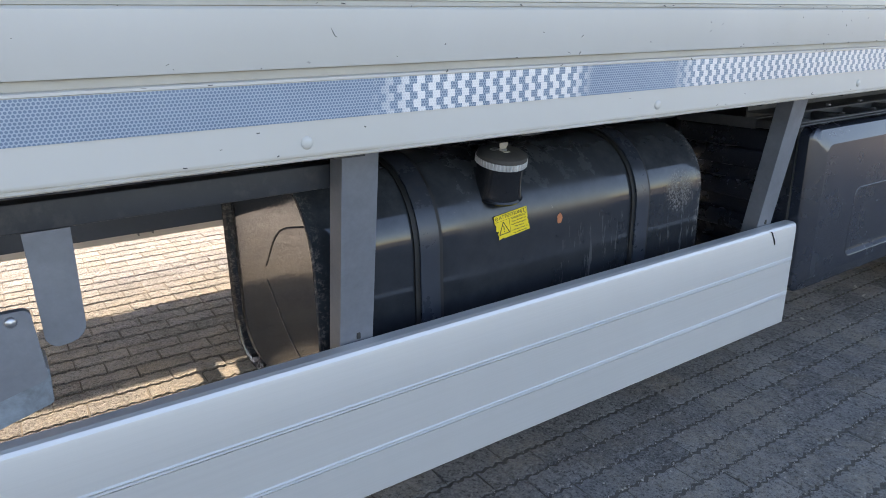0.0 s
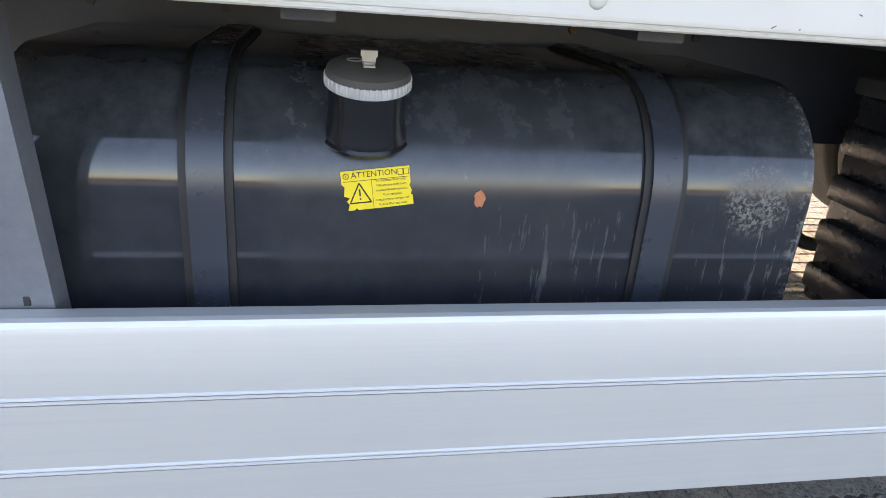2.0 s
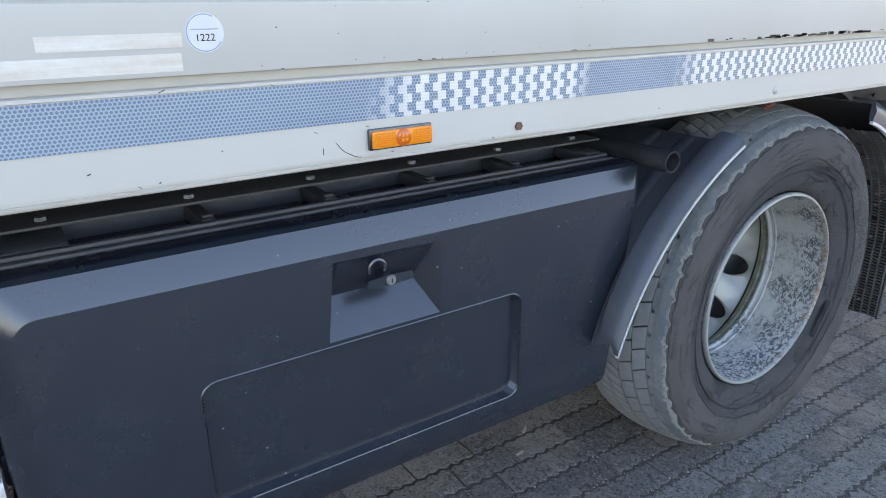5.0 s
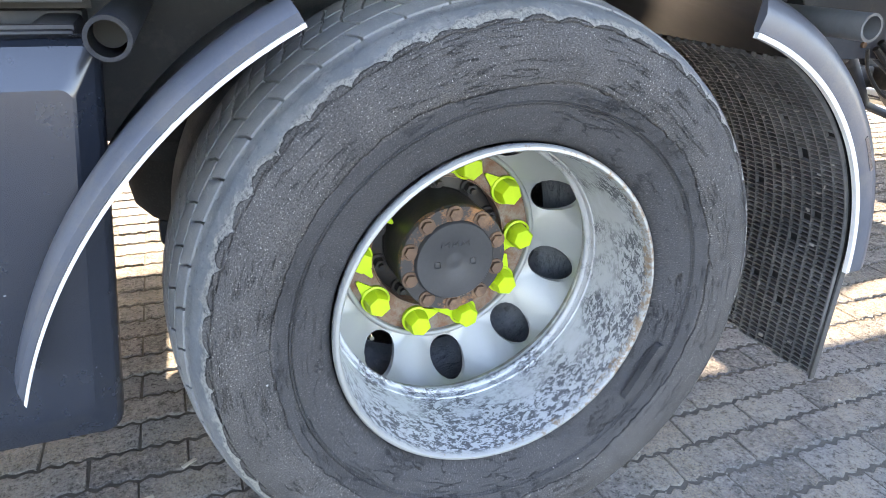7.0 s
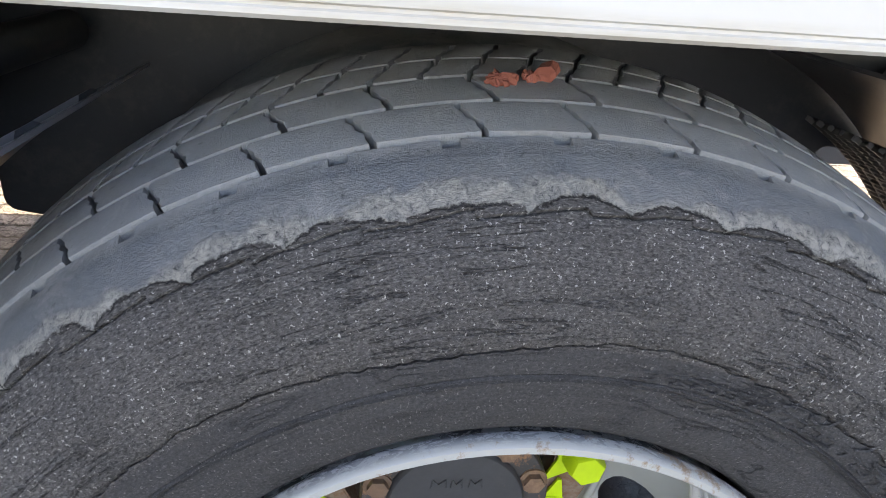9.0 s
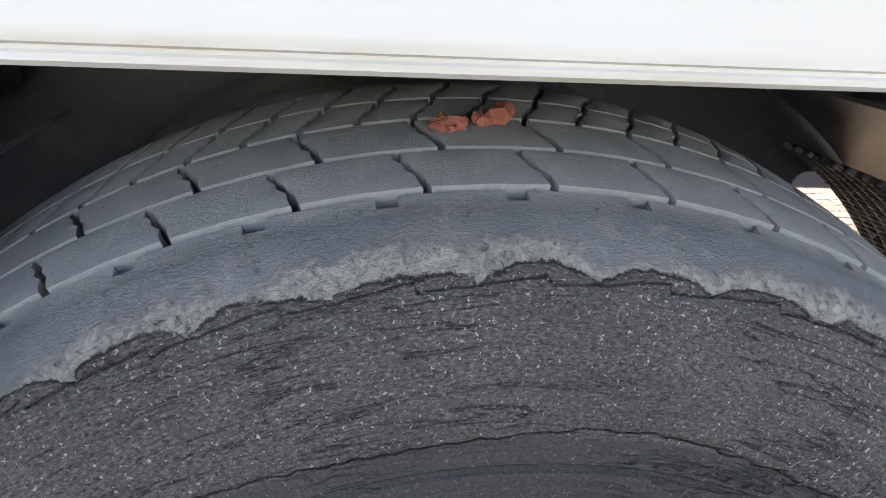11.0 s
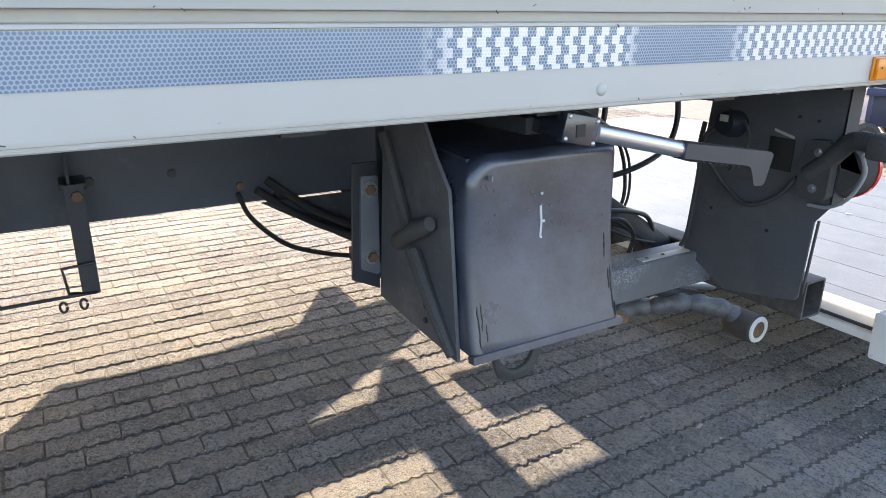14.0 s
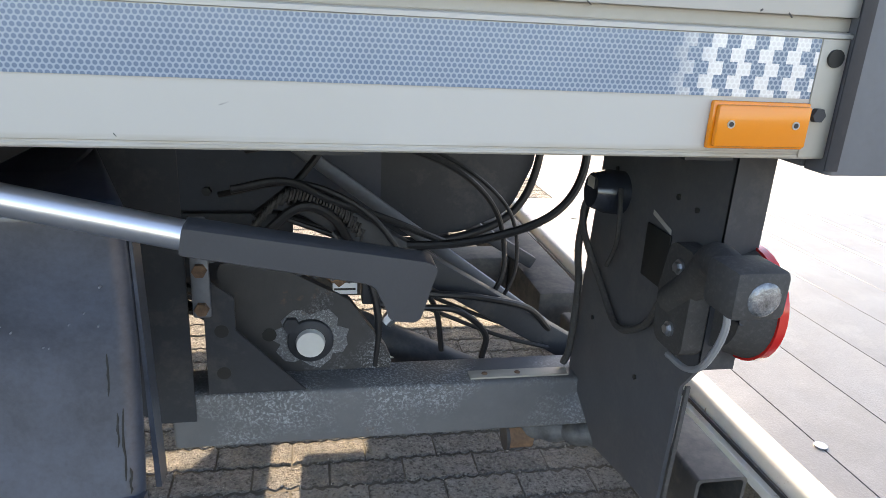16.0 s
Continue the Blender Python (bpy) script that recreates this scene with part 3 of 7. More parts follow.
RED_LENS = N("red_lens").set(col=(0.62, 0.02, 0.015), rough=0.15, coat=0.4)
CLEAR_LENS = surface("clear_lens", (0.40, 0.42, 0.44), (0.10, 0.105, 0.11), 0.12, 0.5, 90, 260, 0.5, 0.002)
YELLOW = surface("yellow_label", (0.80, 0.62, 0.015), (0.74, 0.55, 0.01), 0.45, 0, 8, 60, 0.05)
INK = N("black_print").set(col=(0.02, 0.02, 0.018), rough=0.6)
NEON = surface("lime_plastic", (0.60, 0.82, 0.02), (0.48, 0.68, 0.02), 0.45, 0, 16, 90, 0.1, dirt=(0.25, 0.22, 0.06), dirt_lo=0.66, dirt_hi=0.78)
SCREW = surface("zinc_screw", (0.55, 0.56, 0.57), (0.4, 0.4, 0.41), 0.35, 0.9, 20, 90, 0.1)
CHIPPED_WHITE = surface("chipped_white_paint", (0.74, 0.74, 0.71), (0.62, 0.61, 0.57), 0.45, 0, 7, 80, 0.2, dirt=(0.25, 0.17, 0.11), dirt_lo=0.60, dirt_hi=0.66, dirt_scale=22)
PLATFORM = surface("worn_platform_aluminium", (0.255, 0.250, 0.240), (0.175, 0.172, 0.166), 0.36, 0.55, 3, 160, 0.5, 0.0015, dirt=(0.27, 0.263, 0.25), dirt_lo=0.5, dirt_hi=0.7)
RED_RIM = surface("red_painted_rim", (0.5, 0.03, 0.025), (0.38, 0.025, 0.02), 0.4)
BLUE_PAINT = surface("dark_blue_paint", (0.03, 0.04, 0.10), (0.02, 0.03, 0.07), 0.4)
REAR_GREY = surface("grey_rear_frame_paint", (0.16, 0.17, 0.185), (0.12, 0.125, 0.135), 0.45, 0, 5, 80, 0.15)
BRICK_RED = surface("red_chip", (0.36, 0.12, 0.085), (0.24, 0.07, 0.05), 0.8, 0, 30, 150, 0.5)
STICKER_WHITE = surface("white_sticker", (0.68, 0.685, 0.69), (0.62, 0.625, 0.635), 0.4, 0, 8, 60, 0.03)

# ---- the setting ----
GZ = -0.047
X0, X1 = -7.5, 3.005
bm = bm_new()
vs = [bm.verts.new((sx * 400, sy * 400, GZ - 0.0042)) for sx, sy in ((-1, -1), (1, -1), (1, 1), (-1, 1))]
bm.faces.new(vs)
ground = tagged(part("ground", bm, SAND), "grey block paved yard with sandy joints", kind="structure")

# ---- the truck ----
truck = thing("truck", "white box truck with black underbody and lowered tail lift", "truck")


def text_part(name, words, size, m, material, parent, label=""):
    cu = bpy.data.curves.new(name, "FONT")
    cu.body, cu.size, cu.align_x, cu.align_y, cu.extrude, cu.resolution_u = words, size, "CENTER", "CENTER", 0.0002, 2
    ob = new(name, cu)
    me = bpy.data.meshes.new_from_object(ob)
    bpy.data.objects.remove(ob)
    bpy.data.curves.remove(cu)
    me.transform(m)
    me.materials.append(material)
    ob = new(name, me)
    ob.parent = parent
    if label:
        ob["label"] = label
    return ob


def facing(x, y, z):
    """A pose for flat things on the truck's side, read from outside."""
    return Matrix.Translation((x, y, z)) @ Matrix.Rotation(radians(90), 4, "X")


def box_body():
    # upper wall, seal band, lower rail with its lips
    wall = part("side_wall", prism([(-0.003, 1.1435), (-0.004, 1.146), (-0.004, 1.228), (0.0, 1.231), (0.003, 1.2335), (0.003, 1.239), (-0.002, 1.242), (-0.002, 3.65), (0.05, 3.65), (0.05, 1.1435)],
                                   X0, X1, nx=30), WHITE, truck, "white painted wall with scratches and tape marks")
    part("wall_seal", prism([(-0.001, 1.2335), (0.004, 1.232), (0.004, 1.2415), (-0.0005, 1.240)], X0, X1, nx=12), CREAM, wall, "scuffed cream sealant line")
    rail = part("lower_rail", prism([(0.002, 1.0), (0.0, 1.002), (0.0, 1.0045), (0.0015, 1.0055), (0.0015, 1.007), (0.0, 1.008), (0.0, 1.1225), (-0.003, 1.1235), (-0.003, 1.1275), (0.0, 1.1285), (0.008, 1.1295),
                                     (0.008, 1.1434), (0.06, 1.1434), (0.06, 1.004), (0.03, 1.0)], X0, X1, nx=30), WHITE, truck, "white aluminium rail along the floor edge")
    part("seal_band", box(X0, X1, 0.0055, 0.008, 1.1305, 1.1425), CREAM, rail, "beige dirty seal band")
    part("reflective_tape", box(X0, 2.972, -0.0012, 0.0, 1.063, 1.122), TAPE, rail, "blue honeycomb reflective tape")
    for x in (-5.08, -4.29, -3.492, -2.661, -1.789, 0.454, 1.278, 2.117, -0.195):
        part("bolt", dome((x, 0.0, 1.029), (0, -1, 0), 0.0105, 0.005), WHITE, rail, "round painted bolt head")
    b = part("bolt", hexhead((-0.952, 0.0, 1.025), (0, -1, 0), 0.0075, 0.005), RUSTY, rail, "bare rusty bolt head")
    # rear corner of the rail: bare, with a hole and a bolt
    part("rail_end_cap", box(2.973, 3.004, -0.002, 0.0, 1.002, 1.1225, 0.001), CREAM, rail, "dirty bare end of the rail")
    part("plug", disc((2.99, -0.002, 1.104), (0, -1, 0), 0.009, 0.003, 16), INK, rail, "black round plug")
    part("bolt", hexhead((2.983, -0.002, 1.047), (0, -1, 0), 0.008, 0.006), CHASSIS, rail, "dark bolt head")
    # the rest of the box
    part("floor_slab", box(X0, X1, 0.06, 2.49, 1.03, 1.12), RAIL_BLUE, truck, "dark box floor seen from below")
    for x in [X0 + 0.3 + 0.42 * i for i in range(25) if not -0.75 < X0 + 0.33 + 0.42 * i < 0.75]:
        part("cross_bearer", box(x, x + 0.06, 0.06, 2.49, 0.985, 1.0295), CHASSIS, truck)
    part("far_wall", box(X0, X1, 2.49, 2.55, 1.0, 3.65), WHITE, truck)
    part("roof", box(X0, X1, 0.0505, 2.4895, 3.60, 3.65), WHITE, truck)
    part("front_wall", box(X0, X0 + 0.05, 0.0505, 2.4895, 1.121, 3.599), WHITE, truck)
    for y0, y1 in ((0.052, 1.268), (1.272, 2.488)):
        part("rear_door", box(X1 - 0.045, X1 - 0.005, y0, y1, 1.121, 3.598, 0.004), WHITE, truck, "white rear door of the box")
    # rear frame
    fr = part("rear_frame", prism(round_poly([(3.006, -0.012), (3.30, -0.012), (3.30, 0.03), (3.006, 0.03)], 0.006, 3), 0.985, 3.65, "z"), REAR_GREY, truck, "grey painted rear corner post")
    part("corner_seal", box(2.998, 3.014, -0.015, -0.0125, 0.99, 3.6, 0.001), CHASSIS, fr, "black sealant bead")
    # Unseen far post, widened past the near one to shade the ground.
    part("rear_frame", box(3.006, 3.44, 2.48, 2.56, 0.985, 3.65, 0.006), REAR_GREY, truck)
    part("rear_sill", box(3.006, 3.07, 0.032, 2.478, 0.985, 1.12, 0.004), REAR_GREY, truck)
    return wall, rail


wall, rail = box_body()


def marker_lamp(x0, x1, z0, z1, round_eye, screws):
    """A side marker: moulded base, prismatic lens, round eye."""
    w, h = x1 - x0, z1 - z0
    cx, cz = (x0 + x1) / 2, (z0 + z1) / 2
    base = part("marker_lamp", box(x0, x1, -0.007, 0.0, z0, z1, 0.002), PLASTIC if not screws else AMBER, truck, "amber side marker lamp")
    bm = bm_new()
    add_box(bm, x0 + 0.003, x1 - 0.003, -0.014, -0.0065, z0 + 0.003, z1 - 0.003, 0.0025)
    part("lens", bm, AMBER, base, "amber prismatic lens")
    if not round_eye:
        for sx in screws:
            part("screw_recess", disc((sx, -0.0136, cz + 0.002), (0, -1, 0), 0.0042, 0.0012, 14), SCREW, base)
            part("screw_hole", disc((sx, -0.0142, cz + 0.002), (0, -1, 0), 0.0026, 0.001, 12), INK, base)
        return base
    bm = bm_new()
    k = 0.0035
    for i in range(int((w - 0.010) / k)):
        for j in range(int((h - 0.010) / k)):
            px, pz = x0 + 0.006 + i * k, z0 + 0.006 + j * k
            if round_eye and math.hypot(px - cx, pz - cz) < round_eye + 0.003:
                continue
            v = [bm.verts.new(c) for c in ((px, -0.0139, pz), (px + k, -0.0139, pz), (px + k, -0.0139, pz + k), (px, -0.0139, pz + k), (px + k / 2, -0.0152, pz + k / 2))]
            for a, b in ((0, 1), (1, 2), (2, 3), (3, 0)):
                bm.faces.new((v[a], v[b], v[4]))
    tagged(part("lens_pattern", bm, AMBER, base, smooth=False), "amber prisms", kind="stuff")
    if round_eye:
        part("eye", dome((cx, -0.0135, cz), (0, -1, 0), round_eye, 0.004, 24), AMBER_DEEP if not screws else AMBER, base, "deep amber round eye")
        for i in range(2):
            for j in range(2):
                part("diode", box(cx - 0.006 + i * 0.007, cx - 0.001 + i * 0.007, -0.0182, -0.0165, cz - 0.006 + j * 0.007, cz - 0.001 + j * 0.007, 0.001), AMBER, base)
    for sx in screws:
        part("screw", dome((sx, -0.0138, cz), (0, -1, 0), 0.0055, 0.003, 12), SCREW, base, "pan head screw")
    return base


marker_lamp(-1.241, -1.131, 1.018, 1.050, 0.0135, ())
marker_lamp(0.552, 0.668, 1.016, 1.050, 0.0135, (0.571, 0.653))
marker_lamp(2.862, 2.972, 1.011, 1.059, 0.0, (2.88, 2.953))


def wall_marks():
    # tape left on the wall, and a round sticker with its number
    bm = bm_new()
    rng = random.Random(4)
    for z0, z1, a, b in ((1.177, 1.194, -1.645, -1.488), (1.149, 1.170, -1.69, -1.491)):
        add_box(bm, a, b, -0.0046, -0.004, z0, z1)
    tape = part("tape_residue", bm, surface("tape_residue", (0.58, 0.50, 0.40), (0.76, 0.74, 0.69), 0.7, 0, 26, 90, 0.3, stretch=(0.2, 1, 3)), wall, "brown remains of adhesive tape")
    st = part("number_sticker", disc((-1.460, -0.004, 1.193), (0, -1, 0), 0.0235, 0.0006, 32), STICKER_WHITE, wall, "round white sticker with a number")
    part("ring", lathe([(0.0212, -0.0050), (0.0225, -0.0050), (0.0225, -0.0045), (0.0212, -0.0045)], (-1.460, 1.193), 40, 60, 330, True), surface("sticker_blue", (0.32, 0.40, 0.62)), wall, "thin blue ring")
    text_part("number", "1222", 0.0125, facing(-1.460, -0.0048, 1.187), INK, wall, "printed number")
    part("print_line", box(-1.477, -1.443, -0.005, -0.0045, 1.1965, 1.1978), surface("print_grey", (0.4, 0.42, 0.5)), wall)
    # dents and scratches along the rails
    bm = bm_new()
    for i in range(150):
        x = rng.uniform(-4.4, 3.0)
        if -0.7 < x < 0.6:
            x -= 1.4
        z = rng.choice((1.0115, 1.125, 1.1445, 1.15, 1.232, 1.236, rng.uniform(1.15, 1.23), rng.uniform(1.15, 1.23), rng.uniform(1.01, 1.055)))
        y = -0.0037 if 1.1225 < z < 1.13 else (-0.0043 if z > 1.143 else -0.0004)
        l, h = rng.uniform(0.001, 0.007), rng.uniform(0.0006, 0.0018)
        add_box(bm, x, x + l, y - 0.0002, y + 0.0012, z, z + h, 0, m=Matrix.Translation((x, 0, z)) @ Matrix.Rotation(rng.uniform(-0.9, 0.9), 4, "Y") @ Matrix.Translation((-x, 0, -z)))
    tagged(part("paint_chips", bm, surface("bare_chip", (0.12, 0.11, 0.10), (0.05, 0.05, 0.05), 0.8), rail), "small dark paint chips", kind="stuff")
    bm = bm_new()
    for i in range(60):
        x = rng.gauss(-0.12, 0.16)
        add_box(bm, x, x + rng.uniform(0.004, 0.03), -0.0045, -0.002, 1.1435 + rng.uniform(0, 0.004), 1.1465 + rng.uniform(0, 0.005))
    tagged(part("scuff", bm, surface("black_scuff", (0.06, 0.055, 0.05)), wall), "black scuffed edge above the wheel", kind="stuff")
    for pts in (((-1.292, 1.036), (-1.280, 1.022), (-1.262, 1.012), (-1.252, 1.0095)), ((-1.312, 1.020), (-1.3115, 1.026), (-1.312, 1.030)), 
                ((-3.44, 1.20), (-3.435, 1.19), (-3.431, 1.187))):
        bm = bm_new()
        add_tube(bm, spline([(x, -0.0002 if z < 1.13 else -0.0042, z) for x, z in pts], 5), 0.0005, 5)
        part("scratch", bm, INK, rail, "thin dark scratch")


wall_marks()


# ---- side guard ----
def side_guard(x0, x1, y, z0, z1, out, posts):
    """A hollow aluminium plank with two double beads, on steel posts. out: -1 where it faces -y."""
    h = z1 - z0
    g1, g2 = z0 + h * 0.655, z0 + h * 0.315

    def prof():
        p = [(0.032, z0 + 0.003), (0.004, z0), (0.0, z0 + 0.004)]
        for g in (g2, g1):
            p += [(0.0, g - 0.0082), (0.0045, g - 0.0080), (0.0045, g - 0.0062), (0.0, g - 0.0058), (-0.0024, g - 0.0046), (-0.0022, g - 0.0032), (0.0004, g - 0.0012), (0.0045, g - 0.0010), (0.0045, g + 0.0006), (0.0, g + 0.0010), (-0.0024, g + 0.0022), (-0.0022, g + 0.0036), (0.0004, g + 0.0060), (0.0, g + 0.0066)]
        p += [(0.0, z1 - 0.018), (0.0015, z1 - 0.010), (0.006, z1 - 0.003), (0.014, z1), (0.040, z1), (0.045, z1 - 0.004), (0.045, z1 - 0.05)]
        return [(y + (a if out < 0 else -a), z) for a, z in p]
    plank = part("side_guard", prism(prof(), x0, x1, nx=6), ALU, truck, "ribbed aluminium side guard plank")
    plank.data.set_sharp_from_angle(angle=radians(20))
    for x in posts:
        s = -out
        yy = y + s * 0.047
        ya, yb = sorted((yy, yy + s * 0.006))
        u = [(x, yy), (x + 0.075, yy), (x + 0.075, yy + s * 0.05), (x + 0.069, yy + s * 0.05), (x + 0.069, yy + s * 0.006), (x + 0.006, yy + s * 0.006), (x + 0.006, yy + s * 0.05), (x, yy + s * 0.05)]
        bm = prism(u, z0 + 0.05, 1.01, "z")
        for v in bm.verts:
            v.co.y += out * (v.co.z - z1) * 0.155
        post = part("guard_post", bm, GALV, plank, "galvanised steel post of the guard")
        part("slot", box(x + 0.037, x + 0.046, min(ya, yb) - 0.004, min(ya, yb) + 0.002, z1 + 0.002, z1 + 0.017, 0.002), INK, plank, "dark bolt slot")
    return plank


near_guard = side_guard(-6.0, -1.79, 0.112, 0.231, 0.584, -1, (-3.388, -1.937, -5.2))
bm = bm_new()
add_tube(bm, [(-1.934, 0.1125, 0.577), (-1.926, 0.1115, 0.572), (-1.922, 0.111, 0.562), (-1.914, 0.111, 0.551), (-1.908, 0.111, 0.539), (-1.905, 0.111, 0.529)], 0.002, 6, True, [0.0012, 0.0026, 0.0014, 0.0024, 0.0026, 0.0010])
add_tube(bm, [(-1.929, 0.1112, 0.567), (-1.919, 0.111, 0.563), (-1.916, 0.111, 0.552), (-1.910, 0.111, 0.545)], 0.0012, 6)
part("scrape", bm, INK, near_guard, "dark scrape near the plank end")
# Unseen far plank, placed so that its shadow band lands on the ground.
side_guard(-6.0, -0.9, 2.70, 0.17, 0.52, 1, (-3.382, -1.945))


# ---- fuel tank ----
def tank_outline(grow=0.0):
    y0, y1, z0, z1 = 0.243 - grow, 0.90 + grow, 0.28 - grow, 0.905 + grow
    return round_poly([(y0, z0), (y0, z1), (y1, z1), (y1, z0)], [0.12 + grow, 0.19 + grow, 0.12 + grow, 0.12 + grow], 10)


def fuel_tank():
    xa, xb = -3.396, -2.128
    bm = bm_new()
    out = tank_outline()
    n = len(out)
    cy, cz = 0.57, 0.59

    def ring(x, k):
        return [bm.verts.new((x, cy + (y - cy) * k, cz + (z - cz) * k)) for y, z in out]
    # rolled rims at the ends, dished end plates
    rows = [ring(xa + 0.020, 0.90), ring(xa + 0.018, 0.925), ring(xa + 0.008, 0.945), ring(xa - 0.002, 0.972), ring(xa - 0.003, 0.988), ring(xa, 0.999), ring(xa + 0.012, 1.0)]
    for i in range(1, 9):
        rows.append(ring(xa + (xb - xa) * i / 9, 1.0))
    rows += [ring(xb - 0.012, 1.0), ring(xb, 0.999), ring(xb + 0.004, 0.985), ring(xb - 0.004, 0.955), ring(xb - 0.024, 0.90), ring(xb - 0.03, 0.80)]
    for a, b in zip(rows, rows[1:]):
        for k in range(n):
            bm.faces.new((a[k], a[(k + 1) % n], b[(k + 1) % n], b[k]))
    bm.faces.new(rows[0][::-1])
    bm.faces.new(rows[-1])
    tank = part("fuel_tank", bm, TANK, truck, "glossy black steel fuel tank with worn paint")
    # pressed diamond on the end plate
    for pts in (((0.30, 0.80), (0.50, 0.74), (0.62, 0.62)), ((0.30, 0.40), (0.48, 0.46), (0.62, 0.58)), ((0.29, 0.79), (0.29, 0.42))):
        part("end_bead", tube(spline([(xa + 0.0208, y, z) for y, z in pts], 6), 0.0026, 8), TANK, tank)
    # straps with rubber edges
    for x0, x1 in ((-3.145, -3.093), (-2.428, -2.377)):
        for g, a, b, mt, nm, lb in ((0.006, x0 - 0.012, x1 + 0.012, STRAP_RUBBER, "strap_rubber", "black rubber strip under the strap"), (0.0115, x0, x1, STRAP, "strap", "blue-black steel tank strap")):
            o, o2 = tank_outline(g), tank_outline(g - 0.007)
            bm = bm_new()
            A = [[bm.verts.new((x, y, z)) for y, z in q] for q in (o, o2) for x in (a, b)]
            for p, q in ((0, 1), (1, 3), (3, 2), (2, 0)):
                for k in range(n):
                    bm.faces.new((A[p][k], A[p][(k + 1) % n], A[q][(k + 1) % n], A[q][k]))
            part(nm, bm, mt, tank, lb)
    # filler neck and cap, leaning out a little
    ax = Matrix.Translation((-2.888, 0.285, 0.809)) @ Matrix.Rotation(radians(12), 4, "X") @ Matrix.Rotation(radians(-90), 4, "X") @ Matrix.Scale(1.06, 4)

    def turn(prof, seg=48):
        b = lathe(prof, (0, 0), seg)
        bmesh.ops.transform(b, matrix=ax, verts=b.verts)
        return b
    part("filler_neck", turn([(0.057, 0.010), (0.0595, 0.002), (0.0585, -0.006), (0.056, -0.018), (0.0545, -0.035), (0.054, -0.072), (0.050, -0.075)]), NECK, tank, "black filler neck")
    part("weld", turn([(0.0590, 0.010), (0.0625, 0.005), (0.0590, 0.000)]), NECK, tank)
    cap = [(0.0, -0.1035), (0.030, -0.1035), (0.050, -0.1015), (0.0565, -0.0975), (0.0585, -0.091)]
    part("filler_cap", turn(cap + [(0.0585, -0.088)]), DUSTY, tank, "dusty black fuel cap")
    bm = bm_new()
    add_lathe(bm, [(0.0575, -0.0895), (0.0575, -0.073), (0.055, -0.072)], (0, 0), 48)
    for i in range(44):
        a = i * 2 * math.pi / 44
        vsx = add_box(bm, 0.0565, 0.0605, -0.089, -0.0745, -0.0021, 0.0021, 0.0008, 1)
        bmesh.ops.transform(bm, matrix=Matrix.Rotation(a, 4, "Y"), verts=vsx)
    bmesh.ops.transform(bm, matrix=ax, verts=bm.verts)
    part("cap_grip", bm, CAP_METAL, tank, "ribbed bare metal rim of the cap")

    def placed(b):
        bmesh.ops.transform(b, matrix=ax, verts=b.verts)
        return b
    bm = bm_new()
    add_box(bm, -0.0095, 0.0095, -0.122, -0.1045, -0.0012, 0.0012, 0.0005, 1)
    add_box(bm, -0.0115, 0.0115, -0.122, -0.113, -0.0014, 0.0014, 0.0005, 1)
    part("key", placed(bm), CREAM, tank, "cream plastic key in the cap")
    part("lock_plate", placed(box(-0.008, 0.008, -0.1055, -0.103, -0.017, -0.010, 0.001)), CREAM, tank)
    part("lock_core", placed(lathe([(0.0, -0.107), (0.009, -0.107), (0.0095, -0.103)], (0, 0), 20)), SCREW, tank)
    bm = bm_new()
    add_tube(bm, [(-0.018 + 0.011 * math.cos(t * math.pi / 8), -0.1055, 0.008 + 0.006 * math.sin(t * math.pi / 8)) for t in range(17)], 0.0011, 6)
    part("key_ring", placed(bm), SCREW, tank)
    # yellow label with readable heading
    lab = Matrix.Translation((-2.872, 0.2425, 0.736)) @ Matrix.Rotation(radians(-4.5), 4, "X") @ Matrix.Rotation(radians(-7), 4, "Y") @ Matrix.Rotation(radians(90), 4, "X")
    bm = bm_new()
    edge = [(-0.052, 0.030), (0.052, 0.030), (0.052, 0.004), (0.050, 0.0), (0.053, -0.008), (0.051, -0.014), (0.054, -0.016), (0.054, -0.030), (0.012, -0.031), (-0.030, -0.031), (-0.033, -0.028), (-0.036, -0.031), (-0.046, -0.031),
            (-0.043, -0.022), (-0.047, -0.016), (-0.041, -0.012), (-0.050, -0.008), (-0.048, 0.006), (-0.052, 0.010)]
    add_prism(bm, edge, -0.0004, 0.0004, "z")
    bmesh.ops.transform(bm, matrix=lab, verts=bm.verts)
    part("warning_label", bm, YELLOW, tank, "torn yellow warning label")
    text_part("heading", "ATTENTION", 0.0125, lab @ Matrix.Translation((-0.002, 0.0225, 0.0007)), INK, tank, "black printed heading")
    for i, w in enumerate(("To Validate Warranty:", "*Mount the tank from", "marked fixation points.", "*Use vehicle's", "manufacturer torque val", "*Use a filler cap with")):
        t = text_part("print", w, 0.0052, lab @ Matrix.Translation((0.0225, 0.0112 - i * 0.0074, 0.0007)), INK, tank)
    bm = bm_new()
    for a, b in (((-0.042, -0.020), (-0.026, 0.010)), ((-0.026, 0.010), (-0.010, -0.020)), ((-0.010, -0.020), (-0.042, -0.020))):
        add_tube(bm, [(a[0], a[1], 0.0006), (b[0], b[1], 0.0006)], 0.0011, 6)
    add_box(bm, -0.0272, -0.0248, -0.010, 0.001, 0.0004, 0.0009)
    add_box(bm, -0.0272, -0.0248, -0.0155, -0.013, 0.0004, 0.0009)
    add_box(bm, -0.050, 0.050, 0.0135, 0.0142, 0.0004, 0.0008)
    add_box(bm, -0.0072, -0.0066, -0.029, 0.0138, 0.0004, 0.0008)
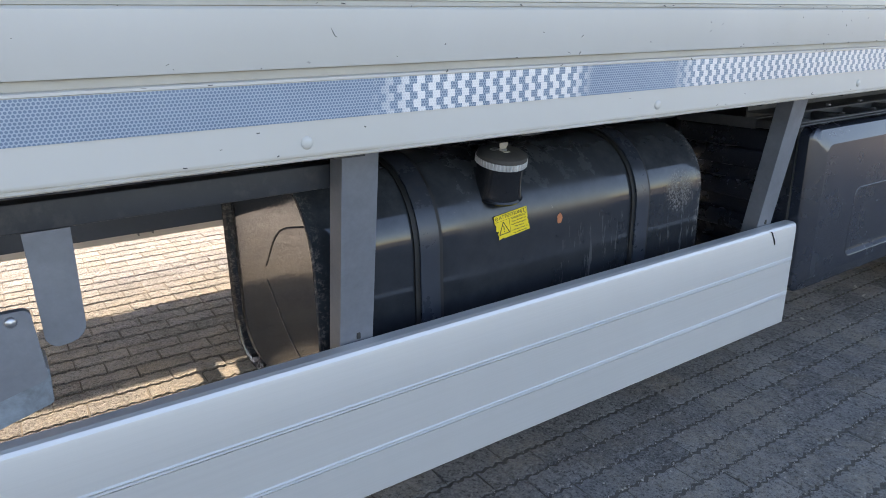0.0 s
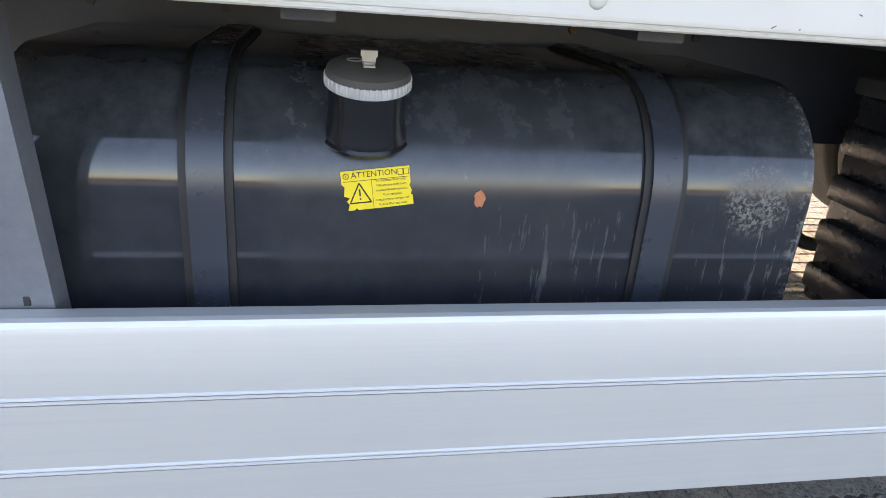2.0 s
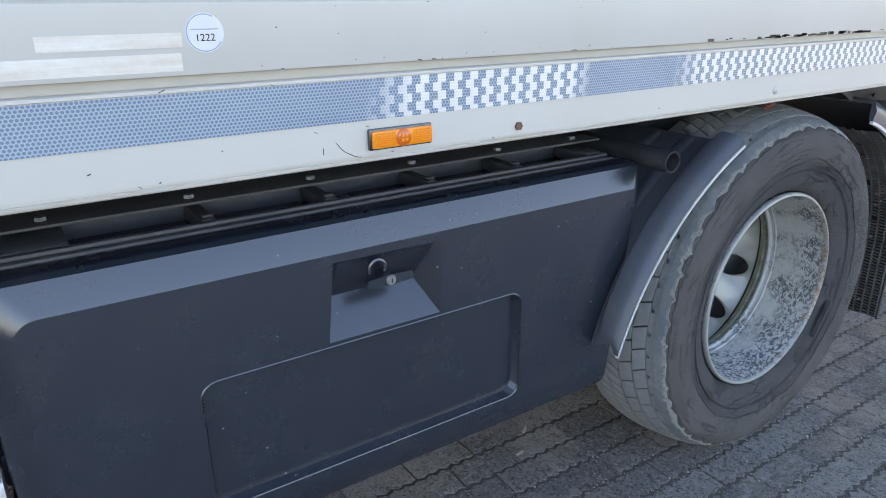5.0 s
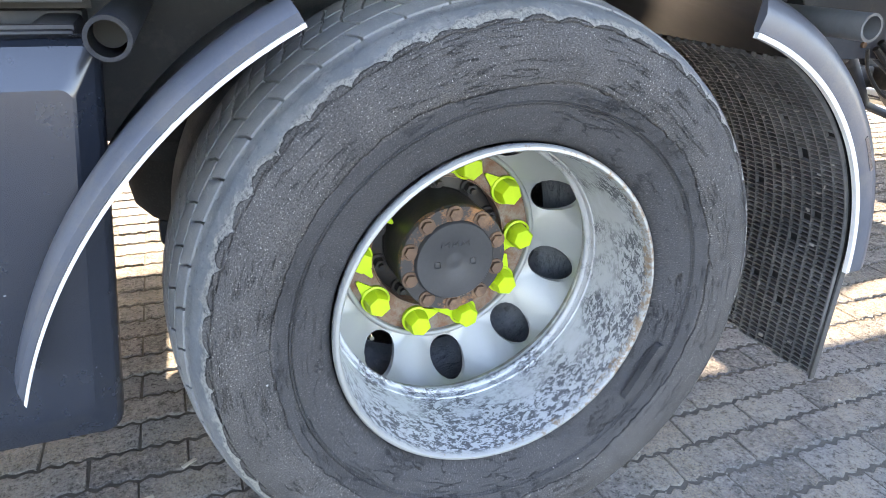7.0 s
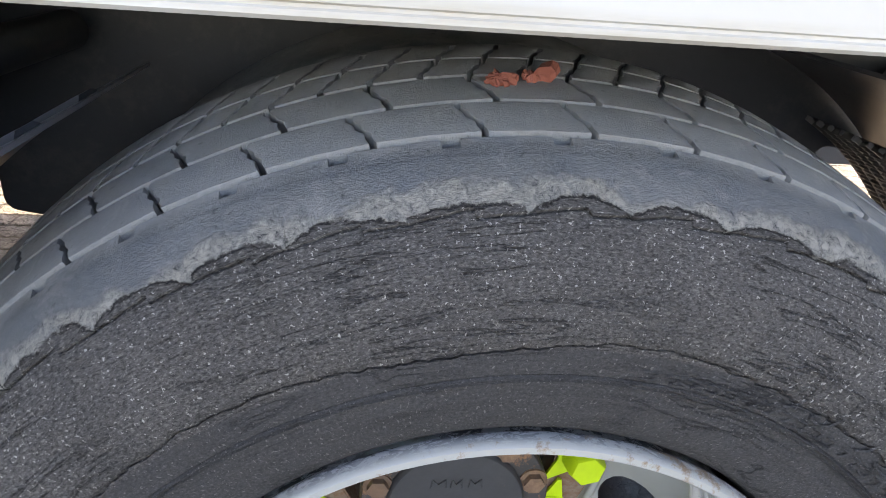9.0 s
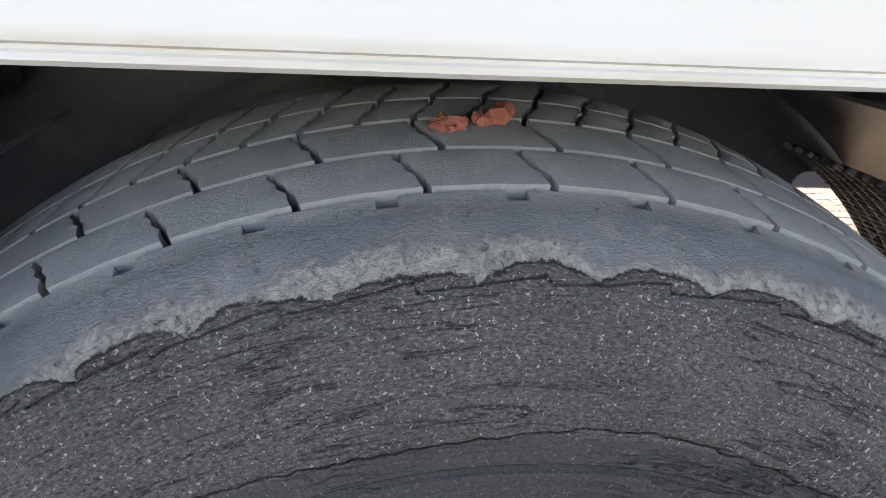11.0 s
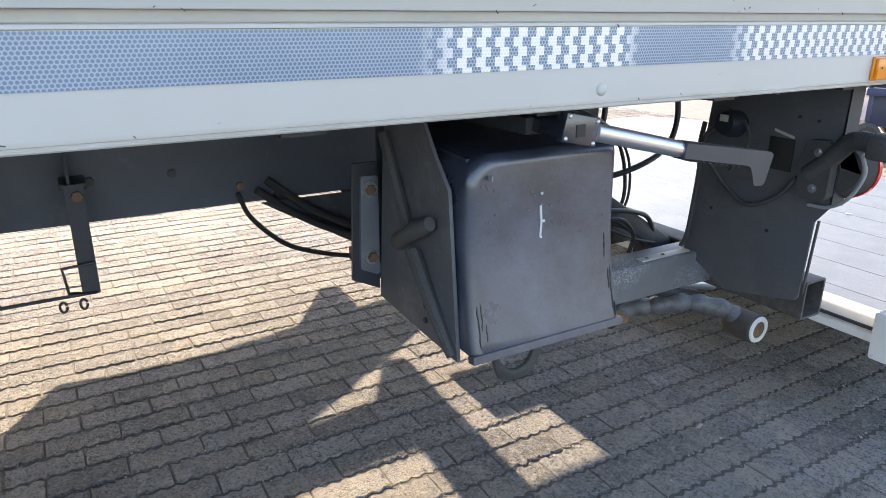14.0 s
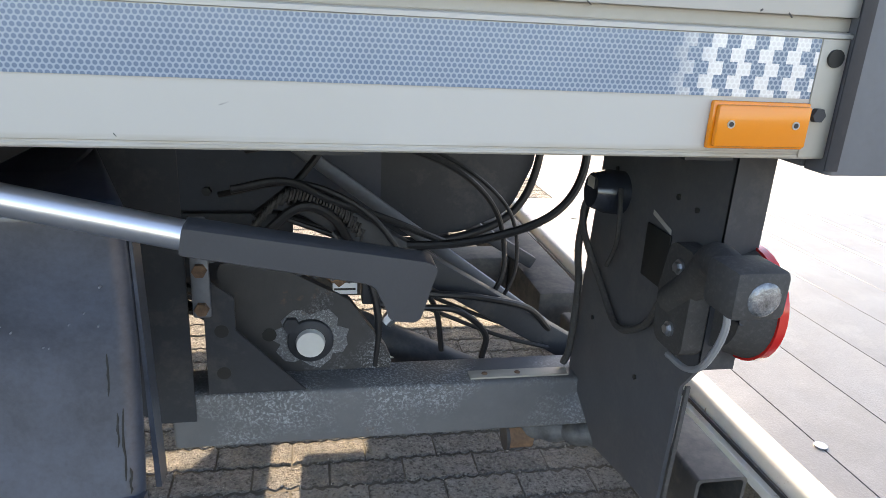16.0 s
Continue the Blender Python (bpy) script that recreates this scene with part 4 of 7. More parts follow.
    add_tube(bm, [(-0.0445 + 0.004 * math.cos(t * math.pi / 8), 0.0222 + 0.004 * math.sin(t * math.pi / 8), 0.0006) for t in range(17)], 0.0006, 5)
    for a, b, c, d in ((0.034, 0.0415, 0.0175, 0.0265), (0.0425, 0.050, 0.0175, 0.0265)):
        add_tube(bm, [(a, c, 0.0006), (b, c, 0.0006), (b, d, 0.0006), (a, d, 0.0006), (a, c, 0.0006)], 0.0006, 5)
    add_box(bm, -0.0449, -0.0441, 0.0205, 0.024, 0.0004, 0.0009)
    bmesh.ops.transform(bm, matrix=lab, verts=bm.verts)
    part("warning_sign", bm, INK, tank, "printed warning triangle and frame")
    # a rust patch and small bare flecks
    rng = random.Random(9)
    bm = bm_new()
    pts = [(-2.710 + 0.0095 * (1 + 0.3 * rng.uniform(-1, 1)) * math.cos(a), 0.722 + 0.014 * (1 + 0.3 * rng.uniform(-1, 1)) * math.sin(a)) for a in [k * math.pi / 8 for k in range(16)]]
    add_prism(bm, pts, 0.2422, 0.2432, "y")
    part("rust_patch", bm, surface("fresh_rust", (0.52, 0.20, 0.09), (0.38, 0.13, 0.06), 0.8, 0, 90, 200, 0.4), tank, "orange rust patch")
    return tank


NECK = surface("gloss_black_neck", (0.014, 0.015, 0.018), (0.010, 0.011, 0.013), 0.2, 0, 8, 120, 0.1, dirt=(0.05, 0.05, 0.052), dirt_lo=0.6, dirt_hi=0.8)
STRAP_RUBBER = surface("black_strap_rubber", (0.013, 0.013, 0.014), (0.009, 0.009, 0.009), 0.6, 0, 8, 90, 0.2)
STRAP = surface("strap_paint", (0.034, 0.041, 0.055), (0.024, 0.029, 0.039), 0.28, 0, 4, 90, 0.08, dirt=(0.06, 0.06, 0.06), dirt_lo=0.55, dirt_hi=0.85)
DUSTY = surface("dusty_black_plastic", (0.085, 0.080, 0.076), (0.055, 0.052, 0.05), 0.75, 0, 20, 260, 0.3)
CAP_METAL = surface("bare_cap_metal", (0.72, 0.72, 0.72), (0.5, 0.5, 0.5), 0.4, 0.4, 30, 120, 0.2)
fuel_tank()


# ---- storage box ----
def storage_box():
    x0, x1 = -1.784, -0.505
    yf = 0.079
    # ribbed body behind the door
    bm = bm_new()
    add_box(bm, x0 + 0.02, x1 - 0.16, 0.16, 0.62, 0.36, 0.862, 0.012)
    body = part("storage_box", bm, PLASTIC, truck, "black plastic storage box with a hinged door")
    for z in (0.40, 0.51, 0.62, 0.73):
        part("body_rib", box(x0 - 0.012, x1 - 0.15, 0.20, 0.60, z, z + 0.065, 0.012), PLASTIC, body)
    # top tray with openings
    bm = bm_new()
    slots = [(-1.640 + 0.2165 * i, -1.452 + 0.2165 * i) for i in range(5)]
    xt = x1 - 0.03
    add_box(bm, x0, xt, 0.1585, 0.176, 0.868, 0.889, 0.004)
    add_box(bm, x0, xt, 0.1762, 0.190, 0.862, 0.894, 0.003)
    add_box(bm, x0, xt, 0.305, 0.62, 0.862, 0.900, 0.006)
    px = x0
    for a, b in slots:
        add_box(bm, px, a, 0.1902, 0.3048, 0.866, 0.896, 0.008)
        px = b
    add_box(bm, px, xt, 0.1902, 0.3048, 0.866, 0.896, 0.008)
    part("top_tray", bm, DUSTY_BLACK, body, "slotted plastic top of the box")
    for a, b in slots[:-1]:
        part("tray_rib", box(b + 0.006, b + 0.024, 0.196, 0.212, 0.896, 0.901, 0.002, 1), DUSTY_BLACK, body)
    part("slot_floor", box(x0 + 0.03, xt - 0.02, 0.19, 0.304, 0.8625, 0.8655), PLASTIC, body)
    hang = part("hanger_strip", box(x0 - 0.02, x1 - 0.02, 0.215, 0.325, 0.916, 0.921, 0.001), DUSTY_BLACK, body, "steel hanger strip")
    part("hanger_web", box(x0 - 0.02, x1 - 0.02, 0.3255, 0.331, 0.90, 0.985), DUSTY_BLACK, body)
    for i in range(6):
        part("bolt", hexhead((-1.669 + 0.2165 * i, 0.246, 0.921), (0, 0, 1), 0.009, 0.006), GALV, body, "zinc bolt")
    # seal ring round the door
    part("door_seal", prism([(0.1503, 0.352), (0.1503, 0.883), (0.158, 0.883), (0.158, 0.352)], x0 + 0.006, x1 - 0.06), RUBBER_PLAIN, body, "rubber door seal")
    # door: a grid skin with chamfered rim, a recessed field and the handle scoop
    rx0, rx1, rz0, rz1 = -1.514, -0.860, 0.420, 0.664
    bm = bm_new()
    out = round_poly([(x0 + 0.010, 0.334), (x1 - 0.055, 0.337), (x1, 0.886), (x0, 0.886)], [0.03, 0.02, 0.014, 0.035], 5)

    def inset(k_l, k_r, k_t, k_b):
        c = []
        for x, z in out:
            u = (x - x0) / (x1 - x0)
            v = (z - 0.340) / 0.548
            c.append((x + k_l * (1 - u) - k_r * u, z + k_b * (1 - v) - k_t * v))
        return c
    loops = [(out, 0.150), (out, 0.118), (inset(0.003, 0.002, 0.002, 0.002), 0.110), (inset(0.012, 0.007, 0.0080, 0.006), 0.1015), (inset(0.044, 0.030, 0.0500, 0.050), yf + 0.0016), (inset(0.048, 0.034, 0.0535, 0.056), yf)]
    rows = [[bm.verts.new((x, y, z)) for x, z in lp] for lp, y in loops]
    m = len(out)
    for a, b in zip(rows, rows[1:]):
        for k in range(m):
            bm.faces.new((a[k], a[(k + 1) % m], b[(k + 1) % m], b[k]))
    bm.faces.new(rows[0][::-1])
    # front face with two openings: recess and scoop
    rec = round_poly([(rx0, rz0), (rx1, rz0), (rx1, rz1), (rx0, rz1)], 0.03, 4)
    sc = [(-1.290, 0.673), (-1.062, 0.671), (-1.052, 0.815), (-1.275, 0.818)]
    front = rows[-1]
    loops2 = []
    for lp in (rec, sc):
        v = [bm.verts.new((x, yf, z)) for x, z in lp]
        es = [bm.edges.new((v[k], v[(k + 1) % len(v)])) for k in range(len(v))]
        loops2.append((v, es))
    es = [bm.edges.get((front[k], front[(k + 1) % m])) for k in range(m)]
    bmesh.ops.triangle_fill(bm, edges=es + loops2[0][1] + loops2[1][1], use_beauty=True)
    for f in list(bm.faces):
        if len(f.verts) == 3:
            c = f.calc_center_median()
            if abs(c.y - yf) < 1e-5:
                if all(v in set(loops2[0][0]) for v in f.verts):
                    bm.faces.remove(f)
                elif all(v in set(loops2[1][0]) for v in f.verts):
                    bm.faces.remove(f)
    # recess floor
    v0 = loops2[0][0]
    cxr, czr = (rx0 + rx1) / 2, (rz0 + rz1) / 2
    v1 = [bm.verts.new((cxr + (v.co.x - cxr) * 0.975, yf + 0.019, czr + (v.co.z - czr) * 0.945)) for v in v0]
    for k in range(len(v0)):
        bm.faces.new((v0[k], v0[(k + 1) % len(v0)], v1[(k + 1) % len(v0)], v1[k]))
    bm.faces.new(v1)
    # scoop: flat back above, a sloping lip below
    s0 = loops2[1][0]
    s1 = [bm.verts.new(c) for c in ((-1.262, yf + 0.046, 0.738), (-1.096, yf + 0.046, 0.738), (-1.066, yf + 0.012, 0.809), (-1.262, yf + 0.012, 0.811))]
    for k in range(4):
        bm.faces.new((s0[k], s0[(k + 1) % 4], s1[(k + 1) % 4], s1[k]))
    bm.faces.new(s1)
    door = part("door", bm, PLASTIC, body, "black textured box door with recessed panel")
    door.data.set_sharp_from_angle(angle=radians(16))
    # raised bead added round the recess so that its edge carries a highlight
    ring = [(x, yf + 0.0008, z) for x, z in rec]
    part("recess_edge", tube(ring + ring[:2], 0.0022, 6), PLASTIC, door)
    # latch
    h = Matrix.Translation((-1.172, yf + 0.004, 0.768)) @ Matrix.Rotation(radians(-3), 4, "Y")
    bm = prism(round_poly([(-0.045, -0.006), (0.0, -0.0105), (0.045, -0.009), (0.045, 0.006), (0.0, 0.0105), (-0.045, 0.009)], 0.003, 2), -0.016, -0.004, "y")
    bmesh.ops.transform(bm, matrix=h, verts=bm.verts)
    part("latch_handle", bm, PLASTIC, body, "black T-handle latch")
    part("latch_stem", disc((-1.172, yf + 0.03, 0.768), (0, -1, 0), 0.011, 0.03, 16), PLASTIC, body)
    part("lock_cylinder", disc((-1.172, yf - 0.012, 0.768), (0, -1, 0), 0.0095, 0.004, 20, 0.008), SCREW, body, "chrome lock cylinder")
    part("keyhole", box(-1.1732, -1.1708, yf - 0.0168, yf - 0.0158, 0.764, 0.772), INK, body)
    bm = bm_new()
    add_tube(bm, [(-1.190 + 0.016 * math.cos(t), yf + 0.006, 0.788 + 0.016 * math.sin(t)) for t in [k * math.pi / 10 - 0.5 for k in range(14)]], 0.0045, 8)
    part("latch_loop", bm, PLASTIC, body, "black rubber loop")
    # scuffs on the rim
    rng = random.Random(3)
    bm = bm_new()
    for i in range(26):
        x = rng.uniform(-1.7, -0.62)
        z, y = (rng.uniform(0.846, 0.88), 0) if i % 2 else (rng.uniform(0.42, 0.8), yf - 0.0004)
        if i % 2:
            y = 0.0805 + (z - 0.84) * 0.78 - 0.0006
        add_box(bm, x, x + rng.uniform(0.001, 0.004), y, y + 0.0012, z, z + rng.uniform(0.0008, 0.002))
    tagged(part("scuff_marks", bm, surface("grey_scuff", (0.30, 0.30, 0.30)), body), "pale nicks on the door", kind="stuff")
    return body


storage_box()


# ---- frame and what hangs from it ----
def hang_part(name, bm, mt, m, parent, label=""):
    bmesh.ops.transform(bm, matrix=m, verts=bm.verts)
    return part(name, bm, mt, parent, label)


frame_rail = part("chassis_rail", prism([(0.895, 0.685), (0.895, 0.984), (0.975, 0.984), (0.975, 0.974), (0.905, 0.974), (0.905, 0.695), (0.975, 0.695), (0.975, 0.685)], X0, 2.62),
                  RAIL_BLUE, truck, "black painted steel frame rail")
rng = random.Random(5)
for i in range(34):
    part("bolt", hexhead((-4.2 + i * 0.2 + rng.uniform(-0.05, 0.05), 0.895, rng.choice((0.73, 0.78, 0.90, 0.94))), (0, -1, 0), 0.011, 0.009), CHASSIS if i % 3 else RUSTY, frame_rail)
part("chassis_rail", prism([(1.655, 0.685), (1.655, 0.984), (1.575, 0.984), (1.575, 0.974), (1.645, 0.974), (1.645, 0.695), (1.575, 0.695), (1.575, 0.685)], X0, 2.62), CHASSIS, truck)
for x in (-5.0, -3.55, -1.9, -0.75, 0.85, 2.1):
    part("cross_member", box(x, x + 0.08, 0.976, 1.574, 0.74, 0.94, 0.004), CHASSIS, truck, "steel cross member")
part("axle", tube([(0.025, 0.36, 0.448), (0.025, 0.9, 0.448), (0.025, 1.05, 0.448), (0.025, 1.28, 0.448), (0.025, 1.5, 0.448), (0.025, 1.65, 0.448), (0.025, 2.19, 0.448)], 0.07, 16,
                  True, [0.075, 0.075, 0.08, 0.2, 0.08, 0.075, 0.075]), CHASSIS, truck, "rear drive axle with differential")
for x in (-0.42, 0.47):
    for y in (0.80, 1.75):
        hang_part("air_spring", lathe([(0.0, 0), (0.1, 0.0), (0.125, 0.03), (0.135, 0.09), (0.11, 0.14), (0.135, 0.19), (0.11, 0.23), (0.0, 0.23)], (0, 0), 28), RUBBER_PLAIN,
                  Matrix.Translation((x, y, 0.42)) @ Matrix.Rotation(radians(90), 4, "X"), truck, "black rubber air spring")
part("damper", tube([(0.770, 0.98, 0.98), (0.772, 0.98, 0.40), (0.772, 0.98, 0.396), (0.774, 0.98, 0.27), (0.776, 0.98, 0.20)], 0.03, 16, True, [0.027, 0.027, 0.032, 0.032, 0.026]), CHASSIS, truck, "black shock absorber")
part("damper_eye", disc((0.778, 0.945, 0.165), (0, 1, 0), 0.046, 0.07, 20), RUBBER_PLAIN, truck)
part("damper_arm", tube(spline([(0.790, 0.98, 0.160), (0.70, 0.98, 0.115), (0.58, 0.98, 0.085), (0.42, 0.97, 0.12), (0.25, 0.95, 0.30)], 6), 0.03, 12), CHASSIS, truck, "forged lower damper arm")
part("lower_bracket", box(-0.5, 0.55, 0.72, 0.79, 0.36, 0.42, 0.01), CHASSIS, truck, "axle beam of the air suspension")

# two hanging straps with a wire loop
for x in (1.176, 1.366):
    sec = [(x, 0.782), (x + 0.036, 0.782), (x + 0.036, 0.788), (x + 0.006, 0.788), (x + 0.006, 0.835), (x, 0.835)]
    b = part("spare_bracket", prism(sec, 0.552, 0.80, "z"), CHASSIS, truck, "black strap bracket on the frame")
    part("flange", box(x - 0.008, x + 0.044, 0.795, 0.880, 0.785, 0.80, 0.003), CHASSIS, b)
    part("gusset", prism([(0.785, 0.70), (0.83, 0.70), (0.894, 0.80), (0.894, 0.96), (0.870, 0.96), (0.80, 0.80)], x + 0.008, x + 0.014), CHASSIS, b)
    part("bolt", hexhead((x + 0.022, 0.782, 0.775), (0, -1, 0), 0.012, 0.01), RUSTY, b)
part("wire_loop", tube([(1.18, 0.784, 0.553), (1.395, 0.782, 0.555), (1.34, 0.780, 0.562), (1.335, 0.775, 0.622), (1.40, 0.775, 0.626)], 0.004, 8), CHASSIS, truck, "thin wire stay")
for x in (1.325, 1.365):
    part("hook", tube([(x + 0.007 * math.cos(t * 0.5), 0.780, 0.545 - 0.012 - 0.012 * math.sin(t * 0.5)) for t in range(13)], 0.003, 6), CHASSIS, truck)

# front left hand corner under the box: beam, bracket and fitting
bm = box(-4.6, -3.378, 0.16, 0.20, 0.912, 0.958, 0.003)
part("outrigger_beam", bm, CHASSIS, truck, "pitted black steel beam")
part("hanging_bracket", prism(round_poly([(-3.892, 0.715), (-3.832, 0.725), (-3.828, 0.911), (-3.895, 0.911)], [0.02, 0.03, 0.0, 0.0], 5), 0.162, 0.17, "y"), GALV, truck, "galvanised hanging bracket")
fit_plate = part("fitting_plate", prism(round_poly([(-3.99, 0.655), (-3.898, 0.68), (-3.905, 0.80), (-3.99, 0.80)], 0.012, 4), 0.135, 0.15, "y"), GALV, truck, "steel fitting plate with a bolt")
part("bolt", dome((-3.932, 0.135, 0.785), (0, -1, 0), 0.009, 0.006), SCREW, fit_plate)
part("fitting_foot", prism(round_poly([(-4.02, 0.60), (-3.898, 0.635), (-3.895, 0.70), (-4.02, 0.66)], 0.006, 3), 0.14, 0.22, "y"), surface("worn_blue_primer", (0.30, 0.36, 0.42), (0.12, 0.13, 0.14), 0.5, 0.3, 18, 90, 0.3), truck, "worn painted steel foot")
part("air_tank", tube([(-5.0, 0.62, 0.58), (-4.98, 0.62, 0.58), (-3.98, 0.62, 0.58), (-3.96, 0.62, 0.58)], 0.13, 28, True, [0.09, 0.13, 0.13, 0.09]), CHASSIS, truck, "black air reservoir")
# hose behind the post
part("hose", tube(spline([(-1.62, 1.15, 0.96), (-1.57, 1.12, 0.78), (-1.53, 1.09, 0.60), (-1.50, 1.08, 0.44), (-1.45, 1.06, 0.34), (-1.34, 1.04, 0.33), (-1.20, 1.02, 0.40)], 8), 0.022, 12), RUBBER_PLAIN, truck, "black rubber hose")


def far_shade_casters():
    """An unseen box and panel added on the truck's far side to shade the ground below."""
    fb = part("far_shade_box", box(-3.25, -0.50, 2.26, 2.42, 0.40, 0.96, 0.02), CHASSIS, truck, "unseen black box added to shade the ground")
    part("far_shade_cover", box(-3.23, -0.52, 2.4205, 2.43, 0.43, 0.93, 0.006), CHASSIS, fb)
    # Outline traced back from the ground shadows and lit gaps; the panel is unseen.
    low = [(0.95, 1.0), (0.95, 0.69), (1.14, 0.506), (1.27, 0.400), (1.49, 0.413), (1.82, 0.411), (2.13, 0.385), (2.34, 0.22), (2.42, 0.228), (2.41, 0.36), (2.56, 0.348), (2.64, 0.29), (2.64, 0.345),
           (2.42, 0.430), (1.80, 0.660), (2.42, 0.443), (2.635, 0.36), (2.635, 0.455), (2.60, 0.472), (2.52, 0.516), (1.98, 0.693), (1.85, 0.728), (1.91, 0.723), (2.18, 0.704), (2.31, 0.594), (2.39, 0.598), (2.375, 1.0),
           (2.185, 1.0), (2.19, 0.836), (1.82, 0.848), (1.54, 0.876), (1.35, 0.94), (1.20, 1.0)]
    gp = part("shadow_caster_panel", prism(low, 2.50, 2.53, "y"), CHASSIS, truck, "unseen black panel shaped to cast the ground shadows")
    # Small added boxes close the outline where its shadow joins up again.
    for x0, x1, z0, z1 in ((2.21, 2.31, 0.455, 0.535), (2.43, 2.638, 0.35, 0.445)):
        part("shadow_bridge", box(x0, x1, 2.4975, 2.4995, z0, z1), CHASSIS, gp)


far_shade_casters()


# ---- wheels ----
def tyre_profile(y0, s):
    """Half outline of a worn tyre from bead to bead; y0: outer side wall, s: width."""
    p = [(0.279, 0.070), (0.2845, 0.056), (0.2880, 0.046), (0.296, 0.0385), (0.306, 0.032), (0.318, 0.026), (0.330, 0.0225), (0.333, 0.0205), (0.338, 0.0205), (0.341, 0.0195), (0.350, 0.0168), (0.353, 0.0185), (0.362, 0.0155), (0.385, 0.0095), (0.410, 0.0065),
         (0.430, 0.0075), (0.442, 0.0100), (0.452, 0.0145), (0.462, 0.0200), (0.471, 0.029), (0.4740, 0.039), (0.4752, 0.048), (0.4758, 0.060), (0.4764, 0.064)]
    q = [(0.4762, 0.080), (0.4800, 0.11), (0.4868, 0.145), (0.4915, 0.19), (0.4930, 0.21)]
    half = p + q
    return [(r, y0 + y) for r, y in half] + [(r, y0 + s - y) for r, y in half[-5::-1]]


def side_y(r):
    """Depth of the outer skin of the side wall at a radius."""
    k = ((0.341, 0.0182), (0.360, 0.0120), (0.385, 0.0060), (0.410, 0.0030), (0.430, 0.0040), (0.442, 0.0070), (0.452, 0.0110), (0.462, 0.0165))
    for (r0, a0), (r1, a1) in zip(k, k[1:]):
        if r <= r1:
            return a0 + (a1 - a0) * (r - r0) / (r1 - r0)
    return k[-1][1]


BLOCK = 7.5


def tread_ring(tyre, ribs):
    """Tread blocks: one mesh a rib, turned round the axle."""
    for y0, y1, skew, phase, r0, r1, step, gap in ribs:
        bm = bm_new()
        half = step / 2 - gap * 1.35
        nz = 6
        rows = []
        for j in range(nz + 1):
            t = j / nz
            y = y0 + (y1 - y0) * t
            zig = 0.12 * (1 if j % 2 else -1) if 0 < j < nz else 0
            sft = skew * (3 * t * t - 2 * t ** 3) + zig
            r = r0 + (r1 - r0) * t
            rows.append([(r - 0.0006 * (i in (0, 4) or j in (0, nz)), y, -half + sft + (2 * half) * (0, 0.04, 0.5, 0.96, 1)[i]) for i in range(5)])

        def vert(r, y, a):
            return bm.verts.new((r * math.cos(radians(a)), y, r * math.sin(radians(a))))
        top = [[vert(*c) for c in row] for row in rows]
        bot = [[vert(c[0] - 0.0145, c[1], c[2]) for c in row] for row in rows]
        for j in range(nz):
            for i in range(4):
                bm.faces.new((top[j][i], top[j][i + 1], top[j + 1][i + 1], top[j + 1][i]))
            for i in (0, 4):
                bm.faces.new((top[j][i], top[j + 1][i], bot[j + 1][i], bot[j][i]))
        for j in (0, nz):
            for i in range(4):
                bm.faces.new((top[j][i], top[j][i + 1], bot[j][i + 1], bot[j][i]))
        first = part("tread_block", bm, RUBBER, tyre)
        for k in range(round(360 / step)):
            ob = first if k == 0 else new("tread_block", first.data)
            ob.parent = tyre
            ob.matrix_basis = Matrix.Rotation(-radians(90 + phase + k * step), 4, "Y")


def skin(bm, y0, cols, outline):
    """A closed ring of skin: outline(angle) gives (r, depth) pairs from the inner edge outwards."""
    rows = []
    for a in cols:
        c, s = math.cos(radians(a)), math.sin(radians(a))
        rows.append([bm.verts.new((r * c, y0 + y, r * s)) for r, y in outline(a)])
    for A, B in zip(rows, rows[1:] + rows[:1]):
        for k in range(len(A) - 1):
            bm.faces.new((A[k], A[k + 1], B[k + 1], B[k]))


def ragged(a, f, seed):
    c, s = math.cos(radians(a)), math.sin(radians(a))
    return noise.noise((c * f, s * f, seed))


def crack_r(a):
    """Radius of the torn edge below the shoulder: it climbs and drops once a block."""
    saw = 1 - ((a - 89.0) / BLOCK) % 1.0
    return 0.4545 + 0.0038 * saw ** 1.3 + 0.0020 * ragged(a, 9, 0.0) + 0.0009 * ragged(a, 45, 3.0) + 0.0005 * ragged(a, 130, 5.0)


def inner_r(a):
    return 0.3755 + 0.0075 * ragged(a, 3.2, 9.0) + 0.0030 * ragged(a, 24, 2.0) + 0.0022 * ragged(a, 70, 4.0)


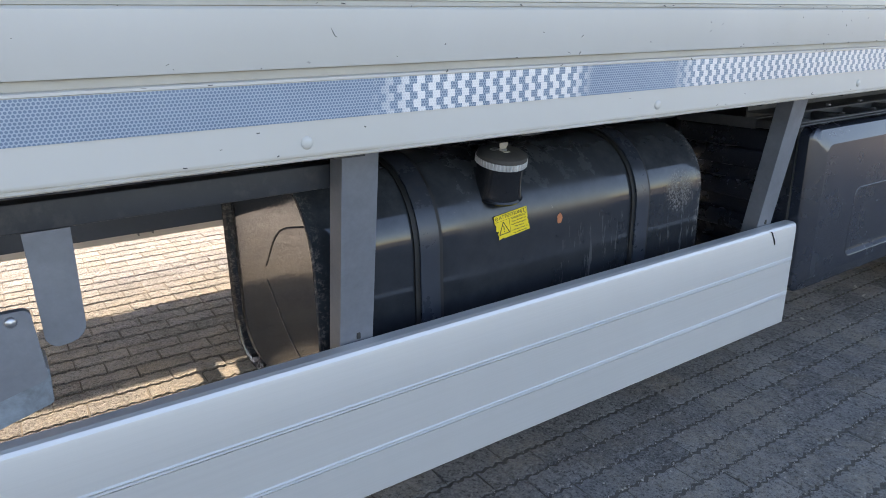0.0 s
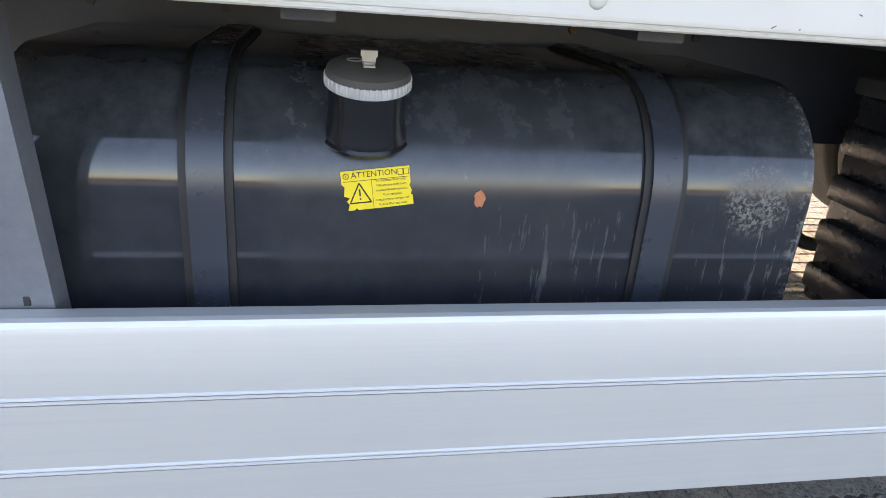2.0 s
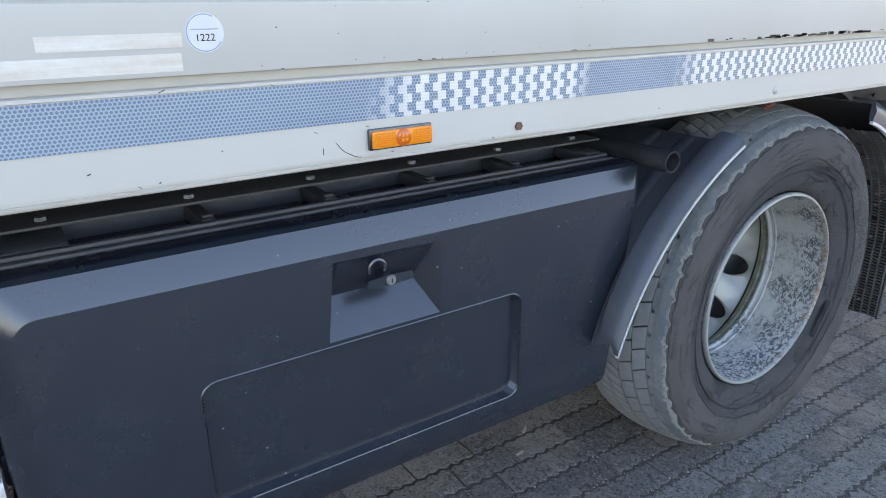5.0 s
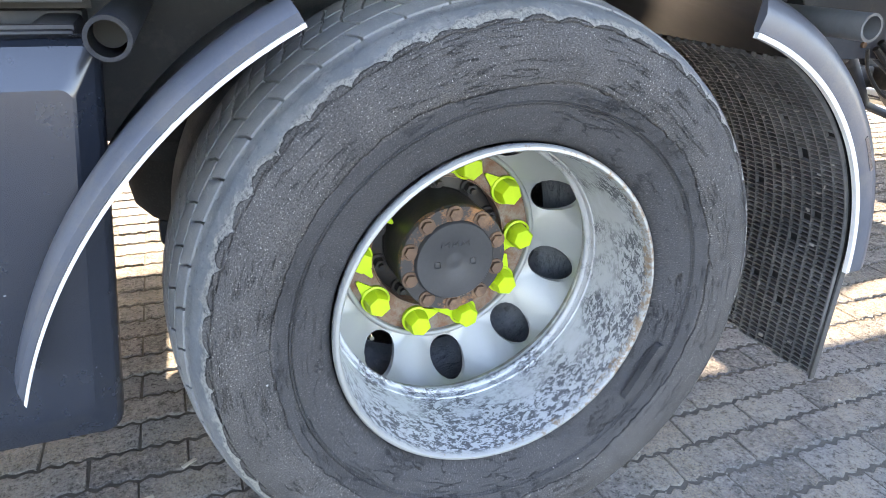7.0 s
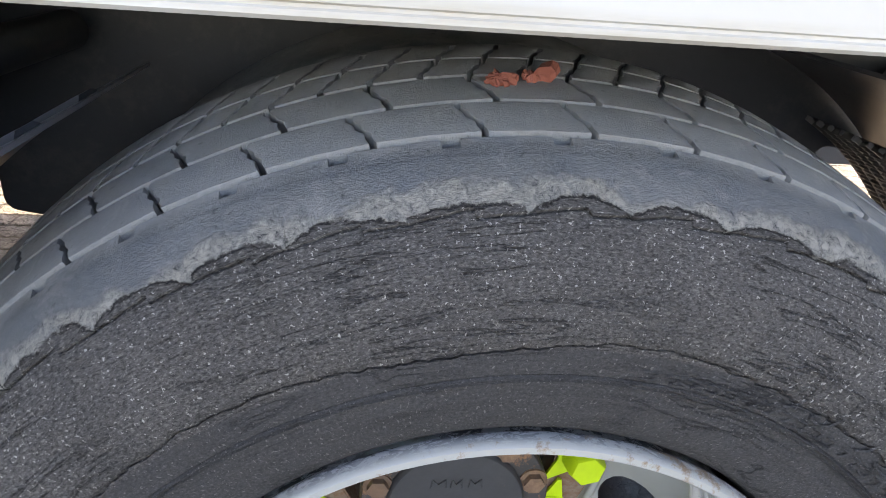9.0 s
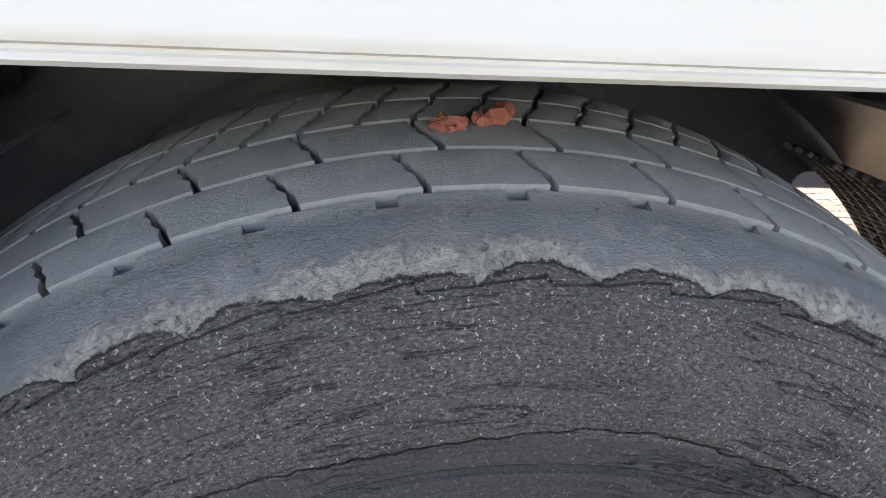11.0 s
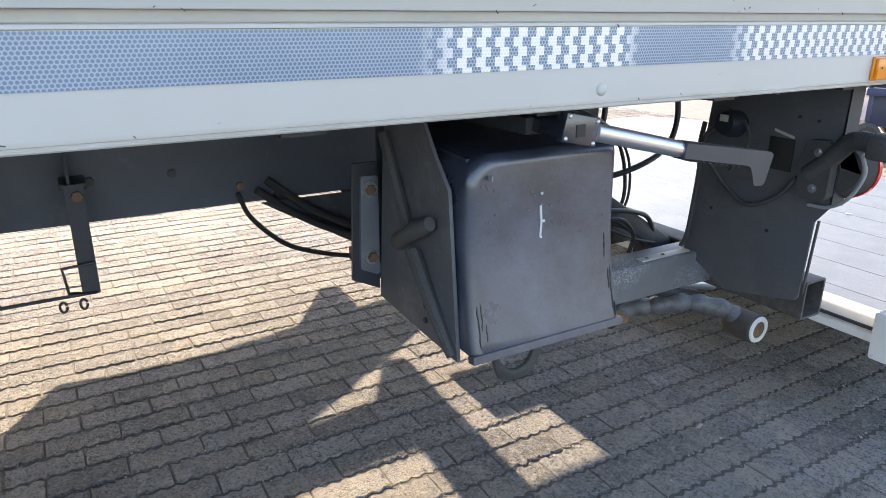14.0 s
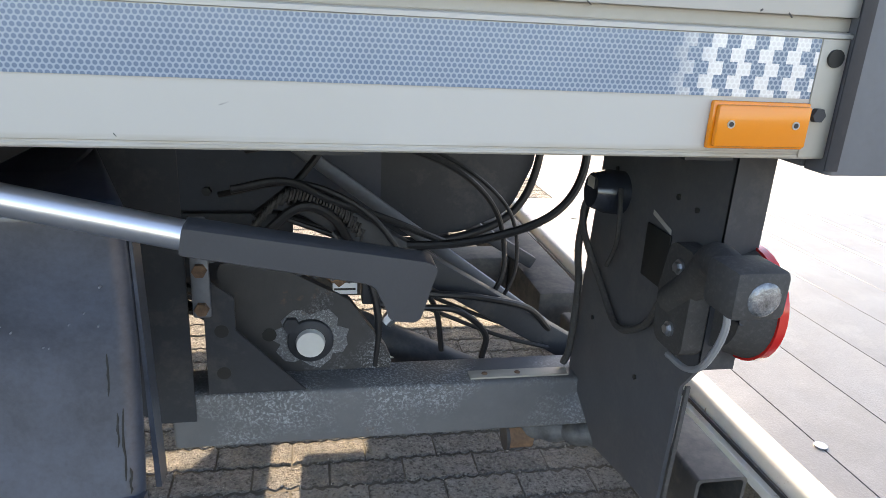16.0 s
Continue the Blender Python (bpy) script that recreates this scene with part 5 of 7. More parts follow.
def worn_side(tyre, y0):
    """Outer tyre: cracked skin of the side wall, torn shoulder with wear pits."""
    offs = [-0.66, -0.60, -0.2, 0.2, 0.60, 0.66] + [1.0 + 0.43 * i for i in range(14)]
    cols = sorted({round(89.95 + BLOCK * k + o, 4) for k in range(48) for o in offs} | {round(89.0 + BLOCK * k + d, 4) for k in range(48) for d in (-0.03, 0.03)})

    def shoulder(a):
        w = crack_r(a) + 0.0007
        o = (a - 89.95 + BLOCK / 2) % BLOCK - BLOCK / 2
        pit = 0.010 if abs(o) < 0.63 else 0.0
        j = 0.0007 * ragged(a, 60, 1.0)
        y1 = side_y(w) + 0.0002
        return [(w, y1 + 0.006), (w, y1 + 0.0008), (w + 0.0012, y1), (0.4665 + j, 0.0195), (0.472, 0.0262 + j), (0.4780, 0.0355), (0.4812, 0.0430 + j), (0.4830, 0.0485), (0.4832 - pit, 0.0489),
                (0.4856 - pit, 0.0562), (0.4740, 0.0566)]
    bm = bm_new()
    skin(bm, y0, cols, shoulder)
    part("shoulder", bm, RUBBER, tyre, "torn scuffed tyre shoulder with wear pits")

    def wall(a):
        r1, r0 = crack_r(a) - 0.0007, inner_r(a) + 0.0016
        rr = [r0 + (r1 - r0) * t for t in (0.015, 0.1, 0.25, 0.4, 0.55, 0.7, 0.85, 0.97)]
        return [(r0, side_y(r0) + 0.006), (r0, side_y(r0) + 0.0006)] + [(r, side_y(r) + 0.0005 * ragged(a, 30, r * 90)) for r in rr] + [(r1, side_y(r1) + 0.0008), (r1, side_y(r1) + 0.006)]
    bm = bm_new()
    skin(bm, y0, cols, wall)
    part("side_skin", bm, RUBBER, tyre, "brown-grey cracked side wall skin")

    def inner(a):
        r1 = inner_r(a) - 0.0012
        return [(0.352, side_y(0.352) + 0.006), (0.3522, side_y(0.3522) + 0.0012), (0.362, side_y(0.362) + 0.0010), (r1, side_y(r1) + 0.0016), (r1, side_y(r1) + 0.006)]
    bm = bm_new()
    skin(bm, y0, cols, inner)
    part("inner_skin", bm, RUBBER, tyre, "darker smooth inner side wall")


def wheel_pair():
    hub_at = Matrix.Translation((WHEEL_X, 0, WHEEL_Z))
    # outer rim: lip, barrel, well and disc with hand holes
    prof = [(0.2790, 0.0640), (0.2825, 0.0600), (0.2842, 0.0540), (0.2838, 0.0480), (0.2810, 0.0445), (0.2765, 0.0437), (0.2740, 0.0470), (0.2728, 0.0550), (0.2722, 0.0680), (0.2705, 0.0850), (0.2670, 0.108), (0.2645, 0.145), (0.2618, 0.192),
            (0.2590, 0.206), (0.2568, 0.214), (0.2566, 0.221), (0.2600, 0.2255), (0.2645, 0.2285), (0.2650, 0.2350), (0.2610, 0.2385), (0.2612, 0.2435), (0.2665, 0.2465), (0.2695, 0.2490), (0.2700, 0.2560), (0.2745, 0.2590), (0.2870, 0.2660)]
    bm = bm_new()
    add_lathe(bm, prof, (0, 0), 128)
    # disc with ten round holes, made ring by ring
    seg = 160
    holes = [21 + 36 * k for k in range(10)]
    hr, hole_r = 0.2475, 0.0360

    def disc_y(r):
        t = max(0.0, min(1.0, (0.2870 - r) / 0.088))
        return 0.266 + 0.086 * (2 * t - t * t)
    # sector between hole centres: outer arc, inner arc and the hole outline, filled
    for h in holes:
        a0, a1 = h - 18, h + 18
        loop = []
        arcs = [(0.2870, [a0 + (a1 - a0) * i / 12 for i in range(13)]), (0.1990, [a1 - (a1 - a0) * i / 8 for i in range(9)])]
        outer = [bm.verts.new((r * math.cos(radians(a)), disc_y(r), r * math.sin(radians(a)))) for r, aa in arcs for a in aa]
        ring = []
        for k in range(20):
            t = k * 2 * math.pi / 20
            x, z = hr * math.cos(radians(h)) + hole_r * math.cos(t), hr * math.sin(radians(h)) + hole_r * math.sin(t)
            ring.append(bm.verts.new((x, disc_y(math.hypot(x, z)), z)))
        e1 = [bm.edges.new((outer[i], outer[(i + 1) % len(outer)])) for i in range(len(outer))]
        e2 = [bm.edges.new((ring[i], ring[(i + 1) % 20])) for i in range(20)]
        bmesh.ops.triangle_fill(bm, edges=e1 + e2, use_beauty=True)
        s = set(ring)
        for f in [f for v in ring for f in v.link_faces]:
            if f.is_valid and all(v in s for v in f.verts):
                bm.faces.remove(f)
        deep = [bm.verts.new((v.co.x, v.co.y + 0.013, v.co.z)) for v in ring]
        for k in range(20):
            bm.faces.new((ring[k], ring[(k + 1) % 20], deep[(k + 1) % 20], deep[k]))
    add_lathe(bm, [(0.1990, disc_y(0.199)), (0.1975, 0.3525), (0.1965, 0.3575)], (0, 0), 80)
    bmesh.ops.remove_doubles(bm, verts=bm.verts, dist=0.0004)
    wheel = part("wheel", bm, RIM, truck, "silver steel wheel with peeling paint")
    wheel.matrix_basis = hub_at
    for r0, y1, q in ((0.2560, 0.2165, 0.0065), (0.2615, 0.2000, 0.0035), (0.2015, 0.3490, 0.0055)):
        part("rim_bead", lathe([(r0 - q * math.sin(t * math.pi / 6), y1 - q * math.cos(t * math.pi / 6)) for t in range(12)], (0, 0), 96, 0, 360, True), RIM, wheel, "rounded pressed bead of the wheel")
    # rust ring under the nuts, hub, caps
    part("clamp_ring", lathe([(0.1970, 0.3570), (0.1940, 0.3560), (0.1430, 0.3560), (0.1405, 0.358), (0.1400, 0.3540), (0.1385, 0.3540), (0.1380, 0.41)], (0, 0), 64), RUST_PAINT, wheel, "rust-stained clamping ring")
    part("hub_flange", lathe([(0.1400, 0.393), (0.13, 0.390), (0.109, 0.388), (0.106, 0.375)], (0, 0), 48), GREASY, wheel, "oily dark hub flange")
    for k in range(10):
        a = radians(36 * k + 18)
        at = (0.1235 * math.cos(a), 0.390, 0.1235 * math.sin(a))
        st = part("flange_stud", hexhead(at, (0, -1, 0), 0.0125, 0.024), GREASY, wheel, "oily dark flange nut")
        part("stud_collar", disc(at, (0, -1, 0), 0.019, 0.006, 20, 0.017), GREASY, wheel)
        part("stud_tip", disc((at[0], 0.366, at[2]), (0, -1, 0), 0.006, 0.010, 10), GREASY, wheel)
    part("hub_drum", lathe([(0.107, 0.389), (0.1085, 0.286)], (0, 0), 64), GREASY, wheel, "oily dark hub drum")
    part("hub_ring", lathe([(0.1085, 0.286), (0.1085, 0.282), (0.1060, 0.2762), (0.0795, 0.2752)], (0, 0), 64), HUB_RUST, wheel, "rust-eaten bolt ring of the hub")
    part("hub_cover", lathe([(0.0795, 0.2756), (0.0790, 0.2690), (0.0765, 0.2662), (0.026, 0.2675), (0.021, 0.2700), (0.012, 0.2707), (0.006, 0.2685), (0.0, 0.2685)], (0, 0), 64), HUB_PAINT, wheel,
         "dark hub cover with rust patches")
    for k in range(10):
        a = radians(36 * k + 19)
        part("hub_bolt", hexhead((0.0925 * math.cos(a), 0.2757, 0.0925 * math.sin(a)), (0, -1, 0), 0.0125, 0.010), RUSTY, wheel, "rusty hub bolt")
        part("bolt_washer", disc((0.0925 * math.cos(a), 0.2770, 0.0925 * math.sin(a)), (0, -1, 0), 0.0165, 0.004, 16), RUSTY, wheel)
    bm = bm_new()
    for i, (w, x) in enumerate(((0.016, -0.030), (0.012, -0.008), (0.014, 0.012))):
        add_tube(bm, [(x, 0.2660, 0.030), (x + 0.002, 0.2660, 0.041), (x + w * 0.5, 0.2660, 0.034), (x + w, 0.2660, 0.041), (x + w + 0.001, 0.2660, 0.030)], 0.0009, 6)
    part("cast_mark", bm, HUB_PAINT, wheel, "raised cast emblem")
    for x in (-0.036, 0.036):
        part("cover_notch", box(x - 0.006, x + 0.006, 0.2655, 0.267, -0.010, 0.002, 0.002), HUB_PAINT, wheel)
    # lime nut indicators, each with its pointer at its own angle
    rng = random.Random(12)
    points = (225, 140, 185, 200, 315, 300, 130, 15, 170, 80)
    for k in range(10):
        a = radians(36 * k + 1)
        bm = bm_new()
        add_tube(bm, [(0, 0, 0), (0, -0.012, 0), (0, -0.030, 0), (0, -0.033, 0)], 0.02, 6, True, [0.0215, 0.0205, 0.0185, 0.0165])
        add_lathe(bm, [(0.0225, 0.0), (0.0235, -0.004), (0.0235, -0.008), (0.020, -0.009)], (0, 0), 24)
        add_prism(bm, [(-0.0165, 0.004), (0.0165, 0.004), (0.002, 0.045), (-0.002, 0.045)], -0.006, -0.0025, "y")
        bmesh.ops.transform(bm, matrix=Matrix.Scale(1.26, 4), verts=bm.verts)
        bmesh.ops.transform(bm, matrix=Matrix.Translation((0.1690 * math.cos(a), 0.3555, 0.1690 * math.sin(a))) @ Matrix.Rotation(radians(90 - points[k]), 4, "Y"), verts=bm.verts)
        part("nut_indicator", bm, NEON, wheel, "lime green wheel nut indicator")
    part("valve", tube([(-0.150, 0.40, -0.185), (-0.148, 0.36, -0.183), (-0.146, 0.335, -0.182)], 0.0045, 8), SCREW, wheel, "bright valve stem")
    # rust on the lip
    part("balance_lip", lathe([(0.2836, 0.0580), (0.2848, 0.0540), (0.2840, 0.0490)], (0, 0), 96), RIM, wheel)
    # tyres
    for y0 in (0.012, 0.365):
        t = part("tyre", lathe(tyre_profile(y0, 0.315), (0, 0), 144), RUBBER, wheel, "worn black tyre with scuffed shoulder")
        if y0 < 0.1:
            worn_side(wheel, y0)
            rng2 = random.Random(2)
            # raised rings and plain raised marks of the side wall
            for r0, yy in ((0.3465, 0.0168), (0.3505, 0.0150)):
                part("side_ring", lathe([(r0 - 0.0012, y0 + yy + 0.001), (r0, y0 + yy - 0.0012), (r0 + 0.0012, y0 + yy + 0.001)], (0, 0), 120), RUBBER, wheel)
            bm = bm_new()
            for start, count, stp, r0, r1 in ((66, 9, -5.6, 0.366, 0.398), (150, 8, 5.4, 0.366, 0.398), (300, 7, -5.6, 0.366, 0.398), (235, 10, 3.0, 0.372, 0.386), (80, 16, -2.3, 0.3560, 0.3625), (200, 14, 2.1, 0.3560, 0.3625)):
                for i in range(count):
                    aa, wd = start + i * stp, abs(stp) * rng2.uniform(0.26, 0.36)
                    loop = []
                    for k in range(15 if rng2.random() < 0.5 else 12):
                        t = radians(40 + k * 20)
                        r, b = (r0 + r1) / 2 + (r1 - r0) * 0.5 * math.copysign(abs(math.sin(t)) ** 0.6, math.sin(t)), aa + wd * math.copysign(abs(math.cos(t)) ** 0.6, math.cos(t))
                        loop.append((r * math.cos(radians(b)), y0 + side_y(r) - 0.0003, r * math.sin(radians(b))))
                    add_tube(bm, loop, 0.0011 if r1 - r0 > 0.01 else 0.0008, 4)
            tagged(part("moulding", bm, RUBBER, wheel, "raised moulded marks on the side wall", smooth=False), "raised moulded marks on the side wall", kind="stuff")
            part("mould_frame", prism(round_poly([(0.236, -0.208), (0.252, -0.20), (0.315, -0.105), (0.300, -0.098)], 0.006, 3), y0 + 0.0075, y0 + 0.02, "y"), RUBBER, wheel)
            ribs = [(y0 + 0.0592, y0 + 0.0930, 1.45, 1.3, 0.4888, 0.4975, BLOCK, 0.19), (y0 + 0.0965, y0 + 0.1330, 1.5, -0.1, 0.4985, 0.5050, BLOCK, 0.19), (y0 + 0.1364, y0 + 0.1718, -1.6, 3.0, 0.5058, 0.5098, BLOCK / 2, 0.19),
                    (y0 + 0.1748, y0 + 0.213, -1.6, 1.2, 0.5103, 0.5125, BLOCK / 2, 0.19), (y0 + 0.2155, y0 + 0.254, -1.6, 5.2, 0.5122, 0.5075, BLOCK, 0.19)]
            tread_ring(wheel, ribs)
    return wheel


RUST_PAINT = surface("rust_stained_paint", (0.34, 0.30, 0.26), (0.24, 0.16, 0.11), 0.7, 0.1, 26, 120, 0.3, dirt=(0.22, 0.10, 0.055), dirt_lo=0.42, dirt_hi=0.58, dirt_scale=30)
GREASY = surface("oily_black_steel", (0.050, 0.047, 0.044), (0.030, 0.028, 0.026), 0.38, 0.2, 20, 120, 0.3, dirt=(0.09, 0.06, 0.04), dirt_lo=0.5, dirt_hi=0.7, dirt_scale=25)
HUB_RUST = surface("rusted_hub_paint", (0.055, 0.05, 0.048), (0.04, 0.037, 0.035), 0.65, 0.1, 12, 120, 0.4, dirt=(0.36, 0.165, 0.065), dirt_lo=0.50, dirt_hi=0.58, dirt_scale=13)
HUB_PAINT = surface("hub_paint", (0.06, 0.06, 0.062), (0.04, 0.04, 0.041), 0.5, 0.1, 12, 120, 0.3, dirt=(0.30, 0.135, 0.055), dirt_lo=0.60, dirt_hi=0.68, dirt_scale=17)
rear_wheel = wheel_pair()
# the wheels on the far side, plain, seen only from between
for y0 in (1.875, 2.228):
    w = part("far_wheel", lathe(tyre_profile(y0, 0.315) + [(0.25, y0 + 0.2), (0.1, y0 + 0.2)], (0, 0), 64), RUBBER_PLAIN, truck, "black tyre on the far side")
    w.matrix_basis = Matrix.Translation((WHEEL_X, 0, WHEEL_Z))


# ---- mudguards ----
def mudguard(cx, cz, r, a0, a1, y0, y1, lip, drop, crest=None):
    """A moulded quarter guard: rounded lip, lower top sheet, white trim on the inner edge. crest: circle of the lip's upper edge."""
    seg = 36
    prof = [(r, y0 + 0.004), (r + 0.002, y0 - 0.004), (r + lip * 0.45, y0 - 0.006), (r + lip * 0.8, y0 + 0.004), (r + lip * 0.97, y0 + 0.022), (r + lip, y0 + 0.04), (r + lip - 0.004, y0 + 0.055), (r + lip - drop, y0 + 0.075), (r + lip - drop, y1),
            (r + lip - drop - 0.005, y1), (r + lip - drop - 0.005, y0 + 0.07), (r + lip * 0.75, y0 + 0.014), (r + 0.004, y0 + 0.008)]

    def shaped(bm):
        if crest:
            for v in bm.verts:
                d = math.hypot(v.co.x - cx, v.co.z - cz)
                c, s = (v.co.x - cx) / d, (v.co.z - cz) / d
                f = (d - r) / lip
                v.co.x = (1 - f) * (cx + r * c) + f * (crest[0] + crest[2] * c)
                v.co.z = (1 - f) * (cz + r * s) + f * (crest[1] + crest[2] * s)
        return bm
    g = part("mudguard", shaped(lathe(prof, (cx, cz), seg, a0, a1, True)), FENDER, truck, "dark grey plastic mudguard with white edge trim")
    part("edge_trim", shaped(lathe([(r - 0.0085, y0 + 0.003), (r - 0.0075, y0 - 0.006), (r + 0.0005, y0 - 0.007), (r + 0.001, y0 + 0.003)], (cx, cz), seg * 2, a0, a1, True)), WHITE_TRIM, g, "white edge trim")
    q = r + lip - drop
    for y in (() if crest is None else (y0 + 0.14, y0 + 0.24)):
        part("top_rib", shaped(lathe([(q - 0.001, y - 0.02), (q + 0.006, y - 0.012), (q + 0.006, y + 0.012), (q - 0.001, y + 0.02)], (cx, cz), seg, a0 + 1, a1 - 1, True)), FENDER, g)
    return g


rear_guard = mudguard(0.305, 0.383, 0.520, 2.0, 74.0, 0.072, 0.69, 0.066, 0.012)
front_guard = mudguard(0.051, 0.267, 0.727, 117.5, 163.0, 0.002, 0.36, 0.046, 0.045, (0.030, 0.306, 0.713))
# black sheet added between wheel and frame to darken the background there
splash = part("dark_backdrop", prism(round_poly([(-0.62, 0.62), (-0.50, 0.60), (-0.36, 0.76), (-0.28, 0.80), (0.33, 0.80), (0.40, 0.78), (0.46, 0.70), (0.52, 0.665), (0.60, 0.665), (0.635, 0.70), (0.64, 0.77), (0.74, 0.77), (0.78, 0.82), (0.78, 0.998), (-0.62, 0.998)], 0.02, 3), 0.705, 0.715, "y"), CHASSIS, truck, "dirty black sheet added to darken the space above the wheels")
for x in (-0.30, 0.0, 0.30):
    part("bolt", hexhead((x, 0.705, 0.96), (0, -1, 0), 0.010, 0.008), CHASSIS, splash)
# dried recess mark on the rear guard's lip
part("maker_mark", lathe([(0.548, 0.0655), (0.556, 0.0665), (0.556, 0.069), (0.548, 0.069)], (0.305, 0.383), 8, 26, 34, True), PLASTIC, rear_guard)
# clamps and tubes that carry the guards
for x, z, dz in ((0.705, 0.887, 0.0), (-0.490, 0.894, 0.0)):
    bm = bm_new()
    add_lathe(bm, [(0.0195, 0), (0.0245, 0), (0.0245, 0.62), (0.0195, 0.62)], (0, 0), 28)
    add_lathe(bm, [(0.0245, 0.0), (0.0195, 0.0)], (0, 0), 28)
    bmesh.ops.transform(bm, matrix=Matrix.Translation((x, 0.072 if x > 0 else 0.030, z)) @ Matrix.Rotation(radians(-2), 4, "Z"), verts=bm.verts)
    tb = part("guard_tube", bm, surface("tube_grey", (0.20, 0.21, 0.22), (0.14, 0.145, 0.15), 0.5, 0.2, 9, 90, 0.2, dirt=(0.2, 0.15, 0.11), dirt_lo=0.6, dirt_hi=0.75) if x > 0 else CHASSIS, truck, "open steel tube carrying the mudguard")
    # Black disc added inside the tube, painted as the shade in its bore.
    part("tube_dark", disc((x, 0.14 if x > 0 else 0.10, z), (0, 1, 0), 0.019, 0.01, 20), INK, tb)
    part("tube_clamp", prism([(-0.09, 0.012), (0.02, 0.03), (0.035, 0.0), (0.03, -0.03), (-0.02, -0.035), (-0.11, -0.02)], 0.0, 0.03, "y"), CHASSIS, tb, "steel clamp").matrix_basis = Matrix.Translation((x - 0.02, 0.36, z - 0.005)) @ Matrix.Rotation(radians(32 if x > 0 else -40), 4, "Y")
part("support_strap", lathe([(0.600, 0.205), (0.612, 0.205), (0.612, 0.240), (0.600, 0.240)], (0.305, 0.383), 20, 41, 72, True), CHASSIS, truck, "dark curved steel support strap")


FLAP = surface("dusty_flap_plastic", (0.115, 0.117, 0.118), (0.078, 0.080, 0.082), 0.45, 0, 7, 200, 0.2, dirt=(0.24, 0.232, 0.22), dirt_lo=0.45, dirt_hi=0.75)


def spray_mat():
    """Inner spray lining of the rear guard and its hanging flap: a moulded lattice."""
    y0, y1 = 0.085, 0.62
    path = []
    for a in range(62, -1, -2):
        path.append((0.305 + 0.512 * math.cos(radians(a)), 0.383 + 0.512 * math.sin(radians(a))))
    for i in range(1, 14):
        path.append((0.817 + 0.0008 * i, 0.383 - 0.0195 * i))
    P = [Vector((x, 0, z)) for x, z in path]
    bm = bm_new()
    back = [[bm.verts.new((p.x + 0.006, y, p.z)) for y in (y0, y1)] for p in P]
    bk2 = [[bm.verts.new((p.x + 0.010, y, p.z + 0.001)) for y in (y0, y1)] for p in P]
    for A in (back, bk2):
        for a, b in zip(A, A[1:]):
            bm.faces.new((a[0], a[1], b[1], b[0]))
    for e in (0, 1):
        for i in range(len(P) - 1):
            bm.faces.new((back[i][e], back[i + 1][e], bk2[i + 1][e], bk2[i][e]))
    flap = part("spray_flap", bm, STRAP_RUBBER, rear_guard, "black spray suppression flap")
    # cords along the flap with short louvre bars between them
    s = [0.0]
    for a, b in zip(P, P[1:]):
        s.append(s[-1] + (b - a).length)

    def at(d):
        for i in range(len(s) - 1):
            if d <= s[i + 1]:
                t = (d - s[i]) / (s[i + 1] - s[i])
                return P[i].lerp(P[i + 1], t), (P[i + 1] - P[i]).normalized()
        return P[-1], (P[-1] - P[-2]).normalized()

    def away(d):
        nrm = Vector((d.z, 0, -d.x))
        return -nrm if nrm.x > 0 else nrm
    pitch, cell = 0.0115, 0.0262
    cols = int((y1 - y0) / cell)
    bars = bm_new()
    rng = random.Random(17)
    n = int(s[-1] / pitch)
    for j in range(cols + 1):
        y = y0 + 0.004 + j * cell
        cords = bm_new()
        rows = []
        for i in range(n * 2 + 1):
            p, d = at(min(i * pitch / 2, s[-1]))
            q = away(d)
            rows.append([cords.verts.new((p.x + q.x * h, y + w, p.z + q.z * h)) for w, h in ((-0.0026, -0.004), (-0.0018, 0.0030), (0.0018, 0.0030), (0.0026, -0.004))])
        for a, b in zip(rows, rows[1:]):
            for k in range(3):
                cords.faces.new((a[k], a[k + 1], b[k + 1], b[k]))
        part("spray_cord", cords, FLAP, rear_guard, smooth=False)
        if j == cols:
            break
        for i in range(n):
            p, d = at((i + 0.5 + 0.28 * (j % 4)) * pitch)
            q = away(d)
            if rng.random() < 0.02:
                continue
            t = rng.uniform(-0.0006, 0.0006)
            v = [bars.verts.new((p.x + q.x * h + d.x * e, yy, p.z + q.z * h + d.z * e)) for yy in (y + 0.0018, y + cell - 0.0018) for e, h in ((-0.0028, -0.004), (-0.0024, 0.0040 + t), (0.0006, 0.0034 + t), (0.0018, -0.004))]
            for f in ((0, 1, 5, 4), (1, 2, 6, 5), (2, 3, 7, 6), (0, 1, 2, 3), (4, 5, 6, 7)):
                bars.faces.new([v[g] for g in f])
    tagged(part("spray_louvres", bars, FLAP, rear_guard, smooth=False), "dusty moulded louvres of the spray flap", kind="stuff")
    rng = random.Random(6)
    bm = bm_new()
    for i in range(70):
        p, d = at(rng.uniform(0.1, s[-1] - 0.01))
        y = rng.uniform(y0 + 0.02, y1 - 0.02)
        add_box(bm, p.x - 0.006, p.x - 0.001, y, y + rng.uniform(0.003, 0.012), p.z, p.z + rng.uniform(0.003, 0.010), 0.001, 1)
    tagged(part("caked_mud", bm, SAND_CAKE, rear_guard), "dried mud in the lattice", kind="stuff")
    bm = box(0.822, 0.836, y0 - 0.006, y0 - 0.001, 0.128, 0.40, 0.001)
    part("flap_edge", bm, RUBBER_PLAIN, rear_guard)


SAND_CAKE = surface("dried_mud", (0.34, 0.32, 0.29), (0.2, 0.19, 0.17), 0.9, 0, 30, 120, 0.4)
spray_mat()
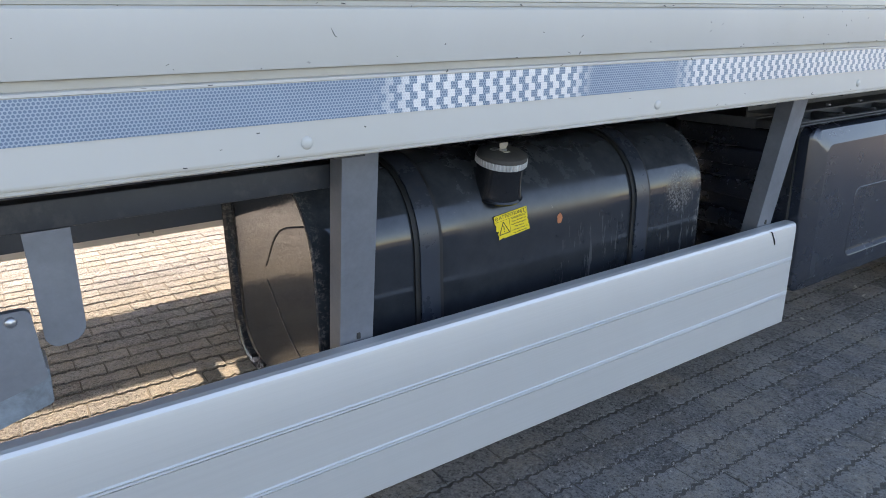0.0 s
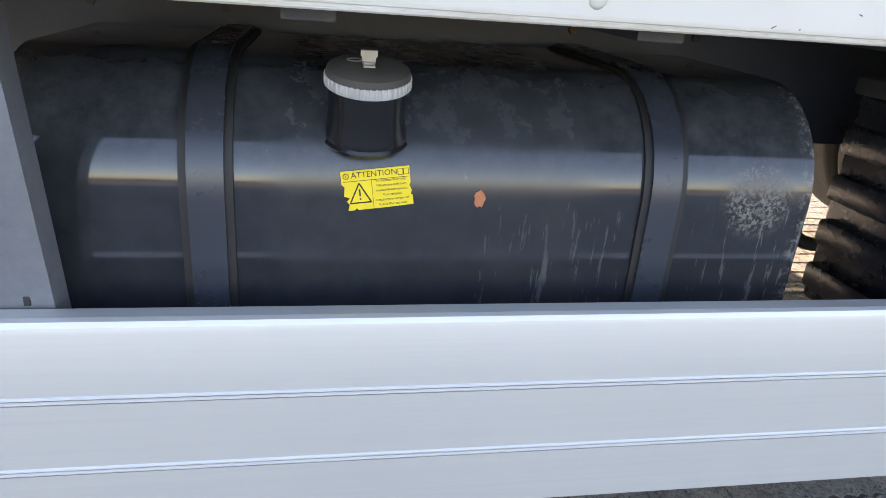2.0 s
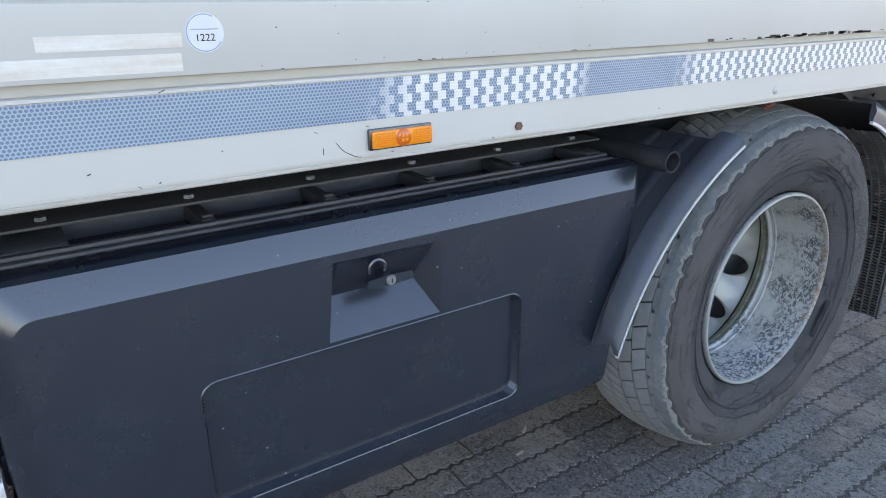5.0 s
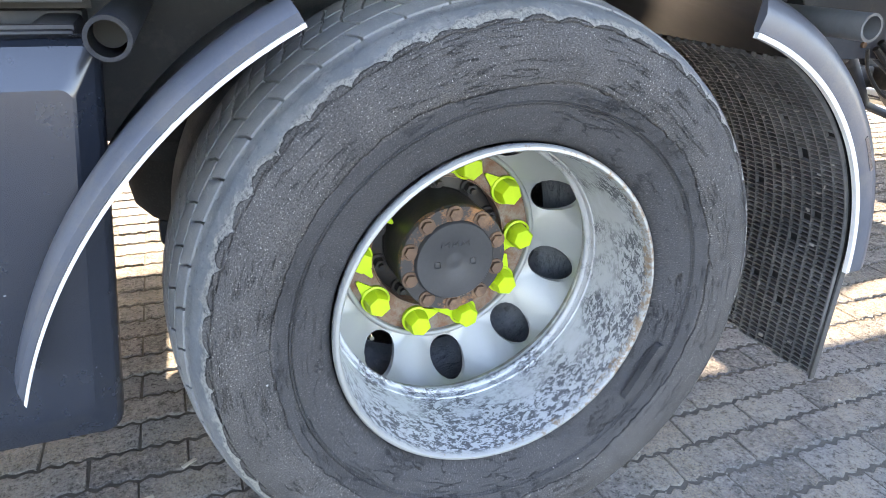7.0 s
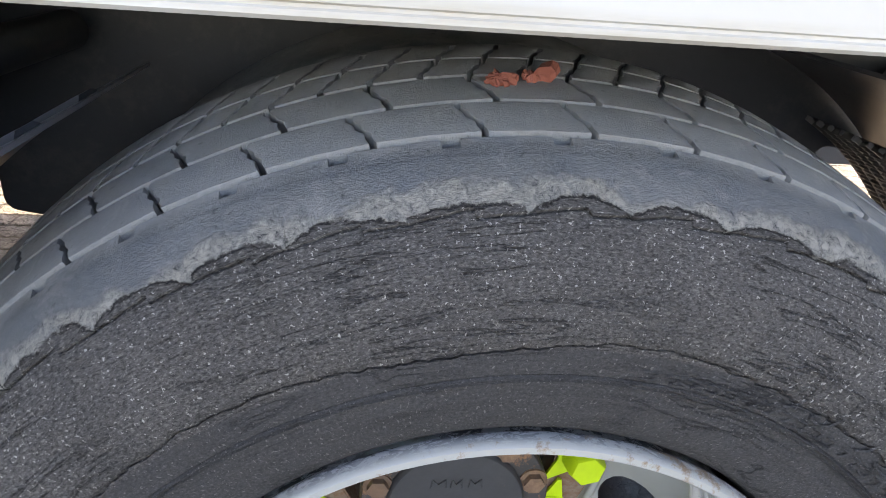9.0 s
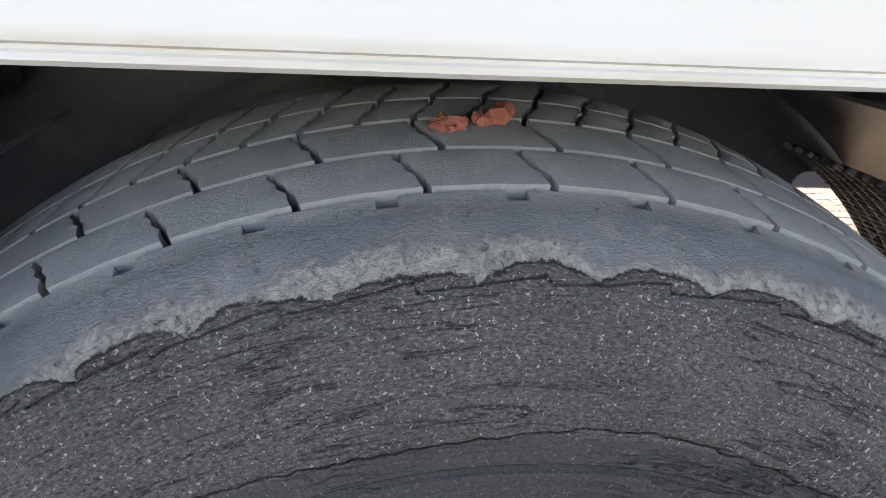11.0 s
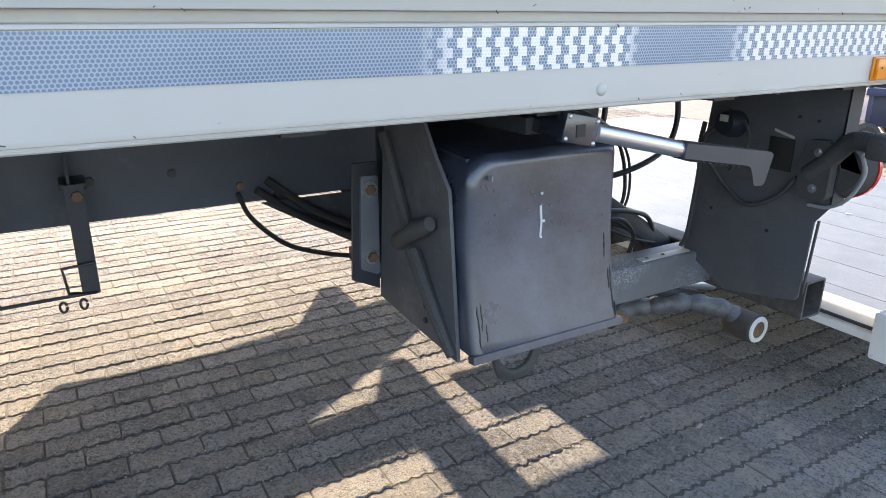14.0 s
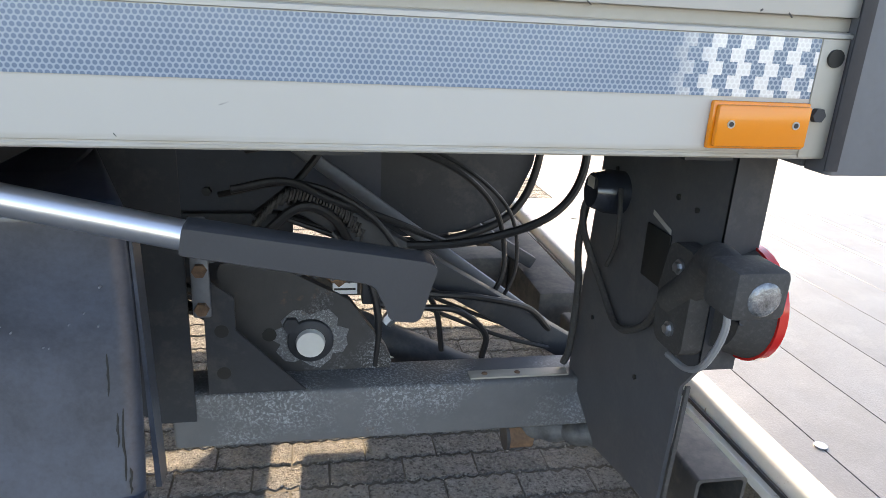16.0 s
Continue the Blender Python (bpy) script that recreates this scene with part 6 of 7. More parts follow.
# reddish chips lying on the tread
chips = thing("brick_chips", "reddish crumbled chips lying on the tyre tread", "debris")
rng = random.Random(21)
for i in range(16):
    big = i == 0
    w, d, h = ((0.017, 0.013, 0.010) if big else (rng.uniform(0.004, 0.014), rng.uniform(0.003, 0.007), rng.uniform(0.002, 0.005)))
    cxp, cyp = (0.031, 0.141) if big else (rng.uniform(-0.006, 0.021), rng.uniform(0.128, 0.141))
    zt = WHEEL_Z + math.sqrt((0.5025 + (cyp - 0.13) * 0.19) ** 2 - (cxp - WHEEL_X) ** 2)
    bm = box(-w / 2, w / 2, -d / 2, d / 2, -h / 2, h / 2, min(w, d, h) * 0.25, 1)
    for v in bm.verts:
        v.co += Vector([rng.uniform(-1, 1) for _ in range(3)]) * 0.0012
    part("chip", bm, BRICK_RED, chips, smooth=False).matrix_basis = pose(cxp, cyp, zt + h * 0.4, rng.uniform(-20, 20), rng.uniform(-20, 20), rng.uniform(0, 180))


# ---- tail lift gear behind the rear wheel ----
# Dust patches tinted blue, so that sky sheen is part of the colour.
BOX_PAINT = surface("satin_black_sheet", (0.030, 0.038, 0.056), (0.020, 0.026, 0.040), 0.30, 0, 4, 160, 0.06, dirt=(0.112, 0.135, 0.185), dirt_lo=0.47, dirt_hi=0.85, dirt_scale=4.5, spec=0.9)


BOX_PAINT.node_tree.nodes["Principled BSDF"].inputs["IOR"].default_value = 1.52
SIDE_DUST = surface("dusty_brown_sheet", (0.105, 0.108, 0.115), (0.074, 0.077, 0.083), 0.7, 0, 4, 120, 0.15, dirt=(0.20, 0.193, 0.18), dirt_lo=0.5, dirt_hi=0.8)


def lift_box():
    # soft-cornered front cover on a sheet metal case
    out = round_poly([(1.926, 0.576), (2.270, 0.572), (2.268, 0.922), (1.938, 0.920)], [0.006, 0.006, 0.016, 0.05], 8)
    bm = bm_new()
    loops = [([(x if x < 2.1 else 2.1 + (x - 2.1) * 0.35, z) for x, z in out], 0.42)]
    cx, cz, hw, hh, R = 2.098, 0.733, 0.171, 0.182, 0.020
    for k in range(9):
        t = radians(90 * k / 8)
        d = R * (1 - math.cos(t))
        loops.append(([(cx + (x - cx) * (1 - d / hw), cz + (z - cz) * (1 - (d if z > cz else d * 0.15) / hh)) for x, z in out], 0.102 + R * (1 - math.sin(t))))
    rows = [[bm.verts.new((x, y, z)) for x, z in lp] for lp, y in loops]
    m = len(out)
    for a, b in zip(rows, rows[1:]):
        for k in range(m):
            bm.faces.new((a[k], a[(k + 1) % m], b[(k + 1) % m], b[k]))
    bm.faces.new(rows[0][::-1])
    bm.faces.new(rows[-1])
    for k in range(14):
        bmesh.ops.bisect_plane(bm, geom=bm.verts[:] + bm.edges[:] + bm.faces[:], plane_co=(0, 0, 0.575 + 0.0245 * k), plane_no=(0, 0, 1))
    # the sheet flares out towards its lower hem and bulges a little
    for v in bm.verts:
        if v.co.y < 0.130:
            q = max(0.0, (0.790 - v.co.z) / 0.22)
            v.co.y -= 0.042 * q ** 1.6 + 0.004 * math.sin((v.co.z - 0.55) / 0.36 * math.pi)
    cover = part("lift_pump_box", bm, BOX_PAINT, truck, "black sheet metal box of the tail lift pump")
    # side sheet, folded hem, seam lips
    part("side_sheet", prism([(0.100, 0.556), (0.416, 0.570), (0.385, 0.905), (0.365, 0.99), (0.24, 0.99), (0.180, 0.91), (0.134, 0.86), (0.112, 0.66)], 1.9185, 1.9255), SIDE_DUST, cover, "dusty side sheet of the box")
    part("bottom_hem", prism([(0.0555, 0.568), (0.074, 0.565), (0.076, 0.578), (0.0585, 0.582)], 1.926, 2.272), BOX_PAINT, cover, "folded bottom hem")
    part("corner_lip", prism([(2.271, 0.55), (2.278, 0.55), (2.272, 0.90), (2.269, 0.90)], 0.118, 0.150, "y"), BOX_PAINT, cover)
    part("top_flange", prism([(0.13, 0.906), (0.42, 0.93), (0.42, 0.936), (0.13, 0.912)], 1.95, 2.17), BOX_PAINT, cover)
    # Black plate added for the dark bracket; it also hides the bright gap.
    part("back_panel", prism([(1.932, 0.60), (2.205, 0.43), (2.262, 0.43), (2.262, 0.998), (1.932, 0.998)], 0.445, 0.4495, "y"), CHASSIS, cover, "black plate added behind the box to keep the gap dark")
    # rubber draw latch on the side
    part("draw_latch", tube([(1.912, 0.108, 0.566), (1.908, 0.17, 0.640), (1.904, 0.238, 0.728)], 0.012, 8, True, [0.010, 0.013, 0.015]), RUBBER_PLAIN, cover, "black rubber draw latch")
    part("latch_ridge", tube([(1.902, 0.125, 0.59), (1.898, 0.225, 0.712)], 0.004, 6), RUBBER_PLAIN, cover)
    part("latch_grip", tube([(1.900, 0.300, 0.725), (1.890, 0.262, 0.742), (1.886, 0.225, 0.764), (1.890, 0.19, 0.785), (1.898, 0.160, 0.800)], 0.016, 10, True, [0.008, 0.018, 0.014, 0.018, 0.013]), RUBBER_PLAIN, cover, "rubber T-grip")
    part("latch_strap", tube([(1.903, 0.245, 0.75), (1.906, 0.30, 0.83), (1.910, 0.362, 0.925)], 0.012, 8), RUBBER_PLAIN, cover)
    for z in (0.60, 0.63):
        part("rivet", disc((1.911, 0.20, z), (-1, 0, 0), 0.006, 0.003, 12), INK, cover)
    # bolted bracket behind the case
    br = part("frame_bracket", prism(round_poly([(1.872, 0.640), (1.916, 0.62), (1.916, 0.835), (1.880, 0.835)], 0.006, 3), 0.408, 0.418, "y"), GALV, cover, "galvanised bolted bracket")
    for z in (0.665, 0.808):
        part("washer", disc((1.897, 0.408, z), (0, -1, 0), 0.016, 0.004, 20), SCREW, cover)
        part("bolt", hexhead((1.897, 0.404, z), (0, -1, 0), 0.011, 0.008), RUSTY, cover)
    part("bracket_plate", prism([(1.858, 0.615), (1.92, 0.585), (1.92, 0.86), (1.868, 0.86)], 0.42, 0.428, "y"), CHASSIS, cover)
    # white paint run and bare scratches on the front
    bm = bm_new()
    add_tube(bm, [(2.088, 0.1015, 0.846), (2.0885, 0.1012, 0.842)], 0.0025, 6)
    add_tube(bm, spline([(2.0865, 0.1015, 0.822), (2.088, 0.1012, 0.806), (2.0895, 0.1012, 0.790), (2.0885, 0.1012, 0.768), (2.089, 0.1012, 0.764), (2.091, 0.1012, 0.762)], 4), 0.0024, 6)
    add_tube(bm, [(2.089, 0.1012, 0.793), (2.097, 0.1012, 0.7925)], 0.0026, 6)
    for v in bm.verts:
        v.co.y -= 0.0035
    part("paint_run", bm, STICKER_WHITE, cover, "white paint drip")
    rng = random.Random(8)
    bm = bm_new()
    for i in range(34):
        x = rng.uniform(1.96, 2.25)
        z = rng.uniform(0.70, 0.87)
        add_box(bm, x, x + rng.uniform(0.0008, 0.002), 0.094, 0.1035, z, z + rng.uniform(0.0008, 0.002))
    for x, z, h in ((1.975, 0.88, 0.008),):
        add_box(bm, x, x + 0.0025, 0.088, 0.106, z, z + h)
    tagged(part("bare_scratches", bm, surface("pale_scratch", (0.35, 0.37, 0.40), (0.1, 0.1, 0.11)), cover), "pale nicks in the paint", kind="stuff")
    # dark vertical scuffs by the lower corners
    for x, z, h in ((1.946, 0.590, 0.075), (1.953, 0.62, 0.05), (1.961, 0.600, 0.03), (2.252, 0.60, 0.085), (2.246, 0.64, 0.04), (2.258, 0.585, 0.03), (2.239, 0.70, 0.05)):
        pts = []
        for g in range(7):
            zz = z + h * g / 6
            q = max(0.0, (0.790 - zz) / 0.22)
            pts.append((x + rng.uniform(-0.0012, 0.0012), 0.1022 - 0.042 * q ** 1.6 - 0.004 * math.sin((zz - 0.55) / 0.36 * math.pi), zz))
        part("scuff", tube(pts, 0.0016, 5, True, [0.0006, 0.0016, 0.0011, 0.0019, 0.0013, 0.0016, 0.0005]), INK, cover, "dark vertical scuff in the paint")
    # cable coil under the box
    for k in range(4):
        part("cable_coil", tube(spline([(2.018, 0.130 + k * 0.004, 0.575), (2.022, 0.125, 0.518 - k * 0.003), (2.050, 0.120 + k * 0.006, 0.490 - k * 0.006), (2.090, 0.122, 0.495 - k * 0.004), (2.110 + k * 0.002, 0.125, 0.525), (2.112, 0.13, 0.575)], 6), 0.0075, 8), RUBBER_PLAIN, cover, "coiled black cable")
    part("drain_stub", tube([(2.128, 0.14, 0.57), (2.129, 0.14, 0.515)], 0.004, 8), RUBBER_PLAIN, cover)
    part("drain_bowl", lathe([(0.0, 0.0), (0.05, 0.0), (0.062, 0.012), (0.062, 0.03), (0.0, 0.035)], (0, 0), 28), PLASTIC, cover, "round black drain cap").matrix_basis = Matrix.Translation((2.06, 0.27, 0.555)) @ Matrix.Rotation(radians(90), 4, "X")
    return cover


lift_box()


def lift_handle():
    m = Matrix.Translation((2.103, 0.029, 0.963)) @ Matrix.Rotation(radians(12.5), 4, "Y")
    bm = box(-0.038, 0.036, -0.008, 0.012, -0.024, 0.024, 0.003)
    bmesh.ops.transform(bm, matrix=m, verts=bm.verts)
    h = part("support_handle", bm, PLASTIC, truck, "folding support handle with aluminium tube")
    bm = box(-0.028, 0.03, 0.013, 0.10, -0.018, 0.018, 0.003)
    bmesh.ops.transform(bm, matrix=m, verts=bm.verts)
    part("mount_block", bm, PLASTIC, h)
    part("mount_arm", box(2.06, 2.13, 0.115, 0.44, 0.945, 0.975, 0.003), CHASSIS, h)
    for x, z in ((-0.031, -0.018), (0.029, -0.018), (-0.031, 0.018), (0.029, 0.018)):
        p = m @ Vector((x, -0.008, z))
        part("screw", dome(tuple(p), (0, -1, 0), 0.0042, 0.002, 12), SCREW, h, "bright screw head")
    p = m @ Vector((-0.003, -0.0085, 0.0))
    part("screw_recess", box(p.x - 0.010, p.x + 0.008, p.y - 0.001, p.y + 0.001, p.z - 0.011, p.z + 0.009), INK, h)
    part("handle_tube", tube([(2.136, 0.030, 0.957), (2.25, 0.030, 0.931), (2.350, 0.030, 0.908)], 0.0155, 20), ALU_TUBE, h, "satin aluminium tube")
    # grip: rounded bar with a hooked end
    a, b = Vector((2.343, 0.030, 0.9095)), Vector((2.612, 0.026, 0.862))
    d = (b - a).normalized()
    up = Vector((-d.z, 0, d.x))
    pts = round_poly([(0.0, -0.0175), (0.178, -0.0175), (0.190, -0.019), (0.208, -0.038), (0.214, -0.052), (0.246, -0.050), (0.253, 0.015), (0.241, 0.018), (0.0, 0.0165)], [0.004, 0.03, 0.02, 0.02, 0.01, 0.01, 0.012, 0.02, 0.004], 4)
    bm = bm_new()
    rows = []
    for y, k in ((-0.0185, 0.80), (-0.015, 0.93), (-0.008, 1.0), (0.008, 1.0), (0.015, 0.93), (0.0185, 0.80)):
        row = []
        for s, t in pts:
            cs, ct = (0.137, -0.002) if s < 0.20 else (0.23, t * 0.6)
            q = a + d * s + up * (ct + (t - ct) * k if s < 0.20 else t) + Vector((0, y, 0))
            row.append(bm.verts.new(q))
        rows.append(row)
    n = len(pts)
    for r, w in zip(rows, rows[1:]):
        for k in range(n):
            bm.faces.new((r[k], r[(k + 1) % n], w[(k + 1) % n], w[k]))
    bm.faces.new(rows[0][::-1])
    bm.faces.new(rows[-1])
    part("grip", bm, GRIP, h, "dark grey plastic grip")
    for k in range(9):
        part("grip_ridge", tube([a + d * (0.03 + k * 0.017) - up * 0.0165 + Vector((0, y, 0)) for y in (-0.011, 0.011)], 0.0035, 8), GRIP, h)


GRIP = surface("grip_plastic", (0.055, 0.057, 0.062), (0.042, 0.043, 0.047), 0.5, 0, 6, 300, 0.25, 0.0005)
lift_handle()


PLATE_DUST = surface("dusty_black_plate", (0.105, 0.110, 0.120), (0.078, 0.082, 0.090), 0.5, 0, 5, 110, 0.15, dirt=(0.15, 0.145, 0.138), dirt_lo=0.5, dirt_hi=0.8)


def lamp_plate():
    px = 2.965
    prof = round_poly([(0.085, 1.0), (0.455, 1.0), (0.50, 0.478), (0.345, 0.395), (0.125, 0.44), (0.118, 0.655), (0.085, 0.70)], [0.0, 0.0, 0.01, 0.02, 0.02, 0.01, 0.01], 3)
    pl = part("lamp_plate", prism(prof, px, px + 0.006), PLATE_DUST, truck, "black steel plate carrying the rear lamps")
    part("plate_flange", prism([(0.083, 0.70), (0.088, 0.70), (0.088, 1.0), (0.083, 1.0)], px, px + 0.05), CHASSIS, pl)
    part("rubber_apron", prism(round_poly([(0.116, 0.46), (0.121, 0.46), (0.112, 0.66), (0.107, 0.66)], 0.002, 2), px + 0.004, px + 0.010), RUBBER_PLAIN, pl, "torn rubber strip")
    # Flat pale patches on the plate, coloured as sunlit ground behind holes.
    for y, z, w, h in ((0.255, 0.975, 0.010, 0.018), (0.265, 0.952, 0.012, 0.010)):
        part("hole", box(px - 0.0008, px - 0.0002, y, y + w, z, z + h), SUNLIT, pl, "pale patch painted as daylight through a hole")
    part("daylight_slit", prism([(0.205, 0.848), (0.262, 0.862), (0.262, 0.869), (0.205, 0.855)], px - 0.0012, px - 0.0003), SUNLIT, pl)
    # Solid black panel; its colour gives the dark inside of an opening.
    part("hatch", box(px - 0.004, px - 0.0003, 0.20, 0.27, 0.765, 0.848, 0.002), INK, pl, "black square panel painted as a dark opening")
    for y, z in ((0.20, 0.905), (0.15, 0.90), (0.42, 0.62), (0.24, 0.60), (0.40, 0.90)):
        part("rivet", disc((px, y, z), (-1, 0, 0), 0.004, 0.003, 10), INK, pl)
    # sensor can and its cable
    part("sensor", tube([(px - 0.001, 0.375, 0.865), (px - 0.03, 0.375, 0.868), (px - 0.055, 0.375, 0.870)], 0.035, 20, True, [0.036, 0.036, 0.028]), PLASTIC, pl, "black sensor can")
    part("sensor_label", box(px - 0.0565, px - 0.0555, 0.362, 0.388, 0.875, 0.893), CREAM, pl)
    part("cable", tube(spline([(px - 0.02, 0.41, 0.86), (px - 0.03, 0.445, 0.83), (px - 0.03, 0.44, 0.78), (px - 0.012, 0.38, 0.70), (px - 0.012, 0.30, 0.66), (px - 0.012, 0.22, 0.70), (px - 0.02, 0.17, 0.76)], 7), 0.006, 8), RUBBER_PLAIN, pl, "black cable loop")
    part("cable", tube(spline([(px - 0.02, 0.34, 0.88), (px - 0.03, 0.31, 0.84), (px - 0.02, 0.33, 0.79), (px - 0.012, 0.37, 0.74)], 6), 0.004, 8), RUBBER_PLAIN, pl)
    part("cable", tube(spline([(px - 0.01, 0.47, 0.86), (px - 0.02, 0.47, 0.80), (px - 0.03, 0.455, 0.74), (px - 0.015, 0.47, 0.66), (2.955, 0.485, 0.53), (2.952, 0.500, 0.485)], 7), 0.007, 8), RUBBER_PLAIN, pl)
    # outline lamp on a rubber arm
    arm = part("outline_lamp", prism(round_poly([(0.085, 0.715), (0.16, 0.715), (0.165, 0.79), (0.15, 0.86), (0.085, 0.86)], 0.018, 4), px - 0.03, px - 0.001), RUBBER_PLAIN, truck, "rubber-armed outline lamp")
    bm = bm_new()
    add_tube(bm, spline([(px - 0.018, 0.145, 0.775), (px - 0.020, 0.10, 0.815), (px - 0.03, 0.055, 0.862), (px - 0.040, 0.025, 0.874), (px - 0.046, -0.02, 0.872)], 6), 0.022, 12)
    part("arm", bm, RUBBER_PLAIN, arm, "bent rubber arm")
    part("head", box(px - 0.080, px - 0.016, -0.068, -0.008, 0.842, 0.898, 0.009, 2), RUBBER_PLAIN, arm, "lamp head")
    part("clear_lens", dome((px - 0.046, -0.0685, 0.868), (0, -1, 0), 0.0190, 0.004, 20), CLEAR_LENS, arm, "clear front lens")
    part("red_lens", dome((px - 0.016, -0.04, 0.868), (1, 0, 0), 0.018, 0.004, 20), RED_LENS, arm)
    for z in (0.744, 0.832):
        part("washer", disc((px - 0.03, 0.12, z), (-1, 0, 0), 0.0105, 0.003, 18), SCREW, arm)
        part("bolt", hexhead((px - 0.033, 0.12, z), (-1, 0, 0), 0.007, 0.005), SCREW, arm, "bright bolt")
    part("lamp_cable", tube(spline([(px - 0.03, 0.02, 0.845), (px - 0.03, 0.005, 0.80), (px - 0.03, 0.03, 0.74), (px - 0.02, 0.08, 0.705), (px - 0.02, 0.13, 0.70)], 7), 0.0045, 8), GREY_CABLE, arm, "grey cable")
    # round tail lamp
    ty, tz = 0.090, 0.795
    tl = part("tail_lamp", tube([(px + 0.0065, ty, tz), (px + 0.026, ty, tz), (px + 0.046, ty, tz)], 0.068, 36, True, [0.058, 0.066, 0.073]), RUBBER_PLAIN, truck, "round red tail lamp in a black housing")
    part("red_ring", tube([(px + 0.0462, ty, tz), (px + 0.058, ty, tz), (px + 0.065, ty, tz)], 0.07, 36, True, [0.0765, 0.0765, 0.068]), RED_LENS, tl, "red lens")
    part("bracket", prism([(0.03, 0.79), (0.09, 0.80), (0.09, 0.86), (0.06, 0.84)], px + 0.0065, px + 0.012), CHASSIS, tl)


# Pale colour of the daylight painted on the lamp plate.
SUNLIT = surface("painted_daylight", (0.5, 0.49, 0.46))
GREY_CABLE = surface("grey_cable_sheath", (0.30, 0.31, 0.32), (0.24, 0.245, 0.25), 0.5)
lamp_plate()


def lift_frame():
    # long beam, cross tube with open ends
    beam = part("lift_beam", box(2.22, 3.048, 0.45, 0.55, 0.370, 0.477, 0.008, 3), WORN_STEEL, truck, "worn primed steel beam of the tail lift")
    part("top_strap", box(2.755, 2.95, 0.462, 0.490, 0.4774, 0.4814, 0.001), CREAM, beam, "pale flat strap")
    for x in (2.785, 2.85):
        part("rivet", dome((x, 0.476, 0.4814), (0, 0, 1), 0.006, 0.003, 10), RUSTY, beam)
    bm = bm_new()
    o = round_poly([(3.05, 0.352), (3.138, 0.352), (3.138, 0.462), (3.05, 0.462)], 0.008, 3)
    i = round_poly([(3.056, 0.358), (3.132, 0.358), (3.132, 0.456), (3.056, 0.456)], 0.006, 3)
    A = [[bm.verts.new((x, y, z)) for x, z in lp] for lp in (o, i) for y in (0.155, 0.78)]
    n = len(o)
    for p, q in ((0, 1), (1, 3), (3, 2), (2, 0)):
        for k in range(n):
            bm.faces.new((A[p][k], A[p][(k + 1) % n], A[q][(k + 1) % n], A[q][k]))
    cross = part("underrun_bar", bm, DUST_STEEL, truck, "open-ended square steel under-run bar")
    # pivot plate with a white capped pin
    pv = part("pivot_plate", prism(round_poly([(2.30, 0.47), (2.62, 0.47), (2.60, 0.52), (2.53, 0.62), (2.40, 0.69), (2.30, 0.70)], 0.02, 4), 0.525, 0.545, "y"), PIVOT_STEEL, truck, "pitted steel pivot plate")
    part("pin", tube([(2.459, 0.525, 0.543), (2.459, 0.515, 0.543), (2.459, 0.512, 0.543)], 0.034, 24, True, [0.042, 0.042, 0.038]), CHASSIS, pv)
    part("bare_ring", prism([(2.459 + (0.066 + 0.010 * math.sin(k * 2.3)) * math.cos(k * math.pi / 12), 0.546 + (0.056 + 0.010 * math.sin(k * 1.7 + 1)) * math.sin(k * math.pi / 12)) for k in range(24)], 0.5238, 0.5249, "y"), WORN_STEEL, pv, "bare worn steel round the pin")
    part("pin_cap", disc((2.459, 0.512, 0.543), (0, -1, 0), 0.027, 0.012, 24, 0.025), CHIPPED_WHITE, pv, "white painted pin end")
    part("grease_nipple", hexhead((2.425, 0.525, 0.575), (0, -1, 0), 0.016, 0.012), CHASSIS, pv)
    part("lug", disc((2.385, 0.5255, 0.555), (0, -1, 0), 0.013, 0.003, 16), INK, pv)
    part("slot_plate", prism([(2.285, 0.479), (2.45, 0.479), (2.43, 0.50), (2.335, 0.60), (2.335, 0.66), (2.285, 0.70)], 0.452, 0.458, "y"), CHASSIS, pv)
    for z in (0.52, 0.60):
        part("hole", disc((2.312, 0.452, z), (0, -1, 0), 0.012, 0.001, 14), INK, pv)
    st = part("steel_tab", box(2.273, 2.302, 0.424, 0.43, 0.638, 0.81, 0.004), GALV, pv, "zinc plated tab with bolts")
    for z in (0.655, 0.722):
        part("bolt", hexhead((2.288, 0.424, z), (0, -1, 0), 0.012, 0.008), RUSTY, pv)
    # lifting arms, rams and hoses
    def slab(a, b, w, h, mt, nm, lb, par=None):
        a, b = Vector(a), Vector(b)
        d = (b - a)
        m = Matrix.Translation(a) @ d.to_track_quat("X", "Z").to_matrix().to_4x4()
        bm = box(0, d.length, -w / 2, w / 2, -h / 2, h / 2, 0.006)
        bmesh.ops.transform(bm, matrix=m, verts=bm.verts)
        return part(nm, bm, mt, par or truck, lb)
    slab((2.44, 0.60, 0.80), (3.30, 0.66, 0.27), 0.04, 0.055, CHASSIS, "lift_arm", "black steel lifting arm")
    slab((2.72, 1.85, 0.80), (3.30, 1.80, 0.27), 0.05, 0.09, CHASSIS, "lift_arm", "black steel lifting arm")
    for y, xr in ((0.66, 2.46), (1.74, 2.74)):
        part("lift_ram", tube([(xr, y, 0.545), (xr + 0.04, y, 0.52), (xr + 0.045, y, 0.52), (2.95, y, 0.30), (2.955, y, 0.297), (3.25, y, 0.20)], 0.04, 20, True, [0.045, 0.045, 0.040, 0.040, 0.022, 0.022]), CHASSIS, truck, "black hydraulic ram")
    part("ram_rod", tube([(2.95, 0.64, 0.33), (3.30, 0.63, 0.24)], 0.018, 14), ALU_TUBE, truck, "bright ram rod")
    for y in (1.115, 1.76):
        part("cross_tube", box(2.45, 3.014, y, y + 0.11, 0.372, 0.482, 0.010), DUST_STEEL, truck, "square steel tube, dusty on top")
